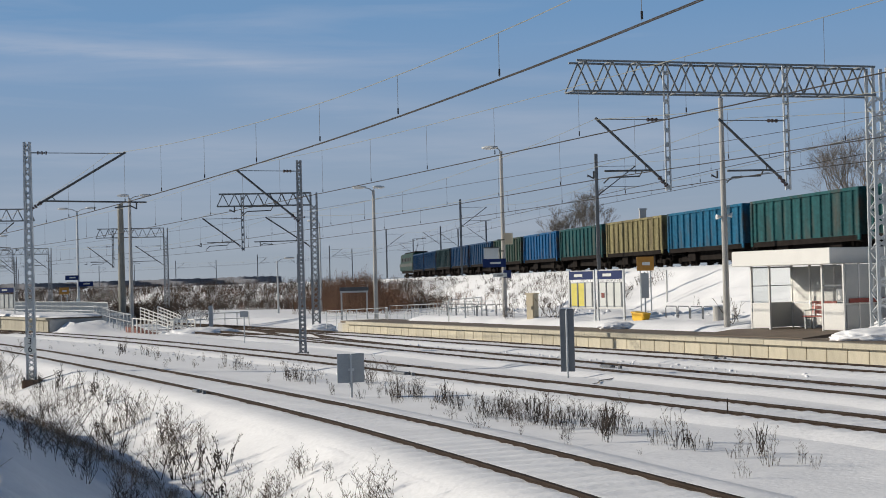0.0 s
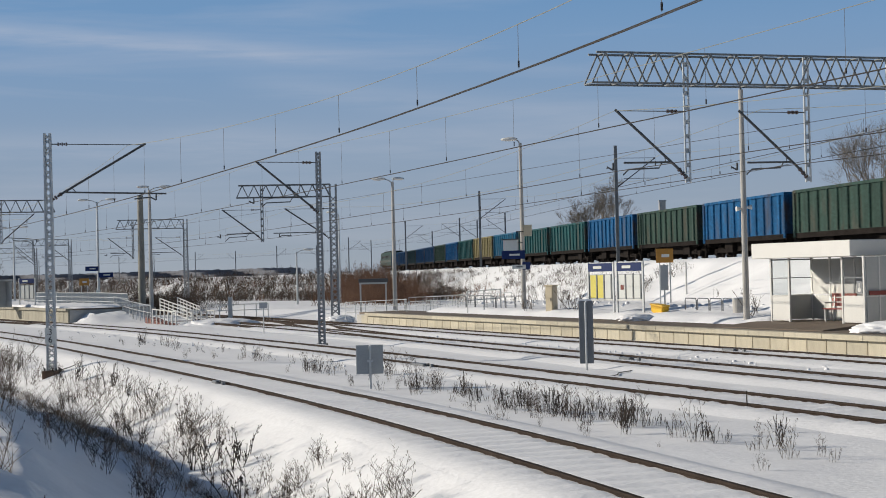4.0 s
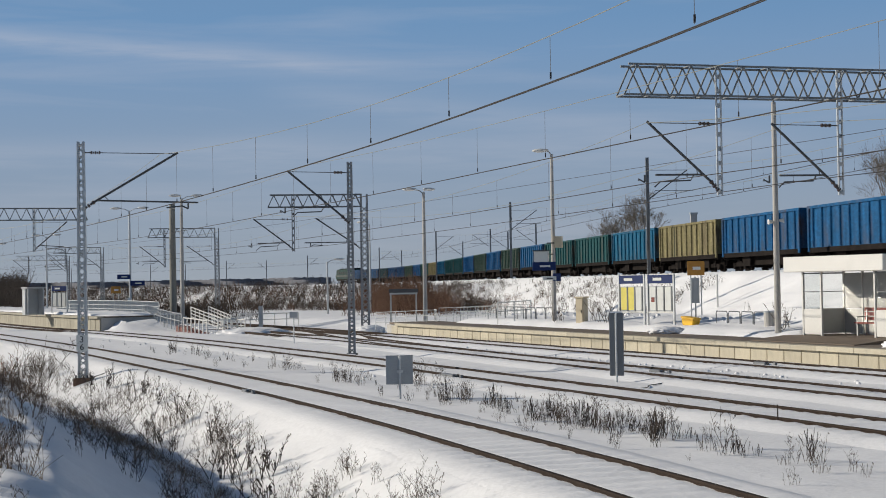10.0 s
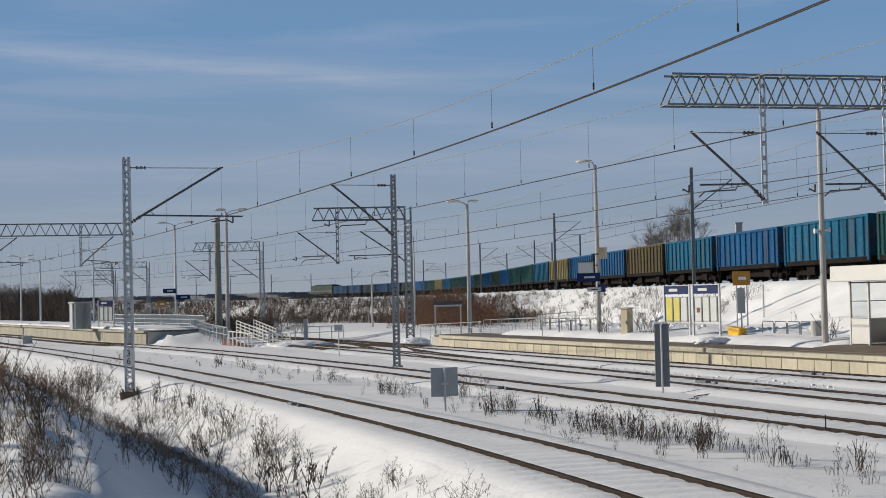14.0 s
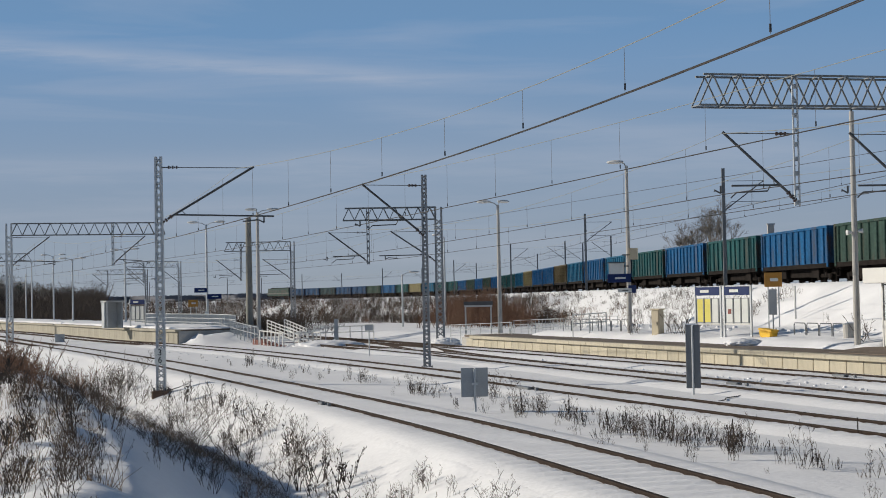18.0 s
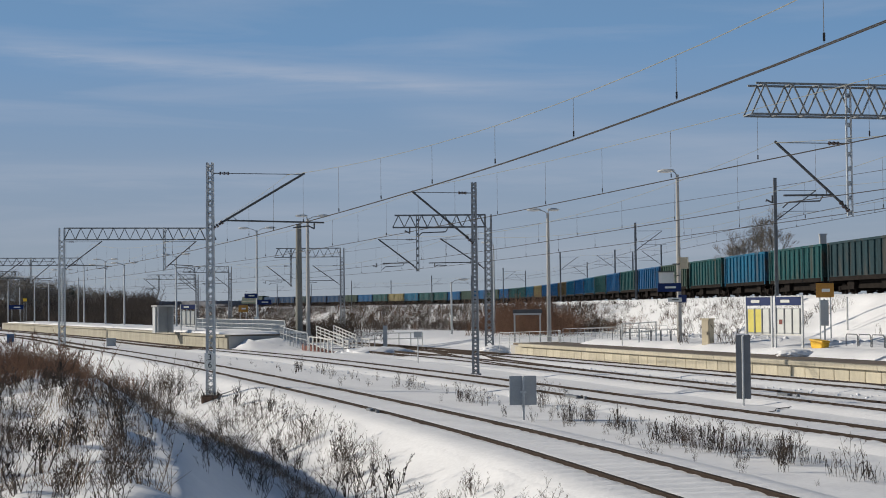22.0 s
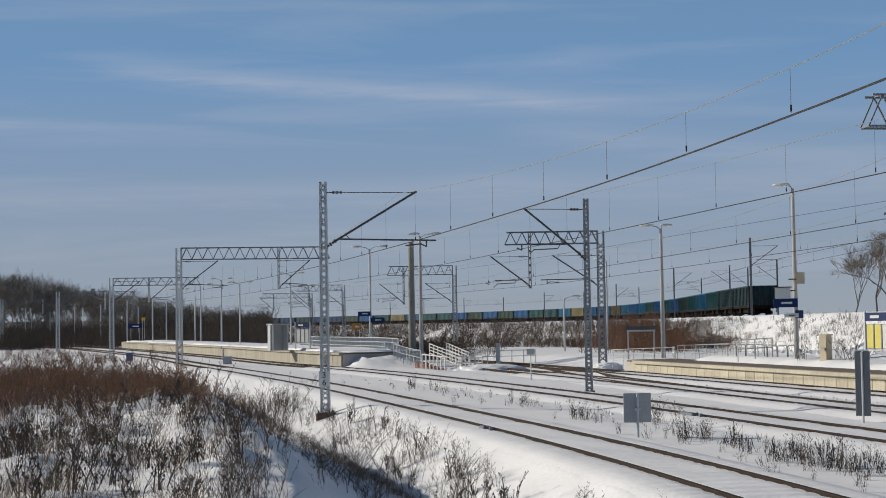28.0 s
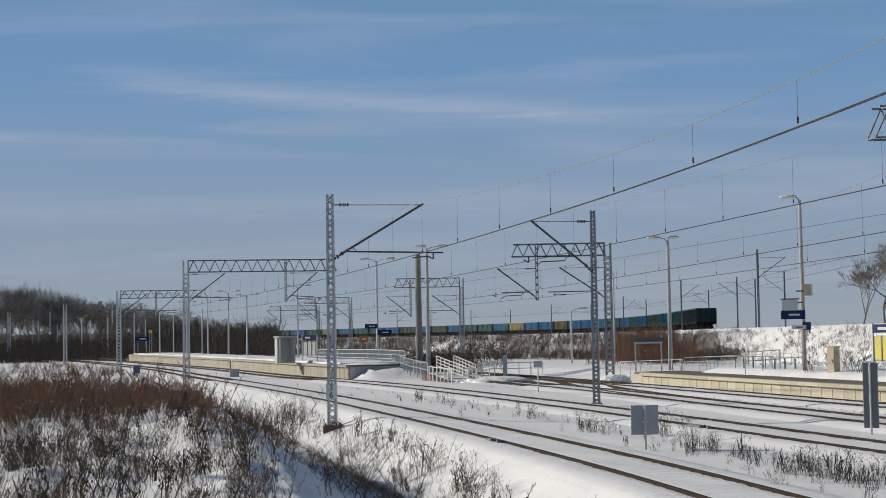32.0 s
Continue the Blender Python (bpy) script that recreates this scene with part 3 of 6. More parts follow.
def mast(x, y, z0, z1, material, w0=0.36, w1=0.22, label="", foot=0.02, wide=0.7, lace=0.3, flange=0.065, strip=0.04, turn=0.0):
    """A lattice mast on a block that stands foot metres out of the ground."""
    t = thing("catenary_mast", pose(x, y, z0, 0, 0, turn), label or "grey lattice catenary mast of two laced channels", "catenary mast", "catenary masts")
    column_parts(t, w0, w1, z1 - z0, material, lace=lace, flange=flange, strip=strip)
    bm = box(bmesh.new(), -wide / 2, -wide / 2, -1.2, wide / 2, wide / 2, foot)
    bmesh.ops.bevel(bm, geom=bm.edges[:], offset=0.04, segments=1, affect="EDGES")
    part("foundation", bm, M_FOOT, t, "weathered brown foundation block")
    for sx in (-1, 1):
        for sy in (-1, 1):
            part("anchor_bolt", rod(bmesh.new(), (sx * wide * 0.36, sy * wide * 0.36, foot), (sx * wide * 0.36, sy * wide * 0.36, foot + 0.1), 0.03), M_DARK, t)
    return t


def away(line, x, y):
    """Unit vector from a place to the nearest point of a line, and how far it is."""
    s = line.near(x, y)
    px, py, _ = line.at(s)
    d = math.hypot(px - x, py - y)
    return ((px - x) / d, (py - y) / d), d, (px, py)


# the mast on the near side of the first track, with its number plate
m1 = mast(-14.0, 52.2, -0.75, 7.72, M_GALV, 0.27, 0.18, label="pale galvanised lattice mast with a number plate beside the near track", foot=0.42, wide=0.55, lace=0.2)
w, d, _ = away(TRACK_A, -14.0, 52.2)
cantilever(m1, (0, 0), (0.93, 0.36), 3.25, 6.15, 8.1, 6.2)
bm = box(bmesh.new(), -0.19, -0.13, 1.33, 0.19, -0.11, 1.87)
plate = part("number_plate", bm, M_PAPER, m1, "white number plate")
for txt, z in (("3", 1.63), ("6", 1.37)):
    cu = bpy.data.curves.new("digit", "FONT")
    cu.body, cu.size, cu.align_x, cu.extrude = txt, 0.3, "CENTER", 0.003
    cu.materials.append(M_BLACK)
    o = new("digit", cu)
    o.matrix_basis, o.parent = pose(0, -0.135, z, 90), plate
m2 = mast(-5.64, 61.2, -0.15, 7.58, M_OLDGALV, 0.22, 0.14, label="weathered grey lattice mast standing between two tracks", wide=0.5, lace=0.16, flange=0.075, strip=0.05)
cantilever(m2, (0, 0), (-0.9, -0.43), 2.55, 5.3, 7.3, 5.7, side=-1)


def truss(t, p, q, depth, width, material, panels):
    """A lattice beam from p to q (both at its lower chord, in the thing's space)."""
    p, q = Vector(p), Vector(q)
    d = (q - p).normalized()
    s = Vector((-d.y, d.x, 0)) * (width / 2)
    up = Vector((0, 0, depth))
    slope = d * depth * 0.45
    for side in (-1, 1):
        for z, a in ((Vector(), -slope * 0.6), (up, Vector())):
            bm = bmesh.new()
            bar(bm, p + s * side + z + (slope * 0.35 if z.z else Vector()), q + s * side + z, 0.055, 0.06)
            part("chord", bm, material, t)
        bm = bmesh.new()
        for k in range(panels):
            a, b = p.lerp(q, k / panels) + s * side, p.lerp(q, (k + 1) / panels) + s * side
            m = (a + b) / 2 + up
            if k == 0:
                m = a.lerp(b, 0.5) + up
            bar(bm, a, m, 0.04, 0.04)
            bar(bm, m, b, 0.04, 0.04)
            if panels == 12:
                part("diagonal", bm, material, t)
                bm = bmesh.new()
        if panels == 12:
            bm.free()
        else:
            tagged(part("lacing", bm, material, t), kind="stuff")
    for k in range(panels + 1):
        c = p.lerp(q, k / panels)
        part("brace", bar(bmesh.new(), c - s, c + s, 0.03, 0.03), material, t)
        if k < panels:
            e = p.lerp(q, (k + 0.5) / panels) + up
            part("brace", bar(bmesh.new(), e - s, e + s, 0.03, 0.03), material, t)


def hanger(t, p, ztop, zbot, material):
    for sx in (-0.065, 0.065):
        bm = bmesh.new()
        bar(bm, (p[0] + sx, p[1], zbot), (p[0] + sx, p[1], ztop), 0.045, 0.12)
        part("hanger_channel", bm, material, t)
    n = int((ztop - zbot) / 0.4)
    for k in range(n):
        z = zbot + 0.1 + (ztop - zbot) * k / n
        part("batten", bar(bmesh.new(), (p[0] - 0.05, p[1], z), (p[0] + 0.05, p[1], z), 0.02, 0.14), material, t)


def gantry(col, z0, end, zbeam, depth, hangers, column_arm, material, label, panels=9, width=0.6, colw=0.42, zb=None, zcon=5.6, rise=2.0):
    """A one-legged gantry: lattice leg at col, beam to end; hangers: shares of the beam's length, each with a bracket."""
    t = thing("catenary_gantry", pose(col[0], col[1], z0), label, "catenary gantry", "catenary gantries")
    e = Vector((end[0] - col[0], end[1] - col[1], 0))
    d = e.normalized()
    h = zbeam - z0
    rot = Matrix.Rotation(math.atan2(d.y, d.x), 4, "Z")
    for sx in (-1, 1):
        for sy in (-1, 1):
            bm = bmesh.new()
            bar(bm, rot @ Vector((sx * colw * 0.5, sy * 0.22, 0)), rot @ Vector((sx * colw * 0.42, sy * 0.18, h + depth)), 0.095, 0.095)
            part("leg_angle", bm, material, t)
    bm = bmesh.new()
    n = int(h / 0.34)
    for k in range(n + 1):
        z, z1 = h * k / (n + 1), h * (k + 1) / (n + 1)
        f, g = 0.5 - 0.08 * k / n, 0.5 - 0.08 * (k + 1) / n
        for sy in (-0.2, 0.2):
            a, b = (-1, 1) if (k % 2) == (sy > 0) else (1, -1)
            bar(bm, rot @ Vector((a * colw * f, sy, z)), rot @ Vector((b * colw * g, sy, z1)), 0.03, 0.065)
        for sx in (-1, 1):
            a, b = (-0.2, 0.2) if k % 2 else (0.2, -0.2)
            bar(bm, rot @ Vector((sx * colw * f, a, z)), rot @ Vector((sx * colw * g, b, z1)), 0.045, 0.02)
        if panels == 12:
            part("diagonal", bm, material, t)
            bm = bmesh.new()
    if panels == 12:
        bm.free()
    else:
        tagged(part("lacing", bm, material, t), kind="stuff")
    bm = box(bmesh.new(), -0.55, -0.5, -1.0, 0.55, 0.5, 0.1)
    bmesh.ops.bevel(bm, geom=bm.edges[:], offset=0.1, segments=2, affect="EDGES")
    part("foundation", bm, M_POLE, t, "snow-dusted concrete foundation")
    truss(t, e + Vector((0, 0, h)), d * colw * 0.4 + Vector((0, 0, h)), depth, width, M_STEEL if panels == 12 else M_TRUSS, panels)
    zl = 5.35 - z0 if zb is None else zb - z0
    for share, ddir in hangers:
        p = e * share
        hanger(t, (p.x, p.y), h + depth + 0.05, zl - 0.15, material)
        cantilever(t, (p.x, p.y), tuple((d * ddir).xy), 2.3, zl, zl + rise, zcon - z0, side=-1 if ddir > 0 else 1)
    if column_arm:
        cantilever(t, tuple((d * colw * 0.5).xy), tuple((d * column_arm).xy), 2.6, zl, zl + rise, zcon - z0, side=1)
    return t


gantry((13.9, 48.9), 0.3, (3.85, 45.6), 8.15, 0.9, [(0.70, 1), (0.312, 1)], 0, M_GALV, "galvanised one-legged gantry holding two brackets over the tracks by the platform", 12, colw=0.62)
gantry((-7.62, 91.7), 0.0, (-13.25, 90.9), 7.35, 0.72, [(0.74, 1)], 1, M_OLDGALV, "dark one-legged lattice gantry beside the platform end", 8, zb=4.87, zcon=5.02, rise=1.76)
gantry((-26.5, 147.6), 0.3, (-32.9, 146.4), 7.5, 0.85, [(0.76, 1)], 1, M_OLDGALV, "grey one-legged gantry behind the foot crossing", 8, zb=4.8, zcon=5.0, rise=1.85)
gantry((-40.2, 108.6), -0.6, (-29.6, 112.0), 7.75, 0.85, [(0.66, 1)], 1, M_GALV, "pale one-legged gantry standing beside the near track", 14, zb=5.6)
gantry((-62.0, 148.0), -0.6, (-53.6, 151.0), 7.1, 0.75, [(0.42, 1)], 1, M_GALV, "pale one-legged gantry farther along the near track", 10, zb=5.5)
gantry((-49.4, 193.8), 0.3, (-55.2, 192.3), 7.2, 0.75, [(0.75, 1)], 1, M_OLDGALV, "grey one-legged gantry on the far platform side", 7)
gantry((-66, 238), 0.3, (-73.5, 235.5), 7.2, 0.75, [(0.75, 1)], 1, M_MAST, "grey one-legged gantry in the distance", 7)
gantry((-88.0, 192.0), -0.5, (-79.0, 197.0), 7.0, 0.75, [(0.6, 1)], 1, M_GALV, "pale one-legged gantry far along the line", 10, zb=5.5)
gantry((-116, 232), -0.5, (-107.0, 238.0), 7.0, 0.75, [(0.6, 1)], 1, M_GALV, "pale one-legged gantry where the line bends away", 10, zb=5.5)


def overhead(line, supports, zc, zm, sag, label, r=0.009, pull=0.2, spacing=4.8):
    """Contact and messenger wire with droppers over a track; supports: lengths along the line at which brackets hold it."""
    t = thing("overhead_line", Matrix(), label, "overhead wire", "overhead wires")
    C, W, drops = [], [], []
    heights = zc if isinstance(zc, list) else [zc] * len(supports)
    zm = zm - heights[1]
    for i, (s0, s1) in enumerate(zip(supports, supports[1:])):
        zc = heights[i] + (heights[i + 1] - heights[i]) * 0.0
        n = max(8, int((s1 - s0) / 2.5))
        for k in range(n + (i == len(supports) - 2)):
            f = k / n
            o = pull * (1 - 2 * f) * (-1) ** i
            x, y, _ = line.at(s0 + (s1 - s0) * f, o)
            dz = (heights[i + 1] - heights[i]) * f
            C.append((x, y, zc + dz - 0.04 * 4 * f * (1 - f)))
            W.append((x, y, zm + zc + dz - sag * 4 * f * (1 - f)))
        m = max(4, round((s1 - s0) / spacing))
        for k in range(m):
            f = (k + 0.5) / m
            x, y, _ = line.at(s0 + (s1 - s0) * f, pull * (1 - 2 * f) * (-1) ** i)
            dz = (heights[i + 1] - heights[i]) * f
            drops.append(((x, y, zc + dz), (x, y, zm + zc + dz - sag * 4 * f * (1 - f))))
    for dx in (-0.025, 0.025):
        bm = bmesh.new()
        tube(bm, [(x + dx, y, z) for x, y, z in C], r, 4)
        part("contact_wire", bm, M_WIRE, t)
    bm = bmesh.new()
    tube(bm, W, r * 0.9, 4)
    part("messenger_wire", bm, M_MESS, t)
    for a, b in drops:
        bm = bmesh.new()
        rod(bm, a, b, r * 0.55, 3)
        rod(bm, (a[0], a[1], a[2] + 0.02), (a[0], a[1], a[2] + 0.12), r * 2.2, 4)
        part("dropper", bm, M_WIRE, t)
    return t


def marks(line, pts):
    return [line.near(x, y) for x, y in pts]


overhead(TRACK_A, marks(TRACK_A, [(14, -11), (-10.9, 53.4), (-37, 107), (-59, 150), (-84, 194), (-112, 236)]), [6.1, 5.48, 5.5, 5.5, 5.5, 5.5], 7.3, 1.15, "twin contact wire and messenger over the near track")
overhead(TRACK_B, marks(TRACK_B, [(17.0, 5), (-7.7, 60.2), (-33, 110.5), (-54.5, 150), (-80, 196), (-108, 238)]), [6.35, 5.78, 5.5, 5.5, 5.5, 5.5], 7.43, 0.45, "contact wire and messenger over the second track")
overhead(TRACK_C, marks(TRACK_C, [(22.4, 1.5), (4.8, 46.3), (-14, 91.5), (-41, 147), (-68, 193), (-97, 240)]), [5.65, 5.55, 5.2, 5.15, 5.3, 5.3], 7.35, 1.05, "contact wire and messenger over the third track")
overhead(TRACK_D, marks(TRACK_D, [(28, 3), (9.4, 46.9), (-9.6, 91.7), (-37, 147), (-63, 193), (-92, 240)]), [5.7, 5.6, 5.1, 5.1, 5.3, 5.3], 7.4, 1.1, "contact wire and messenger over the platform track")
t = thing("feeder_wire", Matrix(), "thin bare feeder wire strung along the platform track", "overhead wire", "overhead wires")
part("wire", tube(bmesh.new(), [(*TRACK_D.at(s)[:2], 6.8) for s in np.arange(TRACK_D.near(28, 3), TRACK_D.near(-37, 147), 4.0)], 0.008, 4), M_WIRE, t)


# the upper line: masts on both sides
def upper_mast(s, off, h):
    x, y, a = TRACK_U.at(s, off)
    t = thing("catenary_mast", pose(x, y, Z_UP - 0.35), "slim grey mast with a bracket on the embankment", "catenary mast", "upper catenary masts")
    bm = bmesh.new()
    for sx in (-1, 1):
        bar(bm, (sx * 0.06, 0, 0), (sx * 0.05, 0, h), 0.1, 0.2)
    part("mast_body", bm, M_MAST, t)
    w = Vector((TRACK_U.at(s)[0] - x, TRACK_U.at(s)[1] - y)) if off < 0 else Vector((TRACK_U.at(s, 4.2)[0] - x, TRACK_U.at(s, 4.2)[1] - y))
    w.normalize()
    z = 5.2
    bm = bmesh.new()
    rod(bm, (0, 0, z), (w.x * 2.6, w.y * 2.6, z + 1.9), 0.035, 5)
    part("cantilever_strut", bm, M_DARK, t)
    bm = bmesh.new()
    rod(bm, (0, 0, z + 1.9), (w.x * 2.6, w.y * 2.6, z + 1.9), 0.02, 4)
    part("tie_rod", bm, M_DARK, t)
    bm = bmesh.new()
    rod(bm, (w.x * 0.5, w.y * 0.5, z + 0.6), (w.x * 3.0, w.y * 3.0, z + 0.6), 0.022, 4)
    part("registration_tube", bm, M_DARK, t)
    bm = bmesh.new()
    rod(bm, (0, 0, -0.3), (0, 0, 0.25), 0.34, 8, 0.2)
    part("foundation", bm, M_DARK, t)
    return t


NEAR_SIDE = [455.0, 505.0, 557.5, 609.4, 689.5, 785.6, 862.8, 932.9, 995.6, 1060.0, 1125.0]
FAR_SIDE = [520.0, 590.0, 665.8, 694.0, 747.6, 816.3, 864.9, 929.4, 993.0, 1058.0]
for s in NEAR_SIDE:
    upper_mast(s, -2.9, 7.9)
for s in FAR_SIDE[2:]:
    upper_mast(s, 8.5, 7.9)
upper_mast(682.7, 4.4, 7.9)
overhead(TRACK_U, NEAR_SIDE, Z_UP + 5.5, Z_UP + 7.0, 0.9, "contact wire over the near track of the embankment", r=0.012, spacing=9)
UP2 = Line([TRACK_U.at(s, 4.2)[:2] for s in np.arange(TRACK_U.near(30, 20), TRACK_U.s[-1] - 5, 8.0)], 2.0)
overhead(UP2, [UP2.near(*TRACK_U.at(s, 4.2)[:2]) for s in FAR_SIDE], Z_UP + 5.5, Z_UP + 7.0, 0.9, "contact wire over the far track of the embankment", r=0.012, spacing=9)
build_track(UP2, Z_UP - 0.02, "rails of the second upper track on the embankment", step=4.0)


# ---- lamps and poles ----
def street_lamp(x, y, z, h, arms, label, r0=0.13, r1=0.07, material=None):
    """A tapered pole; arms: (heading in degrees, reach)."""
    t = thing("street_lamp", pose(x, y, z), label, "street lamp", "platform lamps")
    bm = bmesh.new()
    rod(bm, (0, 0, -0.3), (0, 0, h), r0, 10, r1)
    part("pole", bm, material or M_GALV, t)
    for a, reach in arms:
        c, s = math.cos(radians(a)), math.sin(radians(a))
        bm = bmesh.new()
        tube(bm, [(0, 0, h - 0.1), (c * reach * 0.4, s * reach * 0.4, h + 0.1), (c * reach, s * reach, h + 0.18)], 0.03, 6)
        part("arm", bm, material or M_GALV, t)
        bm = bmesh.new()
        bmesh.ops.create_icosphere(bm, subdivisions=2, radius=1, matrix=Matrix.LocRotScale((c * (reach + 0.3), s * (reach + 0.3), h + 0.2), Euler((0, 0, radians(a))), (0.45, 0.17, 0.1)))
        part("lamp_head", bm, M_LAMP, t)
    return t


TRK = 114.4      # heading of the platform tracks, degrees
street_lamp(2.97, 75.9, 0.6, 8.35, [(165, 0.25)], "concrete lamp post with a cabinet and station signs on the platform", 0.13, 0.075, M_POLE)
street_lamp(-4.04, 91.3, 0.5, 7.6, [(170, 0.55), (40, 0.12)], "tall grey lamp post behind the platform end", 0.14, 0.08, M_POLE)
street_lamp(-21.3, 105.2, -0.1, 8.9, [(15, 0.8), (190, 0.12)], "lamp post beside the foot crossing", 0.16, 0.09, M_POLE)
for x, y, h in ((-28.0, 118.3, 7.9), (-44.8, 153.7, 7.2), (-52.5, 160.5, 6.6), (-58.5, 172, 7.4), (-66, 186, 7.2), (-74, 200, 7.0)):
    street_lamp(x, y, 0.8, h, [(175, 0.8), (-5, 0.8)], "grey two-armed lamp on the island platform", 0.11, 0.07)
street_lamp(-13.5, 125.5, 0.2, 4.4, [(20, 0.7)], "short lamp post behind the tracks", 0.09, 0.06)
street_lamp(-10.2, 128.0, 0.2, 7.5, [(160, 0.4)], "thin lamp post by the embankment", 0.1, 0.06)


def plain_pole(x, y, z, h, r0, r1, label, material):
    t = thing("pole", pose(x, y, z), label, "pole")
    bm = bmesh.new()
    rod(bm, (0, 0, -0.4), (0, 0, h), r0, 12, r1)
    part("shaft", bm, material, t)
    return t


for k in range(14):
    x, y, _ = TRACK_B.at(TRACK_B.near(-70, 178) + k * 11.5, 3.6 + 3.8 * (k % 2))
    plain_pole(x, y, 0.0, 6.2 + (k * 37 % 5) * 0.25, 0.1, 0.07, "slim grey lamp pole far along the line", M_GALV)
p = plain_pole(-23.0, 110.3, -0.1, 8.8, 0.27, 0.2, "bare round concrete pole by the foot crossing", M_OLDCONC)
pd = plain_pole(10.41, 57.0, 0.6, 8.55, 0.125, 0.085, "tall pale concrete pole with loudspeakers on the platform", M_POLE)
for a, hh in ((195, 4.15), (-15, 4.2)):
    c, s = math.cos(radians(a)), math.sin(radians(a))
    bm = bmesh.new()
    rod(bm, (c * 0.12, s * 0.12, hh), (c * 0.3, s * 0.3, hh), 0.04, 10, 0.1)
    part("loudspeaker", bm, M_LAMP, pd, "pale horn loudspeaker")
bm = bmesh.new()
rod(bm, (0, 0, 8.5), (0, 0, 8.85), 0.04, 8)
part("finial", bm, M_DARK, pd)
# ---- things of the right-hand platform ----
FACE = TRK - 180      # local x runs along the platform towards the camera, local y away from the tracks


def local(x, y, z, turn=0.0):
    return pose(x, y, z, 0, 0, FACE + turn)


def shelter():
    t = thing("platform_shelter", local(10.93, 54.87, 0.66), "white panelled waiting shelter with glass walls and a deep flat roof", "shelter")
    L, D, Z = 5.1, 1.75, 2.2
    bm = box(bmesh.new(), -0.4, -2.0, -0.6, L + 0.3, D + 0.35, 0)
    bmesh.ops.bisect_plane(bm, geom=bm.verts[:] + bm.edges[:] + bm.faces[:], plane_co=(0, -0.6, 0), plane_no=(0, 1, 0))
    for v in bm.verts:
        if v.co.y < -1 and v.co.z > -0.1:
            v.co.z = -0.125
    part("floor_slab", bm, M_PAVE, t, "damp paved floor slab")
    bm = box(bmesh.new(), -0.75, -0.3, Z + 0.02, L - 0.35, D + 0.25, Z + 0.56)
    bmesh.ops.bevel(bm, geom=bm.edges[:], offset=0.02, segments=1, affect="EDGES")
    part("roof", bm, M_WHITE, t, "deep white flat roof")
    # posts
    for x, y in ((0, 0), (1.05, 0), (3.95, 0), (L - 0.05, 0), (0, D), (1.05, D), (2.4, D), (3.7, D), (L - 0.05, D)):
        bm = box(bmesh.new(), x - 0.035, y - 0.035, 0, x + 0.035, y + 0.035, Z + 0.02)
        part("post", bm, M_WHITE, t)
    # lower panels, glass, rails
    def bay(x0, y0, x1, y1, panel=M_WHITE, opaque=False):
        dx, dy = x1 - x0, y1 - y0
        l = math.hypot(dx, dy)
        ux, uy = dx / l, dy / l
        a, b = (x0 + ux * 0.04, y0 + uy * 0.04), (x1 - ux * 0.04, y1 - uy * 0.04)
        part("lower_panel", bar(bmesh.new(), (*a, 0.46), (*b, 0.46), 0.03, 0.84), panel, t)
        if opaque:
            part("upper_panel", bar(bmesh.new(), (*a, 1.54), (*b, 1.54), 0.03, 1.26), M_PALE, t, "upper back wall panel greyed for the shade inside")
            return
        g = part("glass_pane", bar(bmesh.new(), (*a, 1.54), (*b, 1.54), 0.008, 1.26), M_GLASS, t)
        g.visible_shadow = False
        part("rail", bar(bmesh.new(), (*a, 1.52), (*b, 1.52), 0.045, 0.03), M_BACK, t)
        part("top_rail", bar(bmesh.new(), (*a, Z - 0.03), (*b, Z - 0.03), 0.05, 0.05), M_BACK, t)
        part("sill_rail", bar(bmesh.new(), (*a, 0.9), (*b, 0.9), 0.05, 0.04), M_WHITE, t)
    # front bays white; end and back bays greyer, shade put into the colour
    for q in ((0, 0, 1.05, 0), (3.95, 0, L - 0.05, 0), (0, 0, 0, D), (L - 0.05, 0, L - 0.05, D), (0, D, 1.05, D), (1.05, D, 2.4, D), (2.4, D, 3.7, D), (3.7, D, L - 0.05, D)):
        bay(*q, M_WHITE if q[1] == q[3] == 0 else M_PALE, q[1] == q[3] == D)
    bm = box(bmesh.new(), 4.72, -0.045, 1.0, 5.0, -0.03, 1.4)
    pl = part("pictogram_plate", bm, M_BACK, t, "small dark pictogram plate")
    bm = bmesh.new()
    rod(bm, (4.85, -0.05, 1.12), (4.85, -0.046, 1.12), 0.08, 12)
    box(bm, 4.83, -0.05, 1.14, 4.87, -0.046, 1.34)
    part("pictogram", bm, M_WHITE, pl)
    # end facing away from the sun: its shade is in the grey
    part("end_wall", box(bmesh.new(), L - 0.01, 0.04, 0.92, L + 0.02, D - 0.04, Z), M_PALE, t, "end panel greyed for its shaded side")
    part("end_wall", box(bmesh.new(), L - 0.01, 0.04, 0.04, L + 0.02, D - 0.04, 0.86), M_PALE, t, "end panel greyed for its shaded side")
    part("lean_rail", box(bmesh.new(), L + 0.045, 0.1, 0.94, L + 0.085, D - 0.1, 1.08), M_RED, t, "red-brown leaning rail")
    for y in (0.55, 1.15):
        part("mullion", box(bmesh.new(), L + 0.02, y - 0.025, 0.04, L + 0.045, y + 0.025, Z), M_WHITE, t)
    return t


shelter()


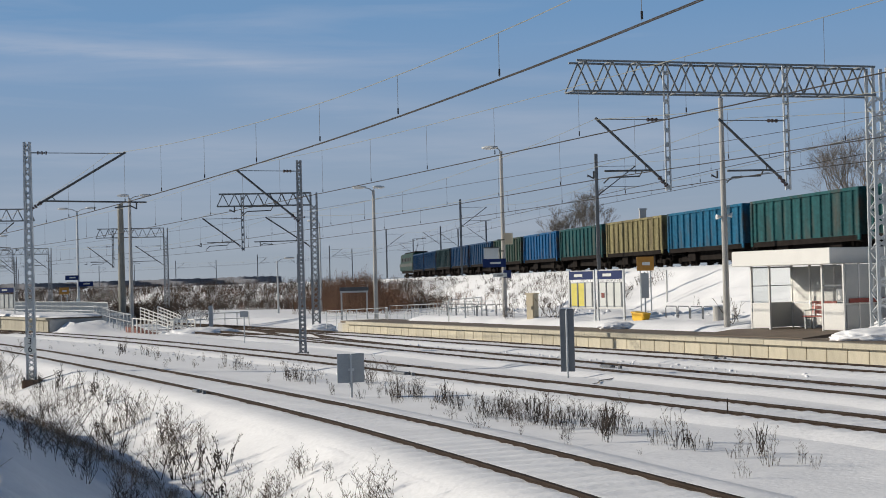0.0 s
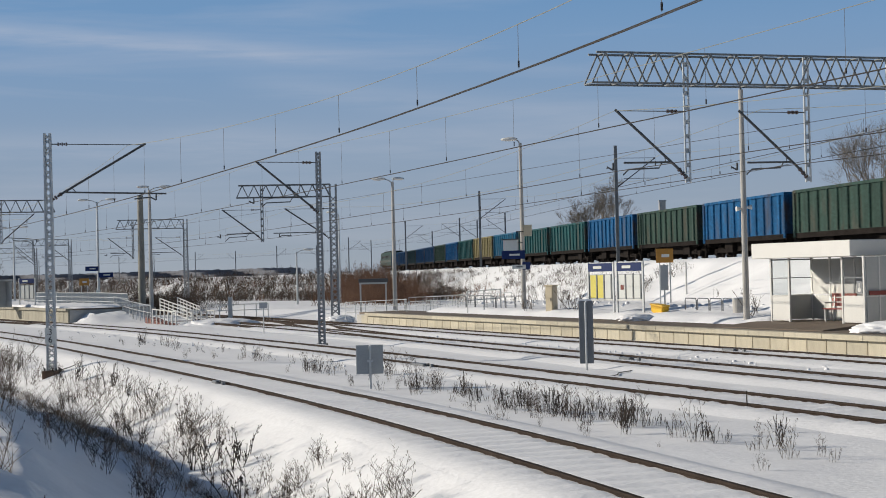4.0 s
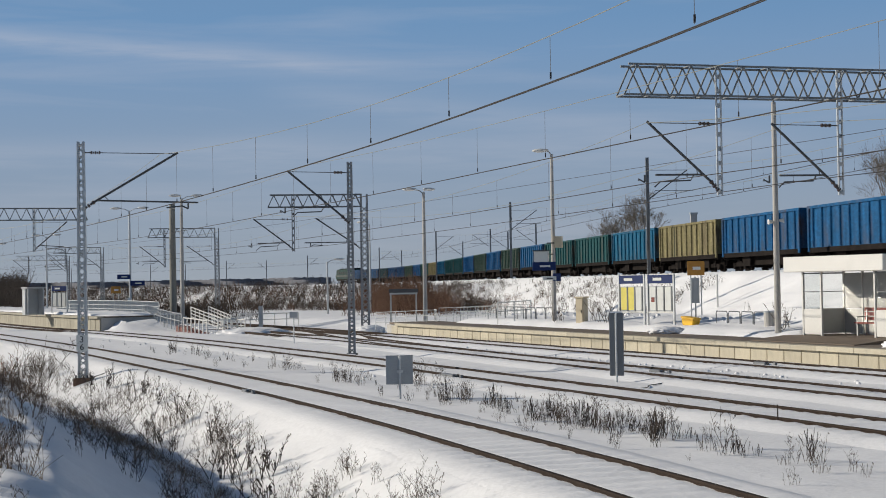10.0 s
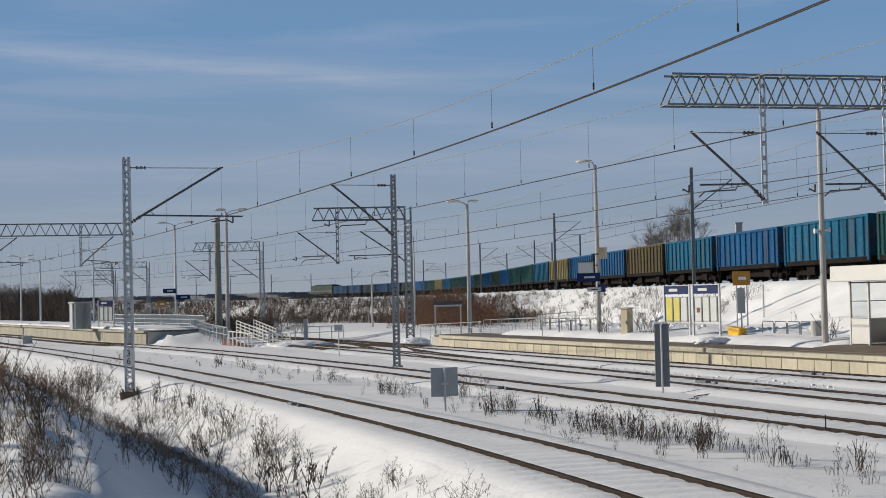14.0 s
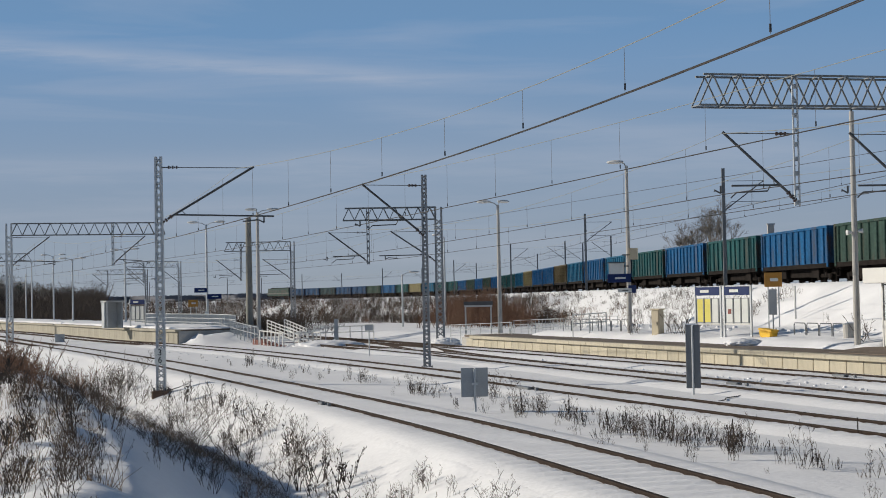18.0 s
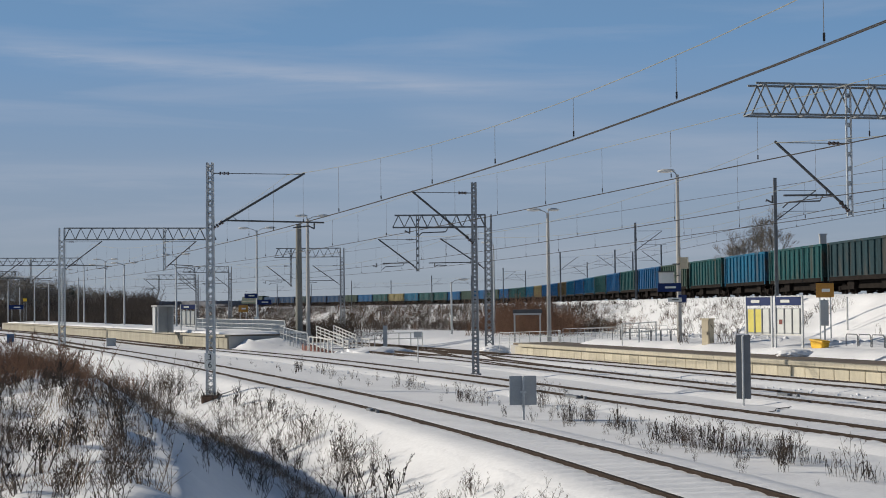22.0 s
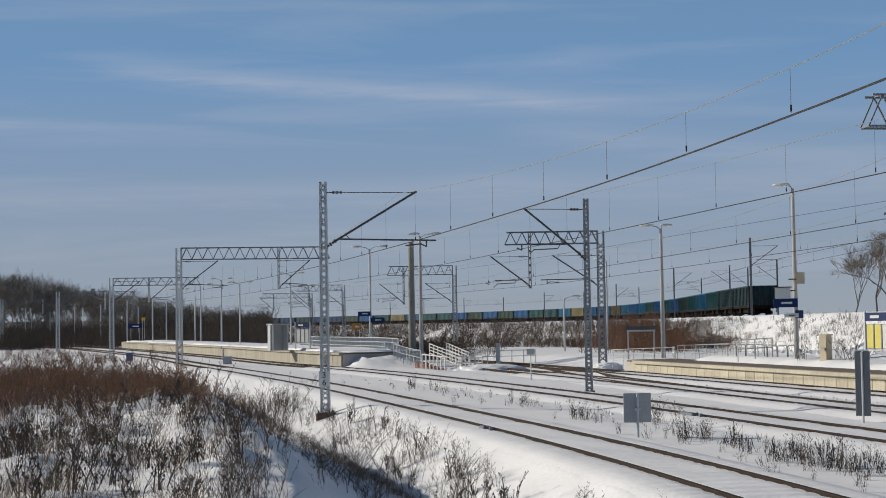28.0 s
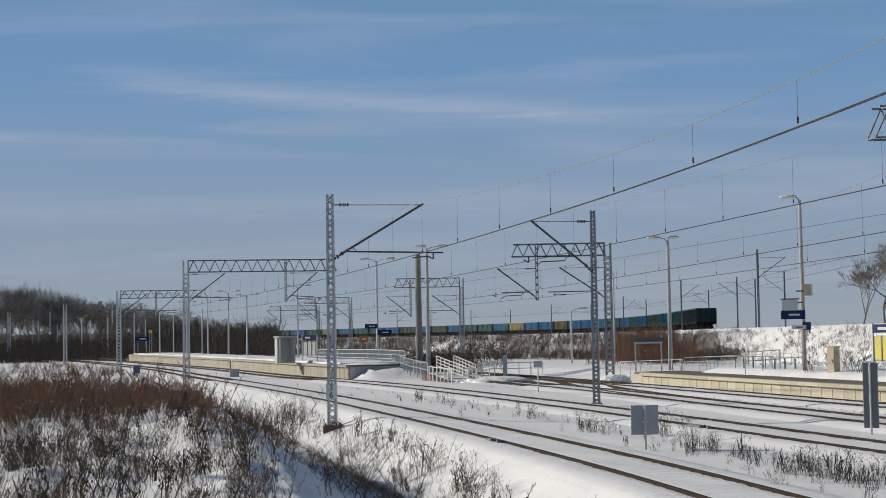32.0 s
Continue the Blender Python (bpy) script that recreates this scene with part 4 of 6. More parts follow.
def bench(m, label, l=1.5):
    t = thing("bench", m, label, "bench", "benches")
    for z in (0.42,):
        for y in (0.05, 0.2, 0.35):
            part("seat_slat", box(bmesh.new(), 0, y - 0.06, z, l, y + 0.06, z + 0.04), M_RED, t)
    for z in (0.58, 0.74, 0.9):
        part("back_slat", box(bmesh.new(), 0, 0.45, z - 0.06, l, 0.49, z + 0.06), M_RED, t)
    for x in (0.13, l - 0.13):
        bm = bmesh.new()
        bar(bm, (x, 0.05, 0), (x, 0.05, 0.42), 0.05, 0.05)
        bar(bm, (x, 0.4, 0), (x, 0.48, 0.95), 0.05, 0.05)
        bar(bm, (x, 0.02, 0.4), (x, 0.45, 0.4), 0.05, 0.05)
        part("leg", bm, M_GALV, t)
        bm = bmesh.new()
        tube(bm, [(x, 0.03, 0.44), (x, 0.03, 0.64), (x, 0.46, 0.66)], 0.02, 5)
        part("armrest", bm, M_GALV, t)
    return t


B0 = local(10.93, 54.87, 0.66)
bench(B0 @ pose(1.7, 0.85, 0), "red-brown slatted bench inside the shelter", 1.3)


def info_board(m, cols, label):
    t = thing("notice_board", m, label, "notice board", "notice boards")
    W = 1.5
    for x in (0, W):
        part("post", box(bmesh.new(), x - 0.04, -0.04, -0.3, x + 0.04, 0.04, 2.15), M_GALV, t)
    h = part("header", box(bmesh.new(), 0.04, -0.05, 1.74, W - 0.04, 0.05, 2.1), M_NAVY, t, "navy header panel")
    bars(0.5, 0.12, h, pose(0.6, -0.055, 1.92), 1, M_PAPER)
    part("back_panel", box(bmesh.new(), 0.06, 0.0, 0.55, W - 0.06, 0.03, 1.62), M_GREY, t)
    for i, c in enumerate(cols):
        x0 = 0.1 + i * (W - 0.2) / 3
        part("poster", box(bmesh.new(), x0 + 0.03, -0.015, 0.6, x0 + (W - 0.2) / 3 - 0.07, 0.0, 1.58), c, t)
        part("divider", box(bmesh.new(), x0 + (W - 0.2) / 3 - 0.06, -0.03, 0.55, x0 + (W - 0.2) / 3, 0.0, 1.62), M_BACK, t)
    part("lower_rail", box(bmesh.new(), 0.04, -0.03, 0.48, W - 0.04, 0.03, 0.55), M_WHITE, t)
    return t


info_board(pose(5.5, 67.74, 0.8, 0, 0, -49), (M_PAPERY, M_PAPERY, M_PAPER), "navy-topped notice board with yellow timetables")
ib = info_board(pose(6.6, 66.31, 0.8, 0, 0, -49), (M_PAPER, M_PAPER, M_PAPER), "navy-topped notice board with white posters")
part("red_notice", box(bmesh.new(), 0.22, -0.025, 0.95, 0.4, -0.016, 1.15), M_RED, ib, "small red notice")


def cabinet():
    t = thing("ticket_machine", pose(4.1, 72.0, 0.6, 0, 0, -40), "slim cream cabinet with a pointed top on the snowy platform", "cabinet")
    bm = box(bmesh.new(), -0.22, -0.2, 0, 0.22, 0.2, 1.3)
    bmesh.ops.bevel(bm, geom=bm.edges[:], offset=0.03, segments=2, affect="EDGES")
    part("body", bm, M_BEIGE, t)
    bm = box(bmesh.new(), -0.25, -0.23, 1.3, 0.25, 0.23, 1.37)
    part("cap", bm, M_BEIGE, t)
    part("door", box(bmesh.new(), -0.18, -0.212, 0.1, 0.18, -0.2, 1.24), M_BEIGE, t, "cream door")
    part("door_handle", box(bmesh.new(), 0.11, -0.24, 0.6, 0.14, -0.212, 0.76), M_DARK, t)


cabinet()


def grit_bin():
    t = thing("grit_bin", pose(8.13, 64.2, ground_z(8.13, 64.2) - 0.06, 0, 6, -55) @ Matrix.Scale(0.85, 4), "yellow plastic grit bin half sunk in snow", "grit bin")
    bm = box(bmesh.new(), -0.45, -0.25, 0, 0.45, 0.25, 0.34)
    for v in bm.verts:
        if v.co.z < 0.1:
            v.co.x *= 0.85
            v.co.y *= 0.85
    bmesh.ops.bevel(bm, geom=bm.edges[:], offset=0.04, segments=2, affect="EDGES")
    part("body", bm, M_YELLOW, t)
    bm = box(bmesh.new(), -0.48, -0.29, 0.34, 0.48, 0.27, 0.43)
    bmesh.ops.bevel(bm, geom=bm.edges[:], offset=0.035, segments=2, affect="EDGES")
    part("lid", bm, M_YELLOW, t)


grit_bin()


def bicycle_rack(x, y, z, turn):
    t = thing("bicycle_rack", pose(x, y, z, 0, 0, turn), "dark tubular steel bicycle rack in the snow", "bicycle rack", "bicycle racks")
    for k in range(4):
        bm = bmesh.new()
        tube(bm, [(k * 0.95, 0, -0.2), (k * 0.95, 0, 0.62), (k * 0.95 + 0.06, 0, 0.7), (k * 0.95 + 0.8, 0, 0.7), (k * 0.95 + 0.86, 0, 0.62), (k * 0.95 + 0.86, 0, -0.2)], 0.024, 6)
        part("hoop", bm, M_MAST, t)
    return t


bicycle_rack(9.13, 63.76, ground_z(9.6, 62.6) - 0.22, -67)
bicycle_rack(1.2, 79.4, 0.7, FACE + 5)
bicycle_rack(-0.3, 82.6, 0.7, FACE + 5)
tb = thing("litter_bin", pose(10.6, 59.8, ground_z(10.6, 59.8) - 0.05), "grey cylindrical litter bin beside the pole", "litter bin")
bm = bmesh.new()
rod(bm, (0, 0, 0), (0, 0, 0.55), 0.2, 14, 0.22)
part("body", bm, M_POLE, tb)
bm = bmesh.new()
rod(bm, (0, 0, 0.55), (0, 0, 0.6), 0.235, 14)
part("rim", bm, M_GREY, tb)


def sign_board(x, y, z, turn, w, h, zc, material, label, post=True, writing=None, n=1):
    t = thing("sign_board", pose(x, y, z, 0, 0, turn), label, "sign", "station signs")
    if post:
        for sx in (-0.3, 0.3):
            bm = bmesh.new()
            rod(bm, (sx * w, 0.03, -0.3), (sx * w, 0.03, zc + h / 2), 0.03, 8)
            part("post", bm, M_GALV, t)
    bm = box(bmesh.new(), -w / 2, -0.03, zc - h / 2, w / 2, 0.02, zc + h / 2)
    bmesh.ops.bevel(bm, geom=bm.edges[:], offset=0.008, segments=1, affect="EDGES")
    f = part("face", bm, material, t)
    if writing:
        bars(w * 0.45, h * 0.22, f, pose(0.05 * w, -0.035, zc), n, writing)
    return t


sign_board(9.24, 70.7, ground_z(9.24, 70.7), -10, 0.78, 0.64, 3.19 - ground_z(9.24, 70.7), M_ORANGE, "faded orange warning board on posts by the embankment", writing=M_PAPER)
sign_board(2.5, 75.62, 2.9, -12, 1.15, 0.42, 0.55, M_NAVY, "navy station name board fixed to the lamp post", post=False, writing=M_PAPER)
sign_board(2.75, 75.55, 2.6, -12, 0.68, 0.2, 0.25, M_PAPER, "small white direction sign on the lamp post", post=False, writing=M_BLACK)
sign_board(3.12, 75.72, 2.6, 40, 0.5, 0.38, 0.3, M_NAVY, "small navy sign fixed across the lamp post", post=False)
cb = thing("lamp_post_cabinet", pose(3.06, 75.75, 4.35, 0, 0, -12), "beige equipment cabinet strapped to the lamp post", "cabinet")
part("body", box(bmesh.new(), 0.0, -0.18, 0, 0.36, 0.14, 0.55), M_BEIGE, cb)
part("strap", box(bmesh.new(), -0.4, 0.0, 0.2, 0.0, 0.04, 0.26), M_DARK, cb)
ds = thing("display_case", pose(2.38, 75.75, 3.5, 0, 0, -12), "white framed display case with a snow-capped roof on the lamp post", "display case")
part("case", box(bmesh.new(), -0.36, -0.12, 0, 0.36, 0.12, 0.68), M_WHITE, ds)
part("screen", box(bmesh.new(), -0.30, -0.13, 0.06, 0.33, -0.12, 0.64), M_PAPER, ds)
part("roof", box(bmesh.new(), -0.42, -0.18, 0.68, 0.42, 0.16, 0.73), M_DARK, ds)
part("bracket", box(bmesh.new(), 0.36, -0.03, 0.5, 0.6, 0.03, 0.56), M_DARK, ds)
t = thing("notice_post", pose(8.42, 64.7, 0.85), "grey narrow notice post in the snow", "post")
part("post", box(bmesh.new(), -0.03, -0.03, -0.2, 0.03, 0.03, 1.95), M_GALV, t)
part("panel", box(bmesh.new(), -0.16, -0.06, 0.85, 0.16, -0.03, 1.9), M_GREY, t)


# end of the platform: glass-roofed frame, barrier of rails, hedge rails
def small_frame():
    t = thing("bicycle_shelter", pose(-6.42, 96.3, 0.4, 0, 0, 3), "small flat-roofed steel frame shelter at the platform end", "shelter")
    for x, y in ((0, 0), (1.6, 0), (0, 1.2), (1.6, 1.2)):
        part("post", box(bmesh.new(), x - 0.045, y - 0.045, -0.4, x + 0.045, y + 0.045, 1.75), M_PALE, t)
    part("roof", box(bmesh.new(), -0.1, -0.15, 1.75, 1.72, 1.4, 1.98), M_DARK, t, "dark fascia roof")
    part("roof_edge", box(bmesh.new(), -0.06, -0.1, 1.64, 1.68, -0.04, 1.75), M_GREY, t)


small_frame()


def railing(name, pts, h, label, cat, group="", spacing=1.2, rails=3, r=0.027, material=None, infill=0.0):
    """Posts and rails through points of the plan (x, y, z)."""
    material = material or M_GALV
    t = thing(name, Matrix(), label, cat, group)
    P = [Vector(p) for p in pts]
    for a, b in zip(P, P[1:]):
        n = max(1, round((b - a).length / spacing))
        for k in range(n + 1):
            c = a.lerp(b, k / n)
            bm = bmesh.new()
            rod(bm, c - Vector((0, 0, 0.2)), c + Vector((0, 0, h)), r * 1.2, 5)
            part("post", bm, material, t)
        for k in range(rails):
            z = Vector((0, 0, h * (k + 1) / rails))
            bm = bmesh.new()
            rod(bm, a + z, b + z, r, 5)
            part("rail", bm, material, t)
        if infill:
            m = int((b - a).length / infill)
            for k in range(m):
                c = a.lerp(b, (k + 0.5) / m)
                bm = bmesh.new()
                rod(bm, c + Vector((0, 0, 0.08)), c + Vector((0, 0, h)), r * 0.75, 4)
                part("baluster", bm, material, t)
    return t


railing("railing", [(-6.9, 90.2, 0.15), (-3.2, 86.9, 0.3), (-3.4, 88.6, 0.3)], 0.9, "grey steel barrier railing at the platform end", "railing", "railings", 0.9, 3, r=0.019)
railing("railing", [(-3.2, 90.5, 0.5), (-0.6, 86.0, 0.6), (1.5, 82.0, 0.65)], 0.75, "snow-dusted steel ramp railing behind the platform", "railing", "railings", 0.9, 3, r=0.014, material=M_GREY)
railing("railing", [(-2.2, 92.0, 0.5), (0.4, 87.5, 0.65), (2.6, 83.0, 0.75)], 0.75, "snow-dusted steel ramp railing by the embankment", "railing", "railings", 0.9, 3, r=0.014, material=M_GREY)
railing("railing", [(0.2, 79.0, 0.75), (1.9, 78.6, 0.85)], 0.9, "short grey railing on the platform", "railing", "railings", 0.8, 2)

# ---- foot crossing and the island platform's end ----
def ramp():
    """A short brick ramp with snow trodden on it."""
    ra, rb, side = Vector((-20.6, 99.6, 0.3)), Vector((-17.2, 92.9, -0.2)), Vector((1.9, 1.1, 0))
    t = thing("ramp", Matrix(), "red-brick ramp from the island platform to the foot crossing", "ramp")

    def slab(name, k, a0, a1, dz, thick, material):
        a, b = ra.lerp(rb, k / 14), ra.lerp(rb, (k + 0.97) / 14)
        bm = bmesh.new()
        v = [bm.verts.new(p + Vector((0, 0, dz))) for p in (a + side * a0, b + side * a0, b + side * a1, a + side * a1)]
        lo = [bm.verts.new(p.co - Vector((0, 0, thick))) for p in v]
        bm.faces.new(v)
        bm.faces.new(lo[::-1])
        for i in range(4):
            bm.faces.new((v[i], lo[i], lo[(i + 1) % 4], v[(i + 1) % 4]))
        part(name, bm, material, t)

    for k in range(14):
        slab("brick_course", k, 0.0, 1.0, 0.0, 0.5, M_BRICK)
        if k % 5 != 3:
            slab("snow_patch", k, 0.12 + 0.05 * (k % 3), 0.94, 0.03 + 0.02 * ((k * 7) % 3), 0.06, M_SNOW)
    for k in range(6):
        part("edge_brick", box(bmesh.new(), -0.11, -0.06, -0.07, 0.11, 0.06, 0.0), M_BRICK, t, m=Matrix.Translation(ra.lerp(rb, 0.4 + k * 0.11) - Vector((0.1, 0.06, 0.0))))


ramp()
railing("railing", [(-24.2, 106.6, 0.62), (-21.9, 102.0, 0.28), (-19.9, 98.1, 0.06)], 0.92, "grey steel railing with close balusters down the ramp", "railing", "railings", 0.9, 2, infill=0.2, material=M_GREY)
railing("railing", [(-20.3, 103.1, 0.52), (-17.0, 96.3, -0.16)], 0.85, "pale four-rail steel railing of the ramp", "railing", "railings", 1.1, 4, r=0.034, material=M_LAMP)
railing("railing", [(-19.5, 105.1, 0.53), (-16.8, 98.3, -0.01)], 0.85, "pale four-rail steel railing of the second ramp", "railing", "railings", 1.1, 4, r=0.034, material=M_LAMP)
railing("railing", [(-19.4, 96.1, 0.08), (-17.4, 93.2, -0.05)], 0.72, "white hooped barrier railing at the foot crossing", "railing", "railings", 0.6, 1, r=0.04, material=M_WHITE)
railing("railing", [(-16.9, 94.3, -0.09), (-16.1, 96.4, -0.11), (-15.4, 95.2, -0.12)], 0.75, "white barrier railing beside the rails", "railing", "railings", 0.6, 2, r=0.035, material=M_WHITE)
railing("railing", [(-17.2, 103.3, 0.05), (-13.6, 107.3, 0.0)], 0.8, "white barrier railing beyond the foot crossing", "railing", "railings", 1.0, 2, r=0.03, material=M_WHITE)
railing("mesh_fence", [(-23.4, 107.3, 0.75), (-26.2, 113.0, 0.8), (-38.5, 135.0, 0.8)], 0.95, "pale steel mesh fence along the back of the island platform", "fence", "", 1.6, 3, r=0.03, infill=0.1, material=M_GREY)


def snow_heap(x, y, z, rx, ry, h, seed):
    bm = bmesh.new()
    bmesh.ops.create_icosphere(bm, subdivisions=5, radius=1)
    for v in bm.verts:
        n = noise.fractal(v.co * 3.4 + Vector((seed * 3.7, 0, 0)), 1.0, 2.1, 5) * 0.13
        v.co *= 1 + n
        v.co = Vector((v.co.x * rx, v.co.y * ry, v.co.z * h))
    for f in bm.faces:
        f.smooth = True
    ob = part("snow_mound", bm, M_SNOW, None, m=pose(x, y, z))
    return tagged(ob, "mound of cleared snow beside the rails", "snow mound", "snow mounds")


snow_heap(-14.6, 93.6, -0.3, 2.4, 2.0, 0.5, 2)
snow_heap(13.4, 47.6, 0.55, 1.5, 1.2, 0.32, 3)
snow_heap(15.0, 46.4, 0.5, 1.6, 1.2, 0.36, 7)
snow_heap(-7.3, 91.0, 0.0, 0.9, 0.8, 0.3, 4)
snow_heap(7.0, 62.8, 0.6, 0.8, 0.5, 0.2, 5)


def hut():
    t = thing("platform_shelter", pose(-35.15, 114.4, 0.84, 0, 0, 122 - 180), "pale grey waiting shelter on the island platform", "shelter")
    part("wall", box(bmesh.new(), 0, 0, 0, 0.06, 1.1, 1.95), M_GREY, t)
    part("back_wall", box(bmesh.new(), 0, 1.1, 0, 1.5, 1.16, 1.95), M_GREY, t)
    part("front_panel", box(bmesh.new(), 0, -0.06, 0, 0.75, 0, 1.95), M_GREY, t)
    part("roof", box(bmesh.new(), -0.08, -0.14, 1.95, 1.6, 1.25, 2.07), M_PALE, t)
    for x in (0.75, 1.5):
        part("post", box(bmesh.new(), x - 0.03, -0.06, 0, x + 0.03, 0, 1.95), M_GALV, t)


hut()
info_board(pose(-33.6, 116.5, 0.85, 0, 0, -25), (M_PAPER, M_PAPER, M_PAPER), "small white-framed notice board on the island platform")
sign_board(-28.45, 118.12, 0.84, 10, 1.0, 0.36, 2.75, M_NAVY, "dark station name board on the island platform lamp", post=False, writing=M_PAPER)
sign_board(-27.4, 118.2, 0.84, 10, 1.1, 0.38, 2.25, M_NAVY, "dark name board hung on the island platform lamp", post=False, writing=M_PAPER)
sign_board(-28.0, 118.1, 0.84, 10, 0.34, 0.25, 1.0, M_PAPER, "small white notice on the island platform lamp", post=False)
sign_board(-29.9, 121.5, 0.84, 5, 0.75, 0.55, 1.75, M_ORANGE, "orange warning board on posts at the platform's back", writing=M_PAPER)
sign_board(-82, 204, 0.84, 10, 2.0, 0.6, 2.2, M_NAVY, "dark station name board far along the platform", writing=M_PAPER)
sign_board(-81, 204.6, 0.84, 10, 0.5, 0.42, 3.2, M_YELLOW, "yellow board above the far station name", post=True)

# ---- trackside things ----
def pair_sign():
    """Two grey panels seen from behind on one post."""
    t = thing("track_sign", pose(-2.35, 38.2, -0.3, 0, 0, 8), "grey double sign panel seen from behind between the tracks", "sign")
    bm = bmesh.new()
    rod(bm, (0, -0.055, -0.3), (0, -0.055, 1.2), 0.03, 8)
    part("post", bm, M_GALV, t)
    for x0, x1, tilt in ((-0.34, -0.01, 0.05), (0.01, 0.34, 0.13)):
        bm = box(bmesh.new(), x0, -0.02, 0.5, x1, 0.0, 1.22)
        for v in bm.verts:
            v.co.y += tilt * (1 if abs(v.co.x) > 0.1 else 0)
        bmesh.ops.bevel(bm, geom=bm.edges[:], offset=0.006, segments=1, affect="EDGES")
        part("panel", bm, M_PANEL, t, "dull grey sheet panel")
    part("clamp", box(bmesh.new(), -0.07, -0.09, 0.8, 0.07, -0.022, 0.86), M_GALV, t)


pair_sign()


def relay_post():
    t = thing("marker_post", pose(3.42, 43.4, -0.2, 0, 0, -12), "dark grey double marker panel on a thin post between the tracks", "marker post")
    bm = bmesh.new()
    rod(bm, (0, -0.04, -0.4), (0, -0.04, 1.95), 0.03, 8)
    part("post", bm, M_GALV, t)
    for x0, x1 in ((-0.2, -0.02), (0.02, 0.2)):
        bm = box(bmesh.new(), x0, 0.0, 0.22, x1, 0.05, 1.98)
        bmesh.ops.bevel(bm, geom=bm.edges[:], offset=0.01, segments=1, affect="EDGES")
        part("panel", bm, M_BACK, t, "tall dark grey panel")
    part("snow_cap", box(bmesh.new(), -0.17, 0, 1.98, 0.17, 0.05, 2.02), M_SNOW, t)


relay_post()


def round_sign(x, y, z, h, label, shape):
    t = thing("track_sign", pose(x, y, z, 0, 0, 5), label, "sign")
    bm = bmesh.new()
    rod(bm, (0, 0.03, -0.4), (0, 0.03, h), 0.03, 7)
    part("post", bm, M_GALV, t)
    if shape:
        bm = box(bmesh.new(), -0.2, -0.01, h - 0.3, 0.2, 0.01, h)
        part("panel", bm, M_GREY, t)
    return t


round_sign(-9.9, 76.2, -0.25, 1.65, "thin post with a small grey panel between the tracks", True)
t = thing("marker_post", pose(-15.2, 100.4, -0.2), "plain grey concrete marker post by the crossing", "marker post")
part("post", box(bmesh.new(), -0.13, -0.1, -0.3, 0.13, 0.1, 1.6), M_GREY, t)
t = thing("cable_cabinet", pose(-38.4, 114.2, -0.35, 0, 0, 20), "small grey trackside cabinet", "cabinet")
part("body", box(bmesh.new(), -0.35, -0.2, 0, 0.35, 0.2, 0.75), M_GREY, t)
part("lid", box(bmesh.new(), -0.38, -0.23, 0.75, 0.38, 0.23, 0.8), M_GREY, t)
t = thing("cable_cabinet", pose(-53.6, 132.0, -0.5, 0, 0, 20), "blue trackside cabinet among the brush", "cabinet")
part("body", box(bmesh.new(), -0.3, -0.2, 0, 0.3, 0.2, 1.0), M_BLUE, t)
part("lid", box(bmesh.new(), -0.33, -0.23, 1.0, 0.33, 0.23, 1.05), M_BLUE, t)
plain_pole(10.3, 71.4, ground_z(10.3, 71.4), 1.5, 0.045, 0.045, "thin pale marker pole on the embankment edge", M_LAMP)
t = thing("stake", pose(5.42, 29.9, -0.3), "thin rusty stake standing in the snow between the tracks", "stake")
bm = bmesh.new()
rod(bm, (0, 0, -0.2), (0, 0, 0.55), 0.012, 6)
part("rod", bm, M_RAIL, t)


def rail_box(line, x, y, off, length, label):
    s = line.near(x, y)
    px, py, h = line.at(s, off)
    t = thing("rail_joint_box", pose(px, py, -0.09, 0, 0, h), label, "cable box", "rail joint boxes")
    bm = box(bmesh.new(), -length / 2, -0.09, 0, length / 2, 0.09, 0.12)
    bmesh.ops.bevel(bm, geom=bm.edges[:], offset=0.025, segments=1, affect="EDGES")
    part("cover", bm, M_BACK, t)
    part("clamp", box(bmesh.new(), -length / 2 - 0.5, -0.04, 0, -length / 2 - 0.4, 0.04, 0.13), M_BACK, t)
    bm = bmesh.new()
    tube(bm, [(-length / 2 - 0.45, 0, 0.09), (-length / 2 - 0.2, 0, 0.14), (-length / 2, 0, 0.06)], 0.015)
    part("cable", bm, M_BLACK, t)


rail_box(TRACK_A, -6.3, 40.0, -0.92, 0.45, "dark joint box clamped to the near rail")
rail_box(TRACK_B, -0.7, 45.6, -0.92, 1.1, "long dark joint box beside the rail")
rail_box(TRACK_C, 4.6, 46.5, 0, 0.7, "dark joint box between rails in the snow")
rail_box(TRACK_D, 8.2, 49.5, 0.0, 0.7, "dark joint box near the platform track")


def bond(p, q, label):
    t = thing("bonding_cable", Matrix(), label, "cable", "bonding cables")
    P, Q = Vector(p), Vector(q)
    pts = []
    for k in range(13):
        c = P.lerp(Q, k / 12)
        pts.append((c.x + 0.1 * math.sin(k * 0.9), c.y, ground_z(c.x, c.y) + 0.025))
    part("cable", tube(bmesh.new(), pts, 0.014, 5), M_BLACK, t)


bond((-13.8, 52.5, 0), (-11.6, 54.0 + 1.2, 0), "dark bonding cable from mast to rail over the snow")
bond((-5.7, 60.8, 0), (-6.6, 58.2, 0), "dark bonding cable from mast to the second track")
bond((3.7, 40.1, 0), (4.9, 43.2, 0), "dark cable crossing to the third track")

# a crossover between the two platform tracks
CROSS = Line([(2.0, 53.0), (-2.0, 63.5), (-5.4, 73.5), (-8.0, 83.0), (-10.8, 94.0), (-14.0, 101.5)])
build_track(CROSS, 0.0, "rusty crossover rails between the two platform tracks")
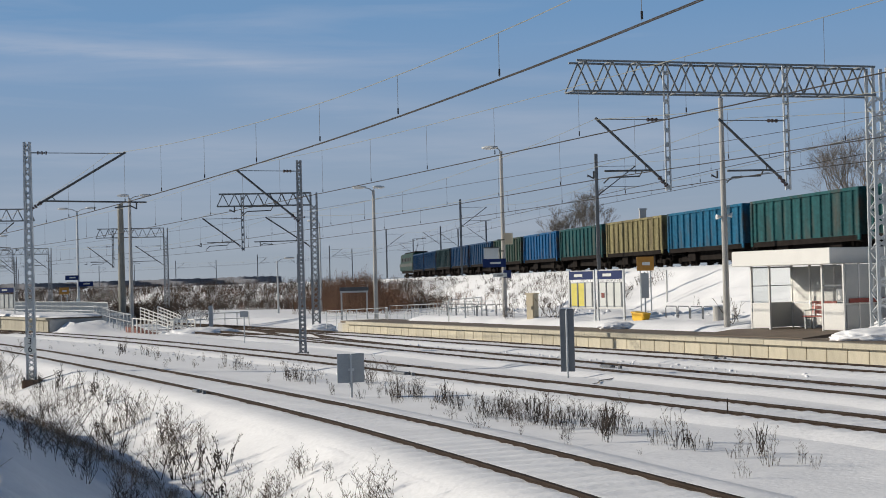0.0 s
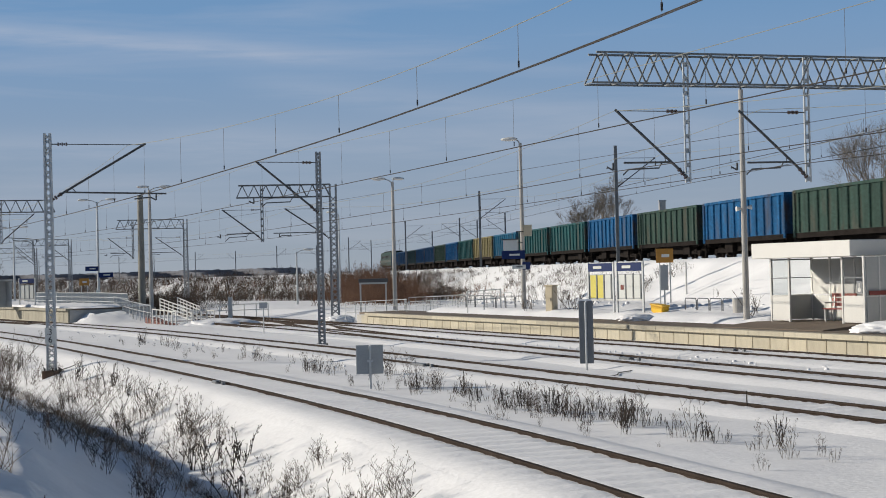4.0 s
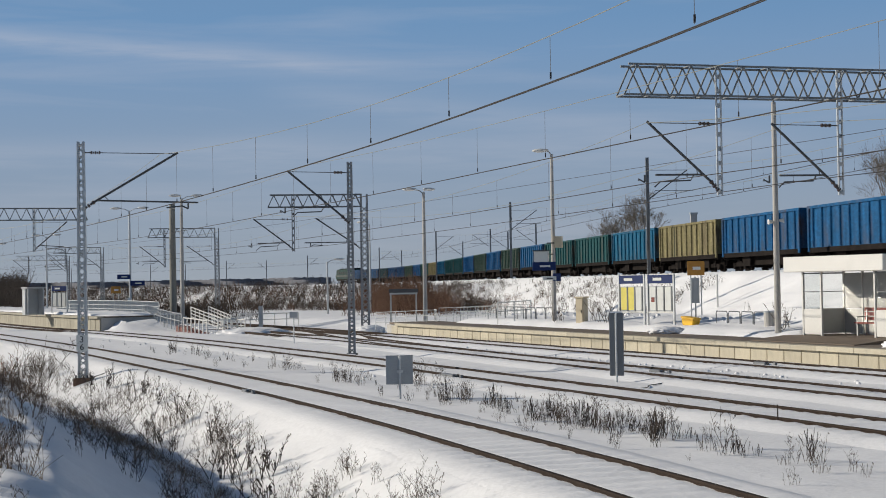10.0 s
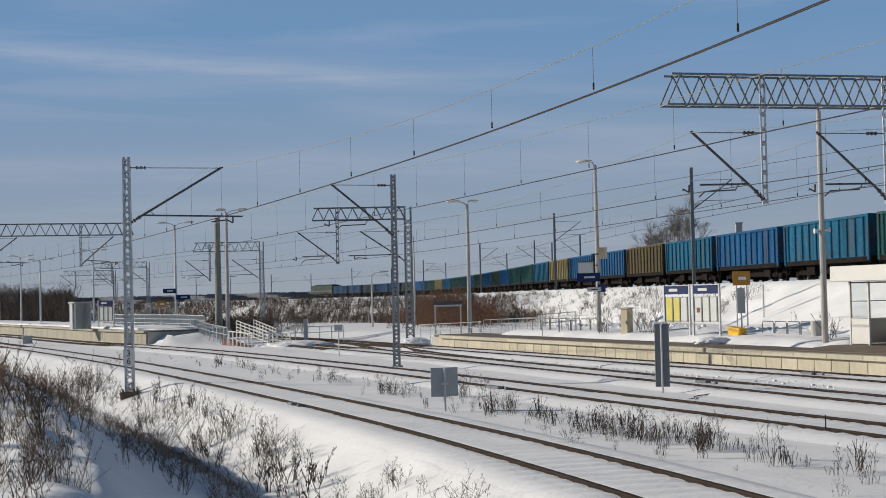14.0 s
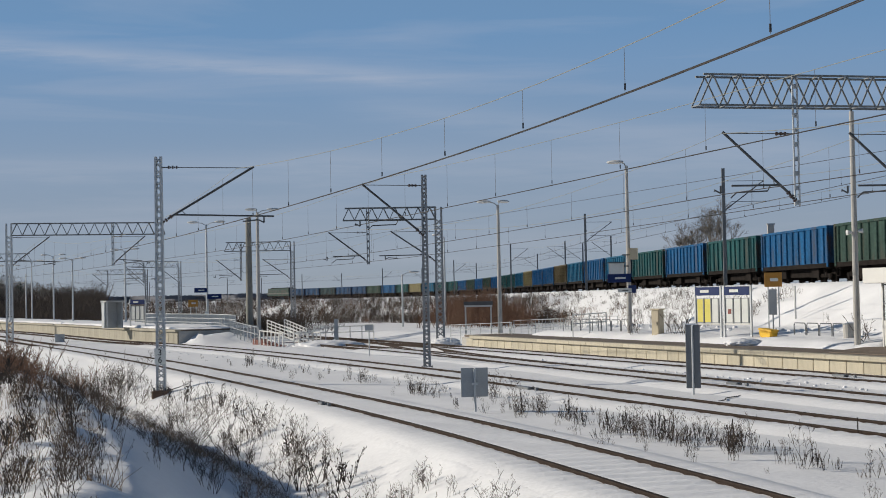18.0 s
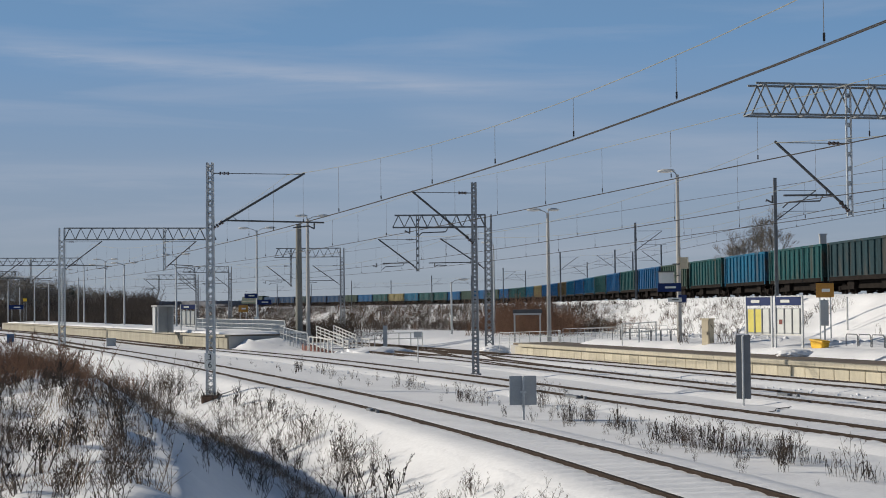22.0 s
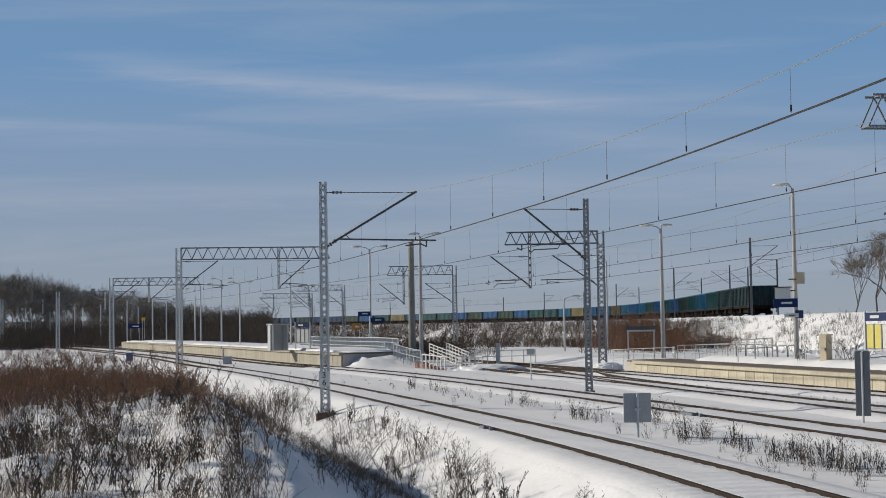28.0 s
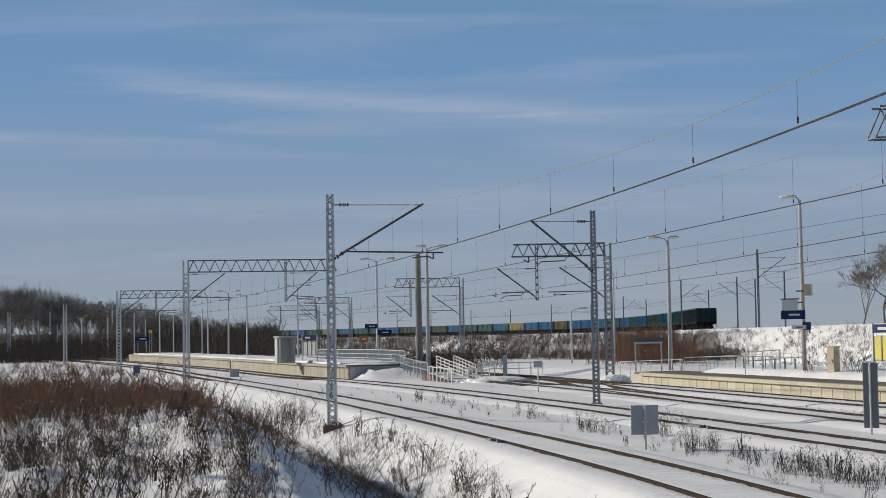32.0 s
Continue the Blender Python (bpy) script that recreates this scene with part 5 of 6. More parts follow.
# ---- the train ----
def paint(name, color, rust=(0.05, 0.036, 0.027), lo=0.50, hi=0.74):
    """Worn wagon paint: rust in patches, and run-down streaks of dirt that differ from wagon to wagon."""
    m = mat(name, tuple(c * 0.86 for c in color), 0.6, var=0.42, scale=1.1, fine=9, bump=0.1, dist=0.01, spec=0.15, second=rust, mixlo=lo, mixhi=hi, stretch=(1.6, 1.6, 0.45))
    N, K = m.node_tree.nodes, m.node_tree.links
    hsv = next(n for n in N if n.bl_idname == "ShaderNodeHueSaturation")
    tc = next(n for n in N if n.bl_idname == "ShaderNodeTexCoord")
    info, shift, mp, n3 = N.new("ShaderNodeObjectInfo"), N.new("ShaderNodeVectorMath"), N.new("ShaderNodeMapping"), N.new("ShaderNodeTexNoise")
    shift.operation = "ADD"
    jump = N.new("ShaderNodeMath")
    jump.operation = "MULTIPLY"
    jump.inputs[1].default_value = 37.0
    K.new(info.outputs["Random"], jump.inputs[0])
    K.new(tc.outputs["Object"], shift.inputs[0])
    K.new(jump.outputs[0], shift.inputs[1])
    mp.inputs["Scale"].default_value = (4.5, 4.5, 0.35)
    K.new(shift.outputs[0], mp.inputs["Vector"])
    n3.inputs["Scale"].default_value, n3.inputs["Detail"].default_value, n3.inputs["Roughness"].default_value = 1.0, 6.0, 0.65
    K.new(mp.outputs[0], n3.inputs["Vector"])
    streaks, mul = N.new("ShaderNodeMapRange"), N.new("ShaderNodeMath")
    for k, v in (("From Min", 0.33), ("From Max", 0.68), ("To Min", 0.55), ("To Max", 1.3)):
        streaks.inputs[k].default_value = v
    mul.operation = "MULTIPLY"
    K.new(n3.outputs[0], streaks.inputs["Value"])
    K.new(hsv.inputs["Value"].links[0].from_socket, mul.inputs[0])
    K.new(streaks.outputs[0], mul.inputs[1])
    K.new(mul.outputs[0], hsv.inputs["Value"])
    return m


PAINTS = {
    "blue": (paint("bright_blue_wagon_paint", (0.006, 0.095, 0.24)), "bright blue"),
    "navy": (paint("dark_blue_wagon_paint", (0.01, 0.055, 0.135)), "dark blue"),
    "sky": (paint("worn_light_blue_paint", (0.008, 0.115, 0.215)), "faded light blue"),
    "teal": (paint("worn_teal_paint", (0.013, 0.082, 0.088)), "worn teal green"),
    "green": (paint("dull_green_paint", (0.032, 0.068, 0.054)), "dull green"),
    "olive": (paint("brownish_olive_paint", (0.095, 0.075, 0.035)), "brownish olive"),
    "yellow": (paint("patched_yellow_paint", (0.23, 0.2, 0.1)), "patched yellow and blue"),
    "dark": (paint("dark_petrol_paint", (0.016, 0.045, 0.055)), "dark petrol green"),
}
ORDER = ["navy", "navy", "dark", "navy", "navy", "green", "blue", "teal", "yellow", "sky", "teal", "teal", "blue", "green", "blue", "green", "blue", "teal",
         "teal", "sky", "yellow", "blue", "blue", "olive", "sky", "blue", "sky", "teal", "blue", "teal", "blue", "green", "teal", "sky", "teal", "dark", "dark"]
M_UNDER = mat("grimy_underframe", (0.017, 0.014, 0.0125), 0.95, 0.0, var=0.5, scale=2, fine=20, bump=0.2, spec=0.08)
M_LOAD = mat("wagon_inside", (0.05, 0.04, 0.035), 0.9, var=0.3, scale=2, fine=20, bump=0.2)


def bogie(parent, x):
    bm = bmesh.new()
    for sy in (-1, 1):
        bar(bm, (x - 1.15, sy * 0.98, 0.55), (x + 1.15, sy * 0.98, 0.55), 0.12, 0.2)
        for dx in (-0.9, 0.9):
            box(bm, x + dx - 0.16, sy * 0.98 - 0.1, 0.3, x + dx + 0.16, sy * 0.98 + 0.1, 0.62)
    bar(bm, (x, -1.0, 0.6), (x, 1.0, 0.6), 0.4, 0.25)
    b = part("bogie", bm, M_UNDER, parent)
    for dx in (-0.9, 0.9):
        for sy in (-1, 1):
            bm = bmesh.new()
            rod(bm, (x + dx, sy * 0.68, 0.46), (x + dx, sy * 0.82, 0.46), 0.46, 14)
            part("wheel", bm, M_UNDER, b)
        bm = bmesh.new()
        rod(bm, (x + dx, -0.7, 0.46), (x + dx, 0.7, 0.46), 0.09, 6)
        part("axle", bm, M_UNDER, b)


def buffers(parent, length):
    for sx in (-1, 1):
        for sy in (-0.87, 0.87):
            bm = bmesh.new()
            rod(bm, (sx * (length / 2 - 0.62), sy, 1.05), (sx * (length / 2 - 0.08), sy, 1.05), 0.1, 8)
            rod(bm, (sx * (length / 2 - 0.08), sy, 1.05), (sx * length / 2, sy, 1.05), 0.23, 12)
            part("buffer", bm, M_UNDER, parent)
        bm = bmesh.new()
        bar(bm, (sx * (length / 2 - 0.7), 0, 1.0), (sx * (length / 2 + 0.01), 0, 0.98), 0.1, 0.14)
        part("coupling", bm, M_UNDER, parent)


STAKE = {}


def wagon(key):
    """An open bogie wagon, 13.1 m over buffers; local x along the track, base at rail level."""
    material, word = PAINTS[key]
    t = new("open_wagon")
    tagged(t, word + " open bogie goods wagon with ribbed sides", "goods wagon", "wagons of the train")
    for sy in (-1, 1):
        part("side_wall", box(bmesh.new(), -5.92, sy * 1.36 - 0.03, 1.2, 5.92, sy * 1.36 + 0.03, 3.12), material, t)
    for sx in (-1, 1):
        bm = box(bmesh.new(), sx * 5.92 - 0.04, -1.36, 1.2, sx * 5.92 + 0.04, 1.36, 3.12)
        for y in (-0.95, -0.35, 0.35, 0.95):
            box(bm, sx * 5.96, y - 0.06, 1.2, sx * 5.96 + sx * 0.12, y + 0.06, 3.1) if sx > 0 else box(bm, -6.08, y - 0.06, 1.2, -5.96, y + 0.06, 3.1)
        part("end_wall", bm, material, t)
        if sx:
            for sy in (-1, 1):
                part("corner_post", box(bmesh.new(), sx * 5.92 - 0.09, sy * 1.4 - 0.07, 1.0, sx * 5.92 + 0.09, sy * 1.4 + 0.07, 3.16), material, t)
    bm = bmesh.new()
    for sy in (-1, 1):
        bar(bm, (-6.02, sy * 1.38, 3.15), (6.02, sy * 1.38, 3.15), 0.17, 0.13)
    for sx in (-1, 1):
        bar(bm, (sx * 5.94, -1.3, 3.15), (sx * 5.94, 1.3, 3.15), 0.15, 0.13)
    part("top_rim", bm, material, t)
    if key not in STAKE:
        bm = box(bmesh.new(), -0.065, -0.085, 0, 0.065, 0.0, 1.9)
        for v in bm.verts:
            if v.co.y < -0.05:
                v.co.x *= 0.6
        me = bpy.data.meshes.new("side_stake")
        bm.to_mesh(me)
        bm.free()
        me.materials.append(material)
        STAKE[key] = me
    for k in range(11):
        for sy in (-1, 1):
            o = new("side_stake", STAKE[key])
            o.matrix_basis, o.parent = pose(-5.35 + k * 1.07, sy * 1.39, 1.22, 0, 0, 0 if sy < 0 else 180), t
    part("floor", box(bmesh.new(), -5.88, -1.33, 1.1, 5.88, 1.33, 1.22), M_LOAD, t)
    bm = bmesh.new()
    for sy in (-1, 1):
        bar(bm, (-5.97, sy * 1.36, 1.08), (5.97, sy * 1.36, 1.08), 0.14, 0.24)
    bar(bm, (-5.97, 0, 0.98), (5.97, 0, 0.98), 0.5, 0.3)
    for sx in (-1, 1):
        bar(bm, (sx * 5.99, -1.4, 1.05), (sx * 5.99, 1.4, 1.05), 0.12, 0.32)
    for sx in (-1, 1):
        box(bm, sx * 2.9 - 0.7, -1.15, 0.45, sx * 2.9 + 0.5, 1.15, 0.98)
    box(bm, -3.5, -0.9, 0.5, 3.5, 0.9, 0.98)
    part("underframe", bm, M_UNDER, t)
    bm = bmesh.new()
    rod(bm, (-1.2, 0.7, 0.72), (0.6, 0.7, 0.72), 0.2, 10)
    box(bm, 1.0, -0.9, 0.5, 1.7, -0.5, 0.9)
    part("brake_gear", bm, M_UNDER, t)
    for sx in (-1, 1):
        for sy in (-1.42, 1.42):
            bm = bmesh.new()
            box(bm, sx * 5.5 - 0.22, sy - 0.02, 0.5, sx * 5.5 - 0.18, sy + 0.02, 1.1)
            box(bm, sx * 5.5 + 0.18, sy - 0.02, 0.5, sx * 5.5 + 0.22, sy + 0.02, 1.1)
            box(bm, sx * 5.5 - 0.22, sy - 0.06, 0.5, sx * 5.5 + 0.22, sy + 0.06, 0.53)
            part("step", bm, M_UNDER, t)
    for x, w, h, z in ((-4.85, 0.7, 0.32, 1.75), (-4.85, 0.6, 0.12, 1.45), (0.55, 0.5, 0.3, 2.3), (4.3, 0.5, 0.12, 1.6)):
        bars(w, h * 0.3, t, pose(x, -1.396, z), 2, M_PAPER)
    if key == "yellow":
        for x, w, h in ((-5.2, 0.85, 0.5), (-2.9, 0.9, 0.65), (-1.75, 0.9, 0.4), (2.85, 0.9, 0.8), (4.0, 0.9, 0.55)):
            part("graffiti_patch", box(bmesh.new(), x - w / 2, -1.397, 1.24, x + w / 2, -1.39, 1.24 + h), PAINTS["sky"][0], t, "blue graffiti patch")
    bogie(t, -4.2)
    bogie(t, 4.2)
    buffers(t, 13.08)
    return t


def locomotive():
    t = new("electric_locomotive")
    tagged(t, "green and cream six-axle electric locomotive with raised pantograph", "locomotive")
    green, cream = paint("dark_green_loco_paint", (0.015, 0.05, 0.042)), paint("cream_loco_stripe", (0.1, 0.11, 0.1))
    bm = box(bmesh.new(), -8.9, -1.45, 1.15, 8.9, 1.45, 3.55)
    for v in bm.verts:
        if v.co.z > 3:
            v.co.x *= 0.955
            v.co.y *= 0.9
    bmesh.ops.bevel(bm, geom=bm.edges[:], offset=0.12, segments=3, affect="EDGES")
    part("body", bm, green, t)
    part("stripe", box(bmesh.new(), -8.96, -1.475, 1.75, 8.96, 1.475, 2.15), cream, t, "cream waistband")
    for sx in (-1, 1):
        for sy in (-0.62, 0.62):
            bm = box(bmesh.new(), sx * 8.78 - 0.06, sy - 0.45, 2.45, sx * 8.78 + 0.06, sy + 0.45, 3.1)
            part("cab_window", bm, M_BLACK, t)
            bm = bmesh.new()
            rod(bm, (sx * 8.9, sy * 1.3, 1.5), (sx * 9.0, sy * 1.3, 1.5), 0.13, 10)
            part("headlight", bm, M_LAMP, t)
    for k in range(6):
        for sy in (-1, 1):
            part("side_window", box(bmesh.new(), -5.6 + k * 2.1, sy * 1.4 - 0.05, 2.45, -4.7 + k * 2.1, sy * 1.4 + 0.05, 2.95), M_BLACK, t)
    bm = box(bmesh.new(), -7.2, -0.9, 3.5, 7.2, 0.9, 3.75)
    bmesh.ops.bevel(bm, geom=bm.edges[:], offset=0.08, segments=2, affect="EDGES")
    part("roof_equipment", bm, M_UNDER, t)
    bm = bmesh.new()
    for sy in (-0.5, 0.5):
        tube(bm, [(-5.2, sy, 3.75), (-6.6, sy * 0.9, 4.6), (-5.2, sy * 0.8, 5.45)], 0.03)
    bar(bm, (-5.2, -0.85, 5.48), (-5.2, 0.85, 5.48), 0.3, 0.06)
    part("pantograph", bm, M_DARK, t)
    bm = bmesh.new()
    for sy in (-0.5, 0.5):
        tube(bm, [(5.2, sy, 3.75), (6.4, sy, 4.0), (5.0, sy, 4.1)], 0.03)
    part("pantograph", bm, M_DARK, t)
    bogie(t, -5.2)
    bogie(t, 5.2)
    part("underframe", box(bmesh.new(), -8.7, -1.2, 0.85, 8.7, 1.2, 1.18), M_UNDER, t)
    buffers(t, 19.2)
    return t


first = {}
train = []
for key in ORDER:
    if key not in first:
        first[key] = wagon(key)
        train.append(first[key])
    else:
        train.append(copy_thing(first[key], Matrix()))
loco = locomotive()


def motions():
    """The whole train rolls along the upper track at 15.7 m/s, away to the left."""
    s_tail = 572.9      # length along the line at 25 s
    for i, t in enumerate(train + [loco]):
        back = (len(train) - 1 - i) * 13.1 + 6.55 if t is not loco else len(train) * 13.1 + 9.6
        half = 4.2 if t is not loco else 5.2
        rows = []
        for k in range(0, 33):
            s = s_tail + (k - 25) * 15.66 + back
            x0, y0, _ = TRACK_U.at(s - half)
            x1, y1, _ = TRACK_U.at(s + half)
            rows.append((float(k), pose((x0 + x1) / 2, (y0 + y1) / 2, Z_UP, 0, 0, math.degrees(math.atan2(y1 - y0, x1 - x0)))))
        walk(t, rows)


# ---- plants ----
def mesh_np(name, V, F, material):
    """A mesh of quads from arrays."""
    me = bpy.data.meshes.new(name)
    me.vertices.add(len(V))
    me.vertices.foreach_set("co", np.ascontiguousarray(V, np.float32).ravel())
    me.loops.add(F.size)
    me.loops.foreach_set("vertex_index", F.astype(np.int32).ravel())
    me.polygons.add(len(F))
    me.polygons.foreach_set("loop_start", np.arange(0, F.size, 4, dtype=np.int32))
    me.polygons.foreach_set("loop_total", np.full(len(F), 4, np.int32))
    me.update(calc_edges=True)
    me.materials.append(material)
    return me


class Sticks:
    """Many thin three-sided sticks in one mesh."""

    def __init__(self):
        self.V, self.F = [], []

    def stick(self, p, q, r0, r1):
        p, q = np.asarray(p, float), np.asarray(q, float)
        d = q - p
        d = d / (np.linalg.norm(d) + 1e-9)
        a = np.cross(d, (0, 0, 1.0) if abs(d[2]) < 0.9 else (1.0, 0, 0))
        a /= np.linalg.norm(a)
        b = np.cross(d, a)
        n = len(self.V)
        for c, r in ((p, r0), (q, r1)):
            for k in range(3):
                t = 2.094 * k
                self.V.append(c + a * (r * math.cos(t)) + b * (r * math.sin(t)))
        for k in range(3):
            j = (k + 1) % 3
            self.F.append((n + k, n + j, n + 3 + j, n + 3 + k))

    def twig(self, p, q, r):
        """A flat sliver, for what is a few millimetres thick."""
        p, q = np.asarray(p, float), np.asarray(q, float)
        k = len(self.V)
        a = np.cross(q - p, (math.sin(k * 1.7), math.cos(k * 2.3), 0.4))
        a *= r / (np.linalg.norm(a) + 1e-9)
        self.V += [p - a, p + a, q + a * 0.6, q - a * 0.6]
        self.F.append((k, k + 1, k + 2, k + 3))

    def arrays(self):
        return np.array(self.V), np.array(self.F)


def weed(seed, n, h, spread, r=0.006, twigs=5, heads=True, lean=0.25):
    """A clump of dry stalks with side twigs and seed heads."""
    rnd, S = random.Random(seed), Sticks()
    for _ in range(n):
        a, d = rnd.uniform(0, 6.3), spread * rnd.random() ** 0.7
        p = np.array((d * math.cos(a), d * math.sin(a), -0.08))
        hh = h * rnd.uniform(0.55, 1.0)
        tip = p + np.array((rnd.gauss(0, lean) * hh, rnd.gauss(0, lean) * hh, hh))
        mid = (p + tip) / 2 + np.array((rnd.gauss(0, 0.04), rnd.gauss(0, 0.04), 0))
        S.stick(p, mid, r, r * 0.8)
        S.stick(mid, tip, r * 0.8, r * 0.4)
        for _ in range(twigs):
            f = rnd.uniform(0.35, 1.0)
            c = p + (tip - p) * f
            b = rnd.uniform(0, 6.3)
            l = hh * rnd.uniform(0.12, 0.3)
            e = c + np.array((math.cos(b) * l * 0.55, math.sin(b) * l * 0.55, l * 0.8))
            S.stick(c, e, r * 0.5, r * 0.3)
            if heads:
                S.stick(e, e + np.array((0, 0, 0.05)), r * 1.9, r * 1.3)
        if heads:
            S.stick(tip, tip + np.array((0, 0, 0.07)), r * 2.2, r * 1.2)
    return S.arrays()


def scatter(name, protos, X, Y, material, label, category, smin=0.7, smax=1.2, seed=1, sink=0.0):
    """One object of many clumps, each turned and scaled by chance."""
    rnd = np.random.RandomState(seed)
    Z = height(X, Y) - sink
    Vs, Fs, n = [], [], 0
    for x, y, z in zip(X, Y, Z):
        V, F = protos[rnd.randint(len(protos))]
        a, s = rnd.uniform(0, 6.3), rnd.uniform(smin, smax)
        c, d = math.cos(a) * s, math.sin(a) * s
        W = np.stack([V[:, 0] * c - V[:, 1] * d + x, V[:, 0] * d + V[:, 1] * c + y, V[:, 2] * s * rnd.uniform(0.85, 1.15) + z], 1)
        Vs.append(W)
        Fs.append(F + n)
        n += len(V)
    ob = new(name, mesh_np(name, np.concatenate(Vs), np.concatenate(Fs), material))
    return tagged(ob, label, category, kind="stuff")


def along(line, y0, y1, o0, o1, n, seed):
    """Places chosen by chance beside a line, between two heights of the plan and two offsets."""
    rnd = np.random.RandomState(seed)
    s0, s1 = sorted((line.s[np.argmin(abs(line.p[:, 1] - y0))], line.s[np.argmin(abs(line.p[:, 1] - y1))]))
    pts = np.array([line.at(s, o)[:2] for s, o in zip(rnd.uniform(s0, s1, n), rnd.uniform(o0, o1, n))])
    return pts[:, 0], pts[:, 1]


def clumpy(X, Y, k, seed, level):
    w = waves(X, Y, k, seed)
    m = w > level
    return X[m], Y[m]


def shrub(seed, stems, h, spread, r, branches=6, twigs=3, bud=1.0, lean=0.2):
    """Branching dry stalks: stems, side branches, twigs with small seed heads."""
    rnd, S = random.Random(seed), Sticks()
    for _ in range(stems):
        a, d = rnd.uniform(0, 6.3), spread * rnd.random()
        p = np.array((d * math.cos(a), d * math.sin(a), -0.06))
        hh = h * rnd.uniform(0.45, 1.0)
        tip = p + np.array((rnd.gauss(0, lean) * hh, rnd.gauss(0, lean) * hh, hh))
        bow = np.array((rnd.gauss(0, 0.06), rnd.gauss(0, 0.06), 0)) * hh
        mid = (p + tip) / 2 + bow
        S.stick(p, mid, r, r * 0.75)
        S.stick(mid, tip, r * 0.75, r * 0.35)
        for _ in range(branches):
            f = rnd.uniform(0.25, 0.98)
            c = (p + (mid - p) * f * 2) if f < 0.5 else (mid + (tip - mid) * (f * 2 - 1))
            b, l = rnd.uniform(0, 6.3), hh * rnd.uniform(0.12, 0.36) * (1.15 - 0.6 * f)
            e = c + np.array((math.cos(b) * l * 0.7, math.sin(b) * l * 0.7, l * rnd.uniform(0.45, 1.0)))
            S.twig(c, e, r * 0.62)
            for _ in range(twigs):
                g = c + (e - c) * rnd.uniform(0.3, 1.0)
                b2, l2 = b + rnd.gauss(0, 1.0), l * rnd.uniform(0.25, 0.55)
                q = g + np.array((math.cos(b2) * l2 * 0.7, math.sin(b2) * l2 * 0.7, l2 * rnd.uniform(0.2, 1.0)))
                S.twig(g, q, r * 0.42)
                if bud and rnd.random() < 0.6:
                    S.twig(q, q + np.array((0, 0, 0.03)), r * bud)
    return S.arrays()


FINE = [shrub(10 + i, 4, 0.6, 0.28, 0.0045, 6, 3) for i in range(5)]
TALL = [shrub(20 + i, 5, 0.9, 0.25, 0.006, 8, 3) for i in range(5)]
DARKW = [shrub(30 + i, 6, 0.7, 0.2, 0.011, 5, 2, 1.4, 0.32) for i in range(4)]
GRASS = [weed(40 + i, 20, 0.42, 0.22, 0.004, 0, False, 0.5) for i in range(3)]
BUSH = [shrub(50 + i, 9, 1.35, 0.55, 0.009, 6, 3, 0, 0.26) for i in range(5)]
BUSHY = [shrub(55 + i, 9, 1.0, 0.4, 0.007, 6, 3, 0, 0.22) for i in range(4)]
FARBUSH = [shrub(70 + i, 6, 1.35, 0.6, 0.015, 5, 2, 0, 0.3) for i in range(5)]
TANGLE = [shrub(62 + i, 8, 1.0, 0.45, 0.005, 9, 4, 0, 0.5) for i in range(4)]

# single clumps between the first two tracks
def spikes(seed, stems, h, spread, r):
    """Upright dead stalks, each with a dense dark seed spike over its upper half."""
    rnd, S = random.Random(seed), Sticks()
    for _ in range(stems):
        a, d = rnd.uniform(0, 6.3), spread * rnd.random() ** 0.6
        p = np.array((d * math.cos(a), d * math.sin(a), -0.06))
        hh = h * rnd.uniform(0.35, 1.0)
        tip = p + np.array((rnd.gauss(0, 0.24) * hh, rnd.gauss(0, 0.24) * hh, hh))
        S.stick(p, tip, r * 0.5, r * 0.35)
        if rnd.random() < 0.75:
            n, f0 = rnd.randint(3, 6), rnd.uniform(0.35, 0.6)
            for k in range(n):
                c = p + (tip - p) * (f0 + (1 - f0) * k / n) + np.array((rnd.gauss(0, r * 0.5), rnd.gauss(0, r * 0.5), 0))
                S.stick(c, c + (tip - p) * (1 - f0) / n * 0.9, r * rnd.uniform(0.9, 1.7), r * rnd.uniform(0.5, 1.0))
        for _ in range(rnd.randint(1, 4)):
            c = p + (tip - p) * rnd.uniform(0.2, 0.7)
            b, l = rnd.uniform(0, 6.3), hh * rnd.uniform(0.1, 0.25)
            S.twig(c, c + np.array((math.cos(b) * l * 0.5, math.sin(b) * l * 0.5, l)), r * 0.5)
    return S.arrays()


rnd = random.Random(3)
protos = [mesh_np("stalks", *spikes(90 + i, 8, 0.6, 0.13, 0.0085), M_DARKS) for i in range(5)]
protos += [mesh_np("stalks", *spikes(95 + i, 7, 0.42, 0.16, 0.006), M_STAKE) for i in range(4)]
protos += [mesh_np("stalks", *shrub(99 + i, 7, 0.75, 0.24, 0.0055, 5, 3, 1.2, 0.14), M_STAKE) for i in range(5)]
spots = []
for x, y, n, sd in ((1.1, 32.2, 13, 0.5), (1.9, 30.3, 13, 0.45), (-0.9, 37.5, 10, 0.5), (-0.2, 35.6, 7, 0.5), (-2.4, 43.7, 7, 0.7), (-4.4, 45.0, 9, 0.7), (-7.3, 52.8, 9, 0.9), (-13.2, 65.7, 8, 1.0), (2.6, 28.6, 10, 0.5), (3.2, 27.0, 7, 0.5), (4.0, 24.8, 4, 0.4), (4.9, 23.3, 4, 0.4)):
    for _ in range(n):
        u = rnd.gauss(0, sd * 1.6)
        spots.append((x - 0.38 * u + rnd.gauss(0, 0.22), y + 0.92 * u + rnd.gauss(0, 0.22), 0.95))
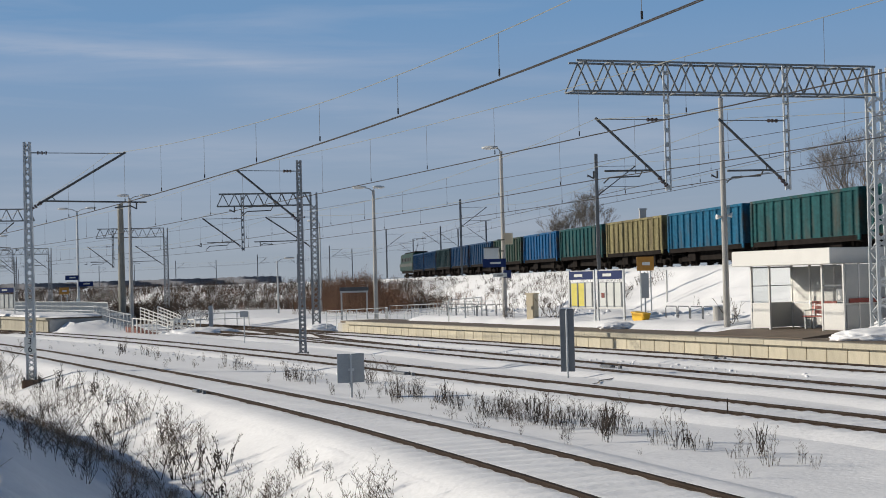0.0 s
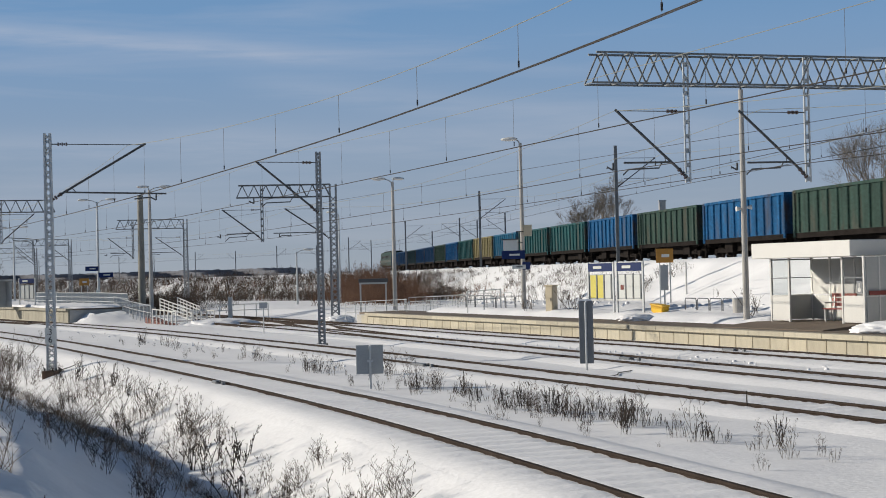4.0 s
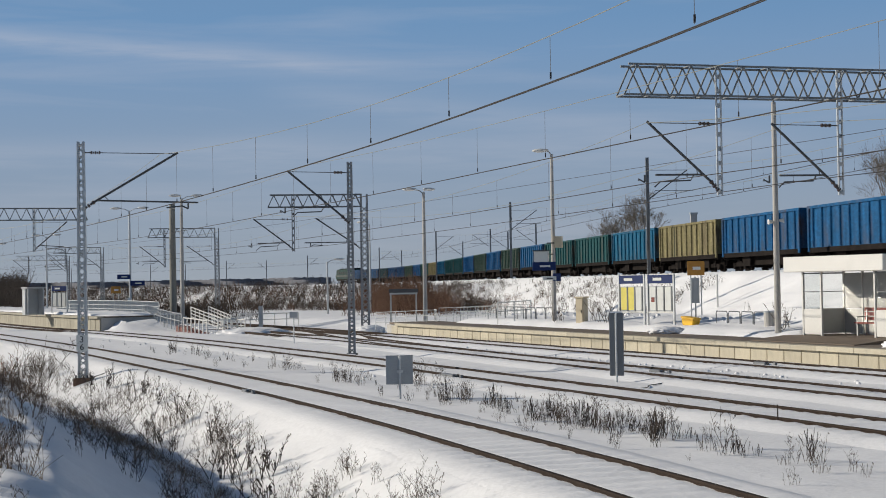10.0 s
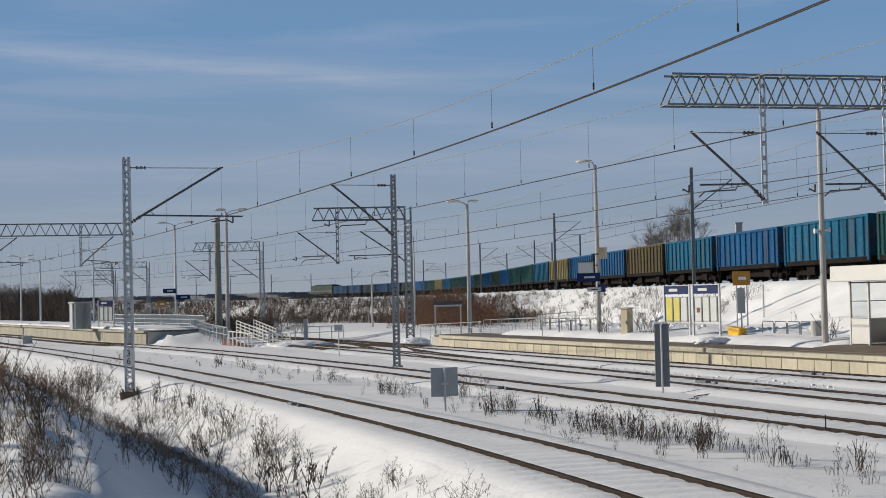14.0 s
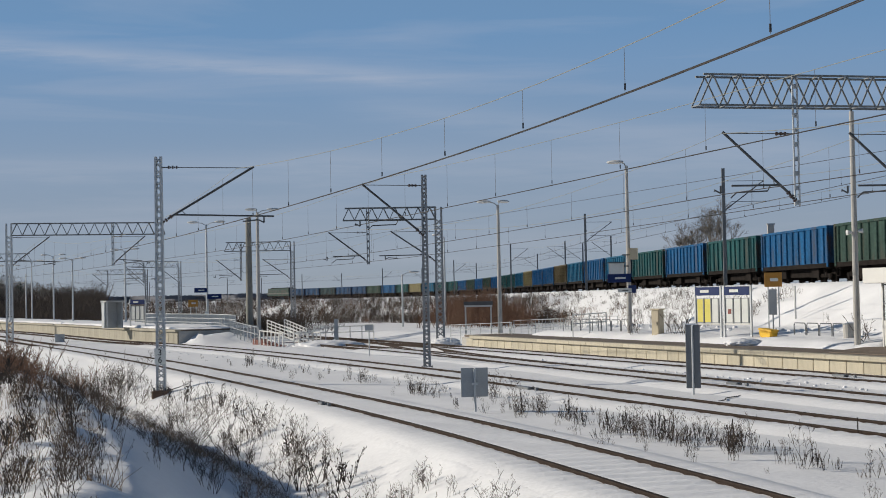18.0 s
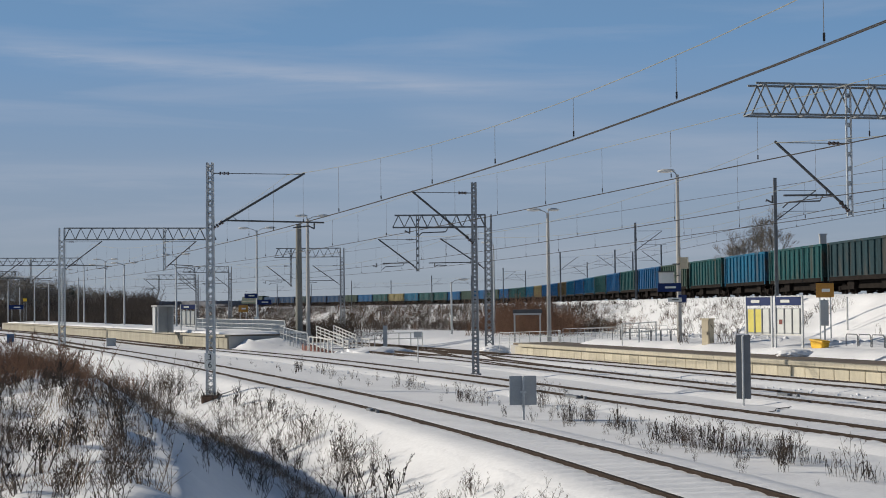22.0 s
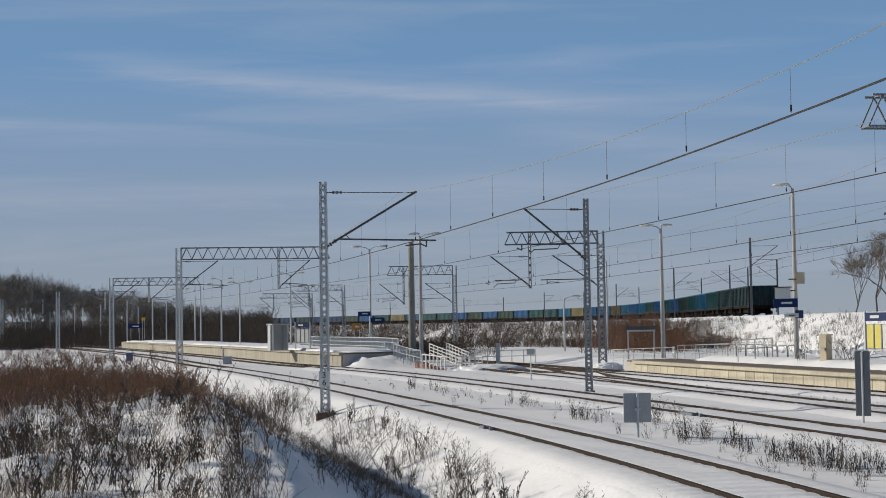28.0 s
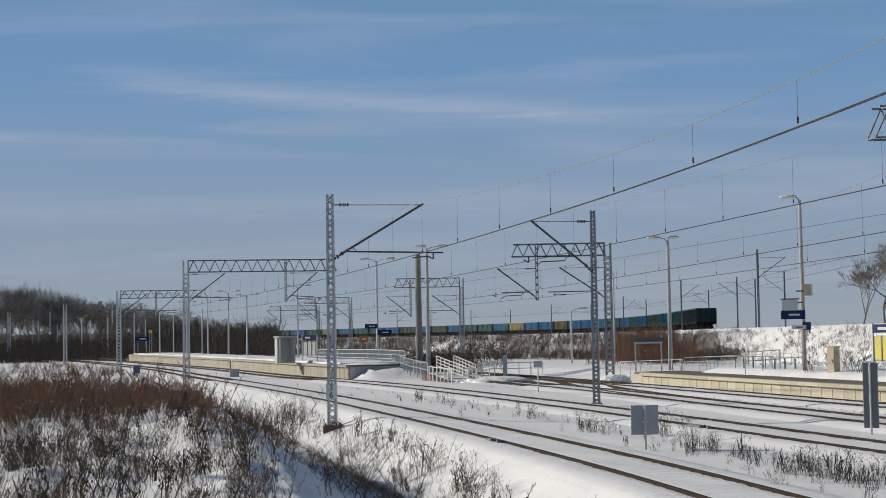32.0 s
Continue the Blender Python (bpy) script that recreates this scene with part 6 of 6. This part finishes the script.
for i in range(130):
    y = rnd.choice((rnd.uniform(21, 30), rnd.uniform(27, 39), rnd.uniform(27, 39), rnd.uniform(38, 75)))
    x, yy, _ = TRACK_A.at(TRACK_A.s[np.argmin(abs(TRACK_A.p[:, 1] - y))], rnd.gauss(3.3, 0.75))
    spots.append((x, yy, rnd.uniform(0.35, 0.85)))
for x, yy, k in spots:
    o = new("dry_weed", protos[rnd.randrange(len(protos))])
    k *= rnd.uniform(0.6, 1.1)
    o.matrix_basis = Matrix.LocRotScale((x, yy, ground_z(x, yy)), Euler((0, 0, rnd.uniform(0, 6.3))), (k, k, k))
    tagged(o, "clump of dry brown weeds standing in the snow between tracks", "weeds", "dry weeds")

# slope of the first track, ditch edge, bank
X, Y = along(TRACK_A, 21, 64, -3.8, -2.4, 140, 1)
X, Y = clumpy(X, Y, 1.2, 21, -0.2)
m = np.hypot(X + 13.3, Y - 50.2) > 1.9
X, Y = X[m], Y[m]
scatter("slope_weeds", FINE + TALL, X, Y, M_STAKE, "thin dry weeds on the snowy slope beside the ditch", "weeds", 0.55, 1.2, 1)
X, Y = along(TRACK_A, 21, 64, -3.8, -2.6, 60, 41)
X, Y = clumpy(X, Y, 0.9, 43, -0.1)
m = np.hypot(X + 13.3, Y - 50.2) > 1.9
X, Y = X[m], Y[m]
scatter("slope_weeds", FINE + TANGLE, X, Y, M_GREYW, "grey tangled stalks on the snowy slope beside the ditch", "weeds", 0.5, 1.0, 41)
X, Y = along(TRACK_A, 24, 60, -4.0, -2.4, 26, 42)
scatter("dark_stalks", DARKW, X, Y, M_DARKS, "dark dead stalks on the snowy slope", "weeds", 0.6, 1.2, 42)
ob = new("ditch_bed", sweep(TRACK_A, TRACK_A.near(3.5, 16), TRACK_A.near(-11, 52), -4.4, -1.16, [(-0.1, -0.25), (0.1, -0.25), (0.14, -0.08), (0.05, -0.04), (-0.06, -0.05), (-0.14, -0.08)], 0.8, M_BROWN, "ditch_bed"))
tagged(ob, "wet dark soil along the bottom of the ditch", "ditch", kind="stuff")
X, Y = along(TRACK_A, 18, 60, -4.32, -4.12, 230, 60)
scatter("ditch_grass", GRASS, X, Y, M_SCRUB, "dark dead grass hanging over the ditch's lip", "grass", 0.35, 0.65, 60)
X, Y = along(TRACK_A, 18, 66, -4.55, -4.3, 110, 2)
scatter("ditch_grass", GRASS, X, Y, M_GRASS, "dead brown grass along the ditch", "grass", 0.4, 0.85, 2)
X, Y = along(TRACK_A, 11, 62, -8.2, -5.4, 70, 3)
X, Y = clumpy(X, Y, 0.8, 22, -0.15)
scatter("bank_weeds", FINE + TALL, X, Y, M_STAKE, "dry weeds and twigs on the near bank", "weeds", 0.5, 1.0, 3)
X, Y = np.array([-7.2, -6.6, -8.4, -10.4, -9.3, -11.8, -8.0]), np.array([29.6, 31.8, 33.6, 37.5, 36.0, 41.5, 30.5])
scatter("bank_shrubs", [shrub(58 + i, 9, 1.0, 0.35, 0.0042, 8, 5, 0, 0.5) for i in range(3)], X, Y, M_GREYW, "spreading leafless grey shrubs on the shaded bank", "shrubs", 1.0, 1.6, 59)
X, Y = along(TRACK_A, 22, 66, -7.6, -5.2, 22, 44)
scatter("bank_tangle", TANGLE + FINE, X, Y, M_GREYW, "grey tangle of thin twigs on the near bank", "weeds", 0.7, 1.25, 44)


def field(n, seed, a0, a1, d0, d1, power=1.0):
    """Places on the brush field left of the ditch, by bearing and distance from the bank's corner."""
    r = np.random.RandomState(seed)
    a = np.radians(r.uniform(a0, a1, n))
    d = d0 * (d1 / d0) ** (r.uniform(0, 1, n) ** power)
    X, Y = d * np.sin(a), d * np.cos(a)
    m = (-TRACK_A.offsets(X, Y) > np.where(np.hypot(X, Y) > 54, 3.8, 8.0)) & (np.hypot(X + 13.2, Y - 49.0) > 3.0)
    return X[m], Y[m]


X, Y = field(900, 4, -35, -9, 15, 62, 0.62)
X, Y = clumpy(X, Y, 1.1, 23, -0.05)
scatter("field_weeds", TALL + FINE, X, Y, M_STAKE, "dense dry weeds over the snowy field", "weeds", 0.3, 0.95, 4)
X, Y = field(260, 45, -35, -9, 14, 62, 0.6)
X, Y = clumpy(X, Y, 0.6, 46, -0.12)
scatter("field_tangle", TANGLE + FINE, X, Y, M_GREYW, "grey tangled dead plants over the snowy field", "weeds", 0.35, 0.8, 45)
X, Y = clumpy(*field(800, 47, -35, -9, 16, 62, 0.6), 1.4, 54, 0.05)
scatter("dark_stalks", DARKW, X, Y, M_DARKS, "dark dead stalks over the snowy field", "weeds", 0.5, 1.05, 47)
X, Y = field(800, 48, -35, -10, 18, 62, 0.6)
X, Y = clumpy(X, Y, 0.8, 49, 0.16)
scatter("red_weeds", BUSHY, X, Y, M_BRUSH, "reddish clumps of dry brush on the snowy field", "brush", 0.5, 0.85, 48)
X, Y = field(5000, 5, -38, -12, 33, 200, 0.8)
X, Y = clumpy(X, Y, 0.3, 24, -0.05)
scatter("field_brush", BUSHY + FARBUSH, X, Y, M_BRUSH, "thick reddish-brown brush on the field by the line", "brush", 0.55, 1.0, 5)
X, Y = field(480, 50, -38, -12, 46, 190, 0.9)
scatter("field_tangle", BUSHY, X, Y, M_GREYW, "grey tangled dead plants among the brush", "weeds", 0.7, 1.2, 50)
X, Y = field(330, 55, -36, -8, 11.0, 34, 0.8)
X, Y = clumpy(X, Y, 1.5, 56, -0.1)
scatter("field_weeds", TALL + FINE, X, Y, M_STAKE, "brown dry weeds low over the near snowy field", "weeds", 0.35, 0.8, 55)
X, Y = field(230, 57, -36, -8, 11.0, 30, 0.8)
X, Y = clumpy(X, Y, 1.3, 58, 0.1)
scatter("dark_stalks", DARKW, X, Y, M_DARKS, "dark dead stalks on the near snowy field", "weeds", 0.4, 0.8, 57)
X, Y = field(260, 6, -34, -10, 15, 50)
scatter("field_grass", GRASS, X, Y, M_GRASS, "dead grass tufts poking through the snow", "grass", 0.6, 1.2, 6)

# brush on the embankment
X, Y = along(TRACK_D, 104, 330, 22.0, 31.0, 4600, 7)
m = (TRACK_U.offsets(X, Y) < -8.0) | (Y > 180)
X, Y = X[m], Y[m]
X, Y = clumpy(X, Y, 0.35, 25, -0.34)
scatter("embankment_brush", FARBUSH, X, Y, M_SCRUB, "brown brush covering the far embankment slope", "brush", 0.5, 1.05, 7)
X, Y = along(TRACK_D, 104, 330, 22.0, 31.0, 1300, 51)
m = (TRACK_U.offsets(X, Y) < -8.0) | (Y > 180)
X, Y = X[m], Y[m]
scatter("embankment_tangle", FARBUSH, X, Y, M_BRUSH, "reddish dead plants on the far embankment slope", "brush", 0.5, 0.9, 51)
X, Y = along(TRACK_U, 78, 150, -9.8, -4.4, 900, 8)
X, Y = clumpy(X, Y, 0.9, 26, -0.05)
scatter("slope_brush", FARBUSH, X, Y, M_STAKE, "sparse brown brush on the snowy embankment", "brush", 0.18, 0.5, 8)
X, Y = along(TRACK_U, 108, 150, -9.8, -7.0, 90, 52)
X, Y = clumpy(X, Y, 0.4, 53, 0.05)
scatter("slope_brush", BUSH, X, Y, M_BRUSH, "brown bushes at the foot of the snowy embankment", "brush", 0.5, 0.9, 52)
X, Y = along(TRACK_U, 66, 105, -8.6, -3.4, 50, 9)
X, Y = clumpy(X, Y, 0.5, 27, 0.0)
scatter("bank_tufts", FARBUSH, X, Y, M_STAKE, "dry tufts on the snowy embankment above the platform", "grass", 0.2, 0.45, 9)
# a dark mound of scrub behind the foot crossing
r = np.random.RandomState(18)
X, Y = -26.5 + r.normal(0, 2.6, 260), 128.0 + r.normal(0, 3.0, 260)
scatter("thicket", BUSH, X - 0.3 * (Y - 128), Y, M_SCRUB, "dark mound of tangled scrub behind the foot crossing", "thicket", 0.8, 1.5, 18, 0.1)
# the large brown thicket at the foot of the embankment
r = np.random.RandomState(11)
X, Y = -8.0 + r.normal(0, 1.6, 520), 137 + r.normal(0, 9, 520)
X = X - 0.12 * (Y - 137)
m = TRACK_U.offsets(X, Y) < -8.0
scatter("thicket", BUSH, X[m], Y[m], M_BRUSH, "dense reddish-brown thicket at the foot of the embankment", "thicket", 1.1, 2.0, 11, 0.1)
X, Y = np.array([4.9, 5.2, 4.6, 5.5, 3.2, 3.0, 10.9, 10.7]), np.array([71.5, 70.9, 73.0, 70.4, 75.0, 74.0, 58.4, 57.8])
scatter("platform_shrubs", FARBUSH, X, Y, M_STAKE, "bare brown shrubs at the back of the platform", "shrubs", 0.65, 0.95, 12)


# clods of cleared snow lying along the platform tracks
def clod(seed):
    bm = bmesh.new()
    bmesh.ops.create_cube(bm, size=1)
    r = random.Random(seed)
    for v in bm.verts:
        v.co *= r.uniform(0.6, 1.2)
    bmesh.ops.subdivide_edges(bm, edges=bm.edges[:], cuts=1, use_grid_fill=True, smooth=0.6)
    bm.verts.index_update()
    for v in bm.verts:
        v.co *= r.uniform(0.8, 1.15)
    V, F = np.array([tuple(v.co) for v in bm.verts]), np.array([[v.index for v in f.verts] for f in bm.faces])
    bm.free()
    return V, F


CLODS = [clod(i) for i in range(5)]
for line, o0, o1, n, sd in ((TRACK_D, -3.2, -1.2, 360, 31), (TRACK_D, -0.6, 1.6, 300, 32), (TRACK_C, -1.0, 0.6, 220, 33), (TRACK_B, -3.0, 2.2, 260, 35)):
    X, Y = along(line, 42, 92, o0, o1, n, sd)
    scatter("snow_clods", CLODS, X, Y, M_SNOW, "clods of cleared snow lying along the platform track", "snow", 0.02, 0.085, sd, 0.008)
X, Y = along(TRACK_D, 44, 86, 6.6, 8.0, 160, 34)
scatter("snow_clods", CLODS, X, Y, M_SNOW, "clods of cleared snow at the back of the platform", "snow", 0.05, 0.17, 34, 0.02)


# trees
def bare_tree(seed, h, spread, depth=5, wide=0.55, fine=0.012):
    """Trunk, limbs and twigs of a leafless tree."""
    rnd, trunk, crown = random.Random(seed), Sticks(), Sticks()

    def grow(S, p, d, l, r, level):
        d = d / np.linalg.norm(d)
        q = p + d * l
        k = p + d * l * 0.5 + np.array((rnd.gauss(0, 0.05), rnd.gauss(0, 0.05), 0)) * l
        if level < 2:
            S.twig(p, q, r)
        else:
            S.stick(p, k, r, r * 0.85)
            S.stick(k, q, r * 0.85, r * 0.66)
        if level == 0:
            return
        n = 3 if level > 2 else 5
        for i in range(n):
            e = d * 0.8 + np.array((rnd.gauss(0, wide), rnd.gauss(0, wide), rnd.gauss(0.28, 0.3)))
            base = q if i < 2 else p + (q - p) * rnd.uniform(0.45, 0.95)
            grow(crown, base, e, l * (rnd.uniform(0.62, 0.82) if level > 2 else rnd.uniform(0.75, 1.05)) * spread, max(r * 0.55, fine) if level > 2 else fine, level - 1)

    grow(trunk, np.array((0, 0, -0.3)), np.array((rnd.gauss(0, 0.05), rnd.gauss(0, 0.05), 1.0)), h * 0.34, h * 0.014, depth)
    return trunk.arrays(), crown.arrays()


def pine(seed, h):
    """A trunk and tiers of ragged needle boughs."""
    rnd, trunk, crown = random.Random(seed), Sticks(), Sticks()
    trunk.stick((0, 0, -0.3), (0, 0, h * 0.95), h * 0.013, h * 0.004)
    for _ in range(520):
        f = 1 - 0.55 * rnd.random() ** 0.8
        a, l = rnd.uniform(0, 6.3), h * rnd.uniform(0.04, 0.17) * (1.15 - abs(f - 0.68) * 3.2) + 0.15
        p = np.array((math.cos(a) * l * rnd.uniform(0, 0.6), math.sin(a) * l * rnd.uniform(0, 0.6), h * f))
        q = p + np.array((math.cos(a) * l * 0.7, math.sin(a) * l * 0.7, rnd.uniform(-0.2, 0.35)))
        crown.twig(p, q, 0.06)
    return trunk.arrays(), crown.arrays()


def tree_thing(name, arrays, m, label, tm, cm, group="trees"):
    t = thing(name, m, label, "tree", group)
    for nm, (V, F), mt in (("trunk", arrays[0], tm), ("crown", arrays[1], cm)):
        o = new(nm, mesh_np(nm, V, F, mt))
        o.parent = t
    return t


kinds = [bare_tree(70 + i, 12.5, 0.98, 5, 0.5, 0.02) for i in range(3)]
made = {}
rnd = random.Random(9)
for i in range(96):
    f = i / 95
    if i % 16 == 3:
        key = "pine%d" % ((i // 16) % 2)
    else:
        key = "bare%d" % (i % 3)
    az = radians(-29 + 10.5 * f + rnd.uniform(-0.3, 0.3))
    D = (300 + 60 * rnd.random() + 90 * f)
    m = pose(D * math.sin(az), D * math.cos(az), -0.3, 0, 0, rnd.uniform(0, 360)) @ Matrix.Scale(rnd.uniform(0.75, 1.15) * (1.08 - 0.5 * max(0, f - 0.4) / 0.6), 4)
    if key not in made:
        if key[0] == "p":
            made[key] = tree_thing("pine_tree", pine(90 + i, 12.5), m, "dark pine among bare trees beyond the tracks", M_TWIG, M_PINE)
        else:
            made[key] = tree_thing("bare_tree", kinds[i % 3], m, "leafless dark tree in the wood beyond the tracks", M_TWIG, M_TWIG)
    else:
        o = copy_thing(made[key], Matrix())
        o.matrix_basis = m
r = np.random.RandomState(15)
a = np.radians(r.uniform(-31, -17.0, 2400))
D = r.uniform(235, 420, 2400)
scatter("undergrowth", FARBUSH, D * np.sin(a), D * np.cos(a), M_SCRUB, "dark undergrowth at the edge of the wood", "undergrowth", 1.8, 3.4, 15)
a = np.radians(r.uniform(-31, -18.5, 420))
D = r.uniform(360, 460, 420)
scatter("undergrowth", FARBUSH, D * np.sin(a), D * np.cos(a), M_TWIG, "tall dark thicket inside the wood", "undergrowth", 3.0, 4.6, 16)
for x, y, h, sd in ((9.2, 119.5, 6.0, 82), (11.8, 121.5, 8.6, 81), (11.2, 127.0, 8.0, 86), (29.0, 108.0, 13.5, 83), (32.0, 104.0, 15.5, 84), (35.0, 100.0, 14.0, 85), (30.6, 112.0, 14.0, 90)):
    tree_thing("bare_tree", bare_tree(sd, h, 0.9, 6, 0.42, 0.0065), pose(x, y, min(2.0, ground_z(x, y))), "leafless tree behind the embankment", M_TWIG, M_TWIG)

for x, y, h, sd in ((-61.5, 118.0, 5.6, 87), (-63.2, 121.0, 4.6, 88), (-66.0, 126.0, 6.2, 89)):
    tree_thing("bare_tree", bare_tree(sd, h, 0.95, 6, 0.65, 0.008), pose(x, y, ground_z(x, y)), "low dark leafless tree on the brushy field", M_TWIG, M_TWIG)


def far_woods():
    """Low ridges of wood on the horizon, the haze put into their colour."""
    V, F = [], []
    for D0, h0, sd in ((1500, 6.5, 1), (2100, 13, 2), (2900, 20, 3)):
        r = random.Random(sd)
        n0, top = len(V), []
        N = 900
        for k in range(N + 1):
            a = radians(-48 + 42 * k / N)
            D = D0 + 60 * math.sin(k * 0.11 + sd)
            h = h0 * (0.8 + 0.06 * math.sin(k * 0.016 + sd * 2) + 0.1 * r.random())
            x, y = math.sin(a), math.cos(a)
            V += [(x * D, y * D, -2), (x * D, y * D, h), (x * (D + 40), y * (D + 40), h * 0.9), (x * (D + 40), y * (D + 40), -2)]
        for k in range(N):
            i = n0 + k * 4
            for j in range(3):
                F.append((i + j, i + 4 + j, i + 5 + j, i + 1 + j))
    tagged(new("far_woods", mesh_of("far_woods", V, F, M_FAR)), "woods along the horizon, tinted blue-grey for haze", "woods", kind="stuff")


far_woods()
t = thing("chimney", pose(19.5, 150, 0), "square grey chimney rising behind the train", "chimney")
part("shaft", box(bmesh.new(), -0.3, -0.3, 0, 0.3, 0.3, 9.0), M_POLE, t)
part("cap", box(bmesh.new(), -0.36, -0.36, 9.0, 0.36, 0.36, 9.15), M_GREY, t)

motions()
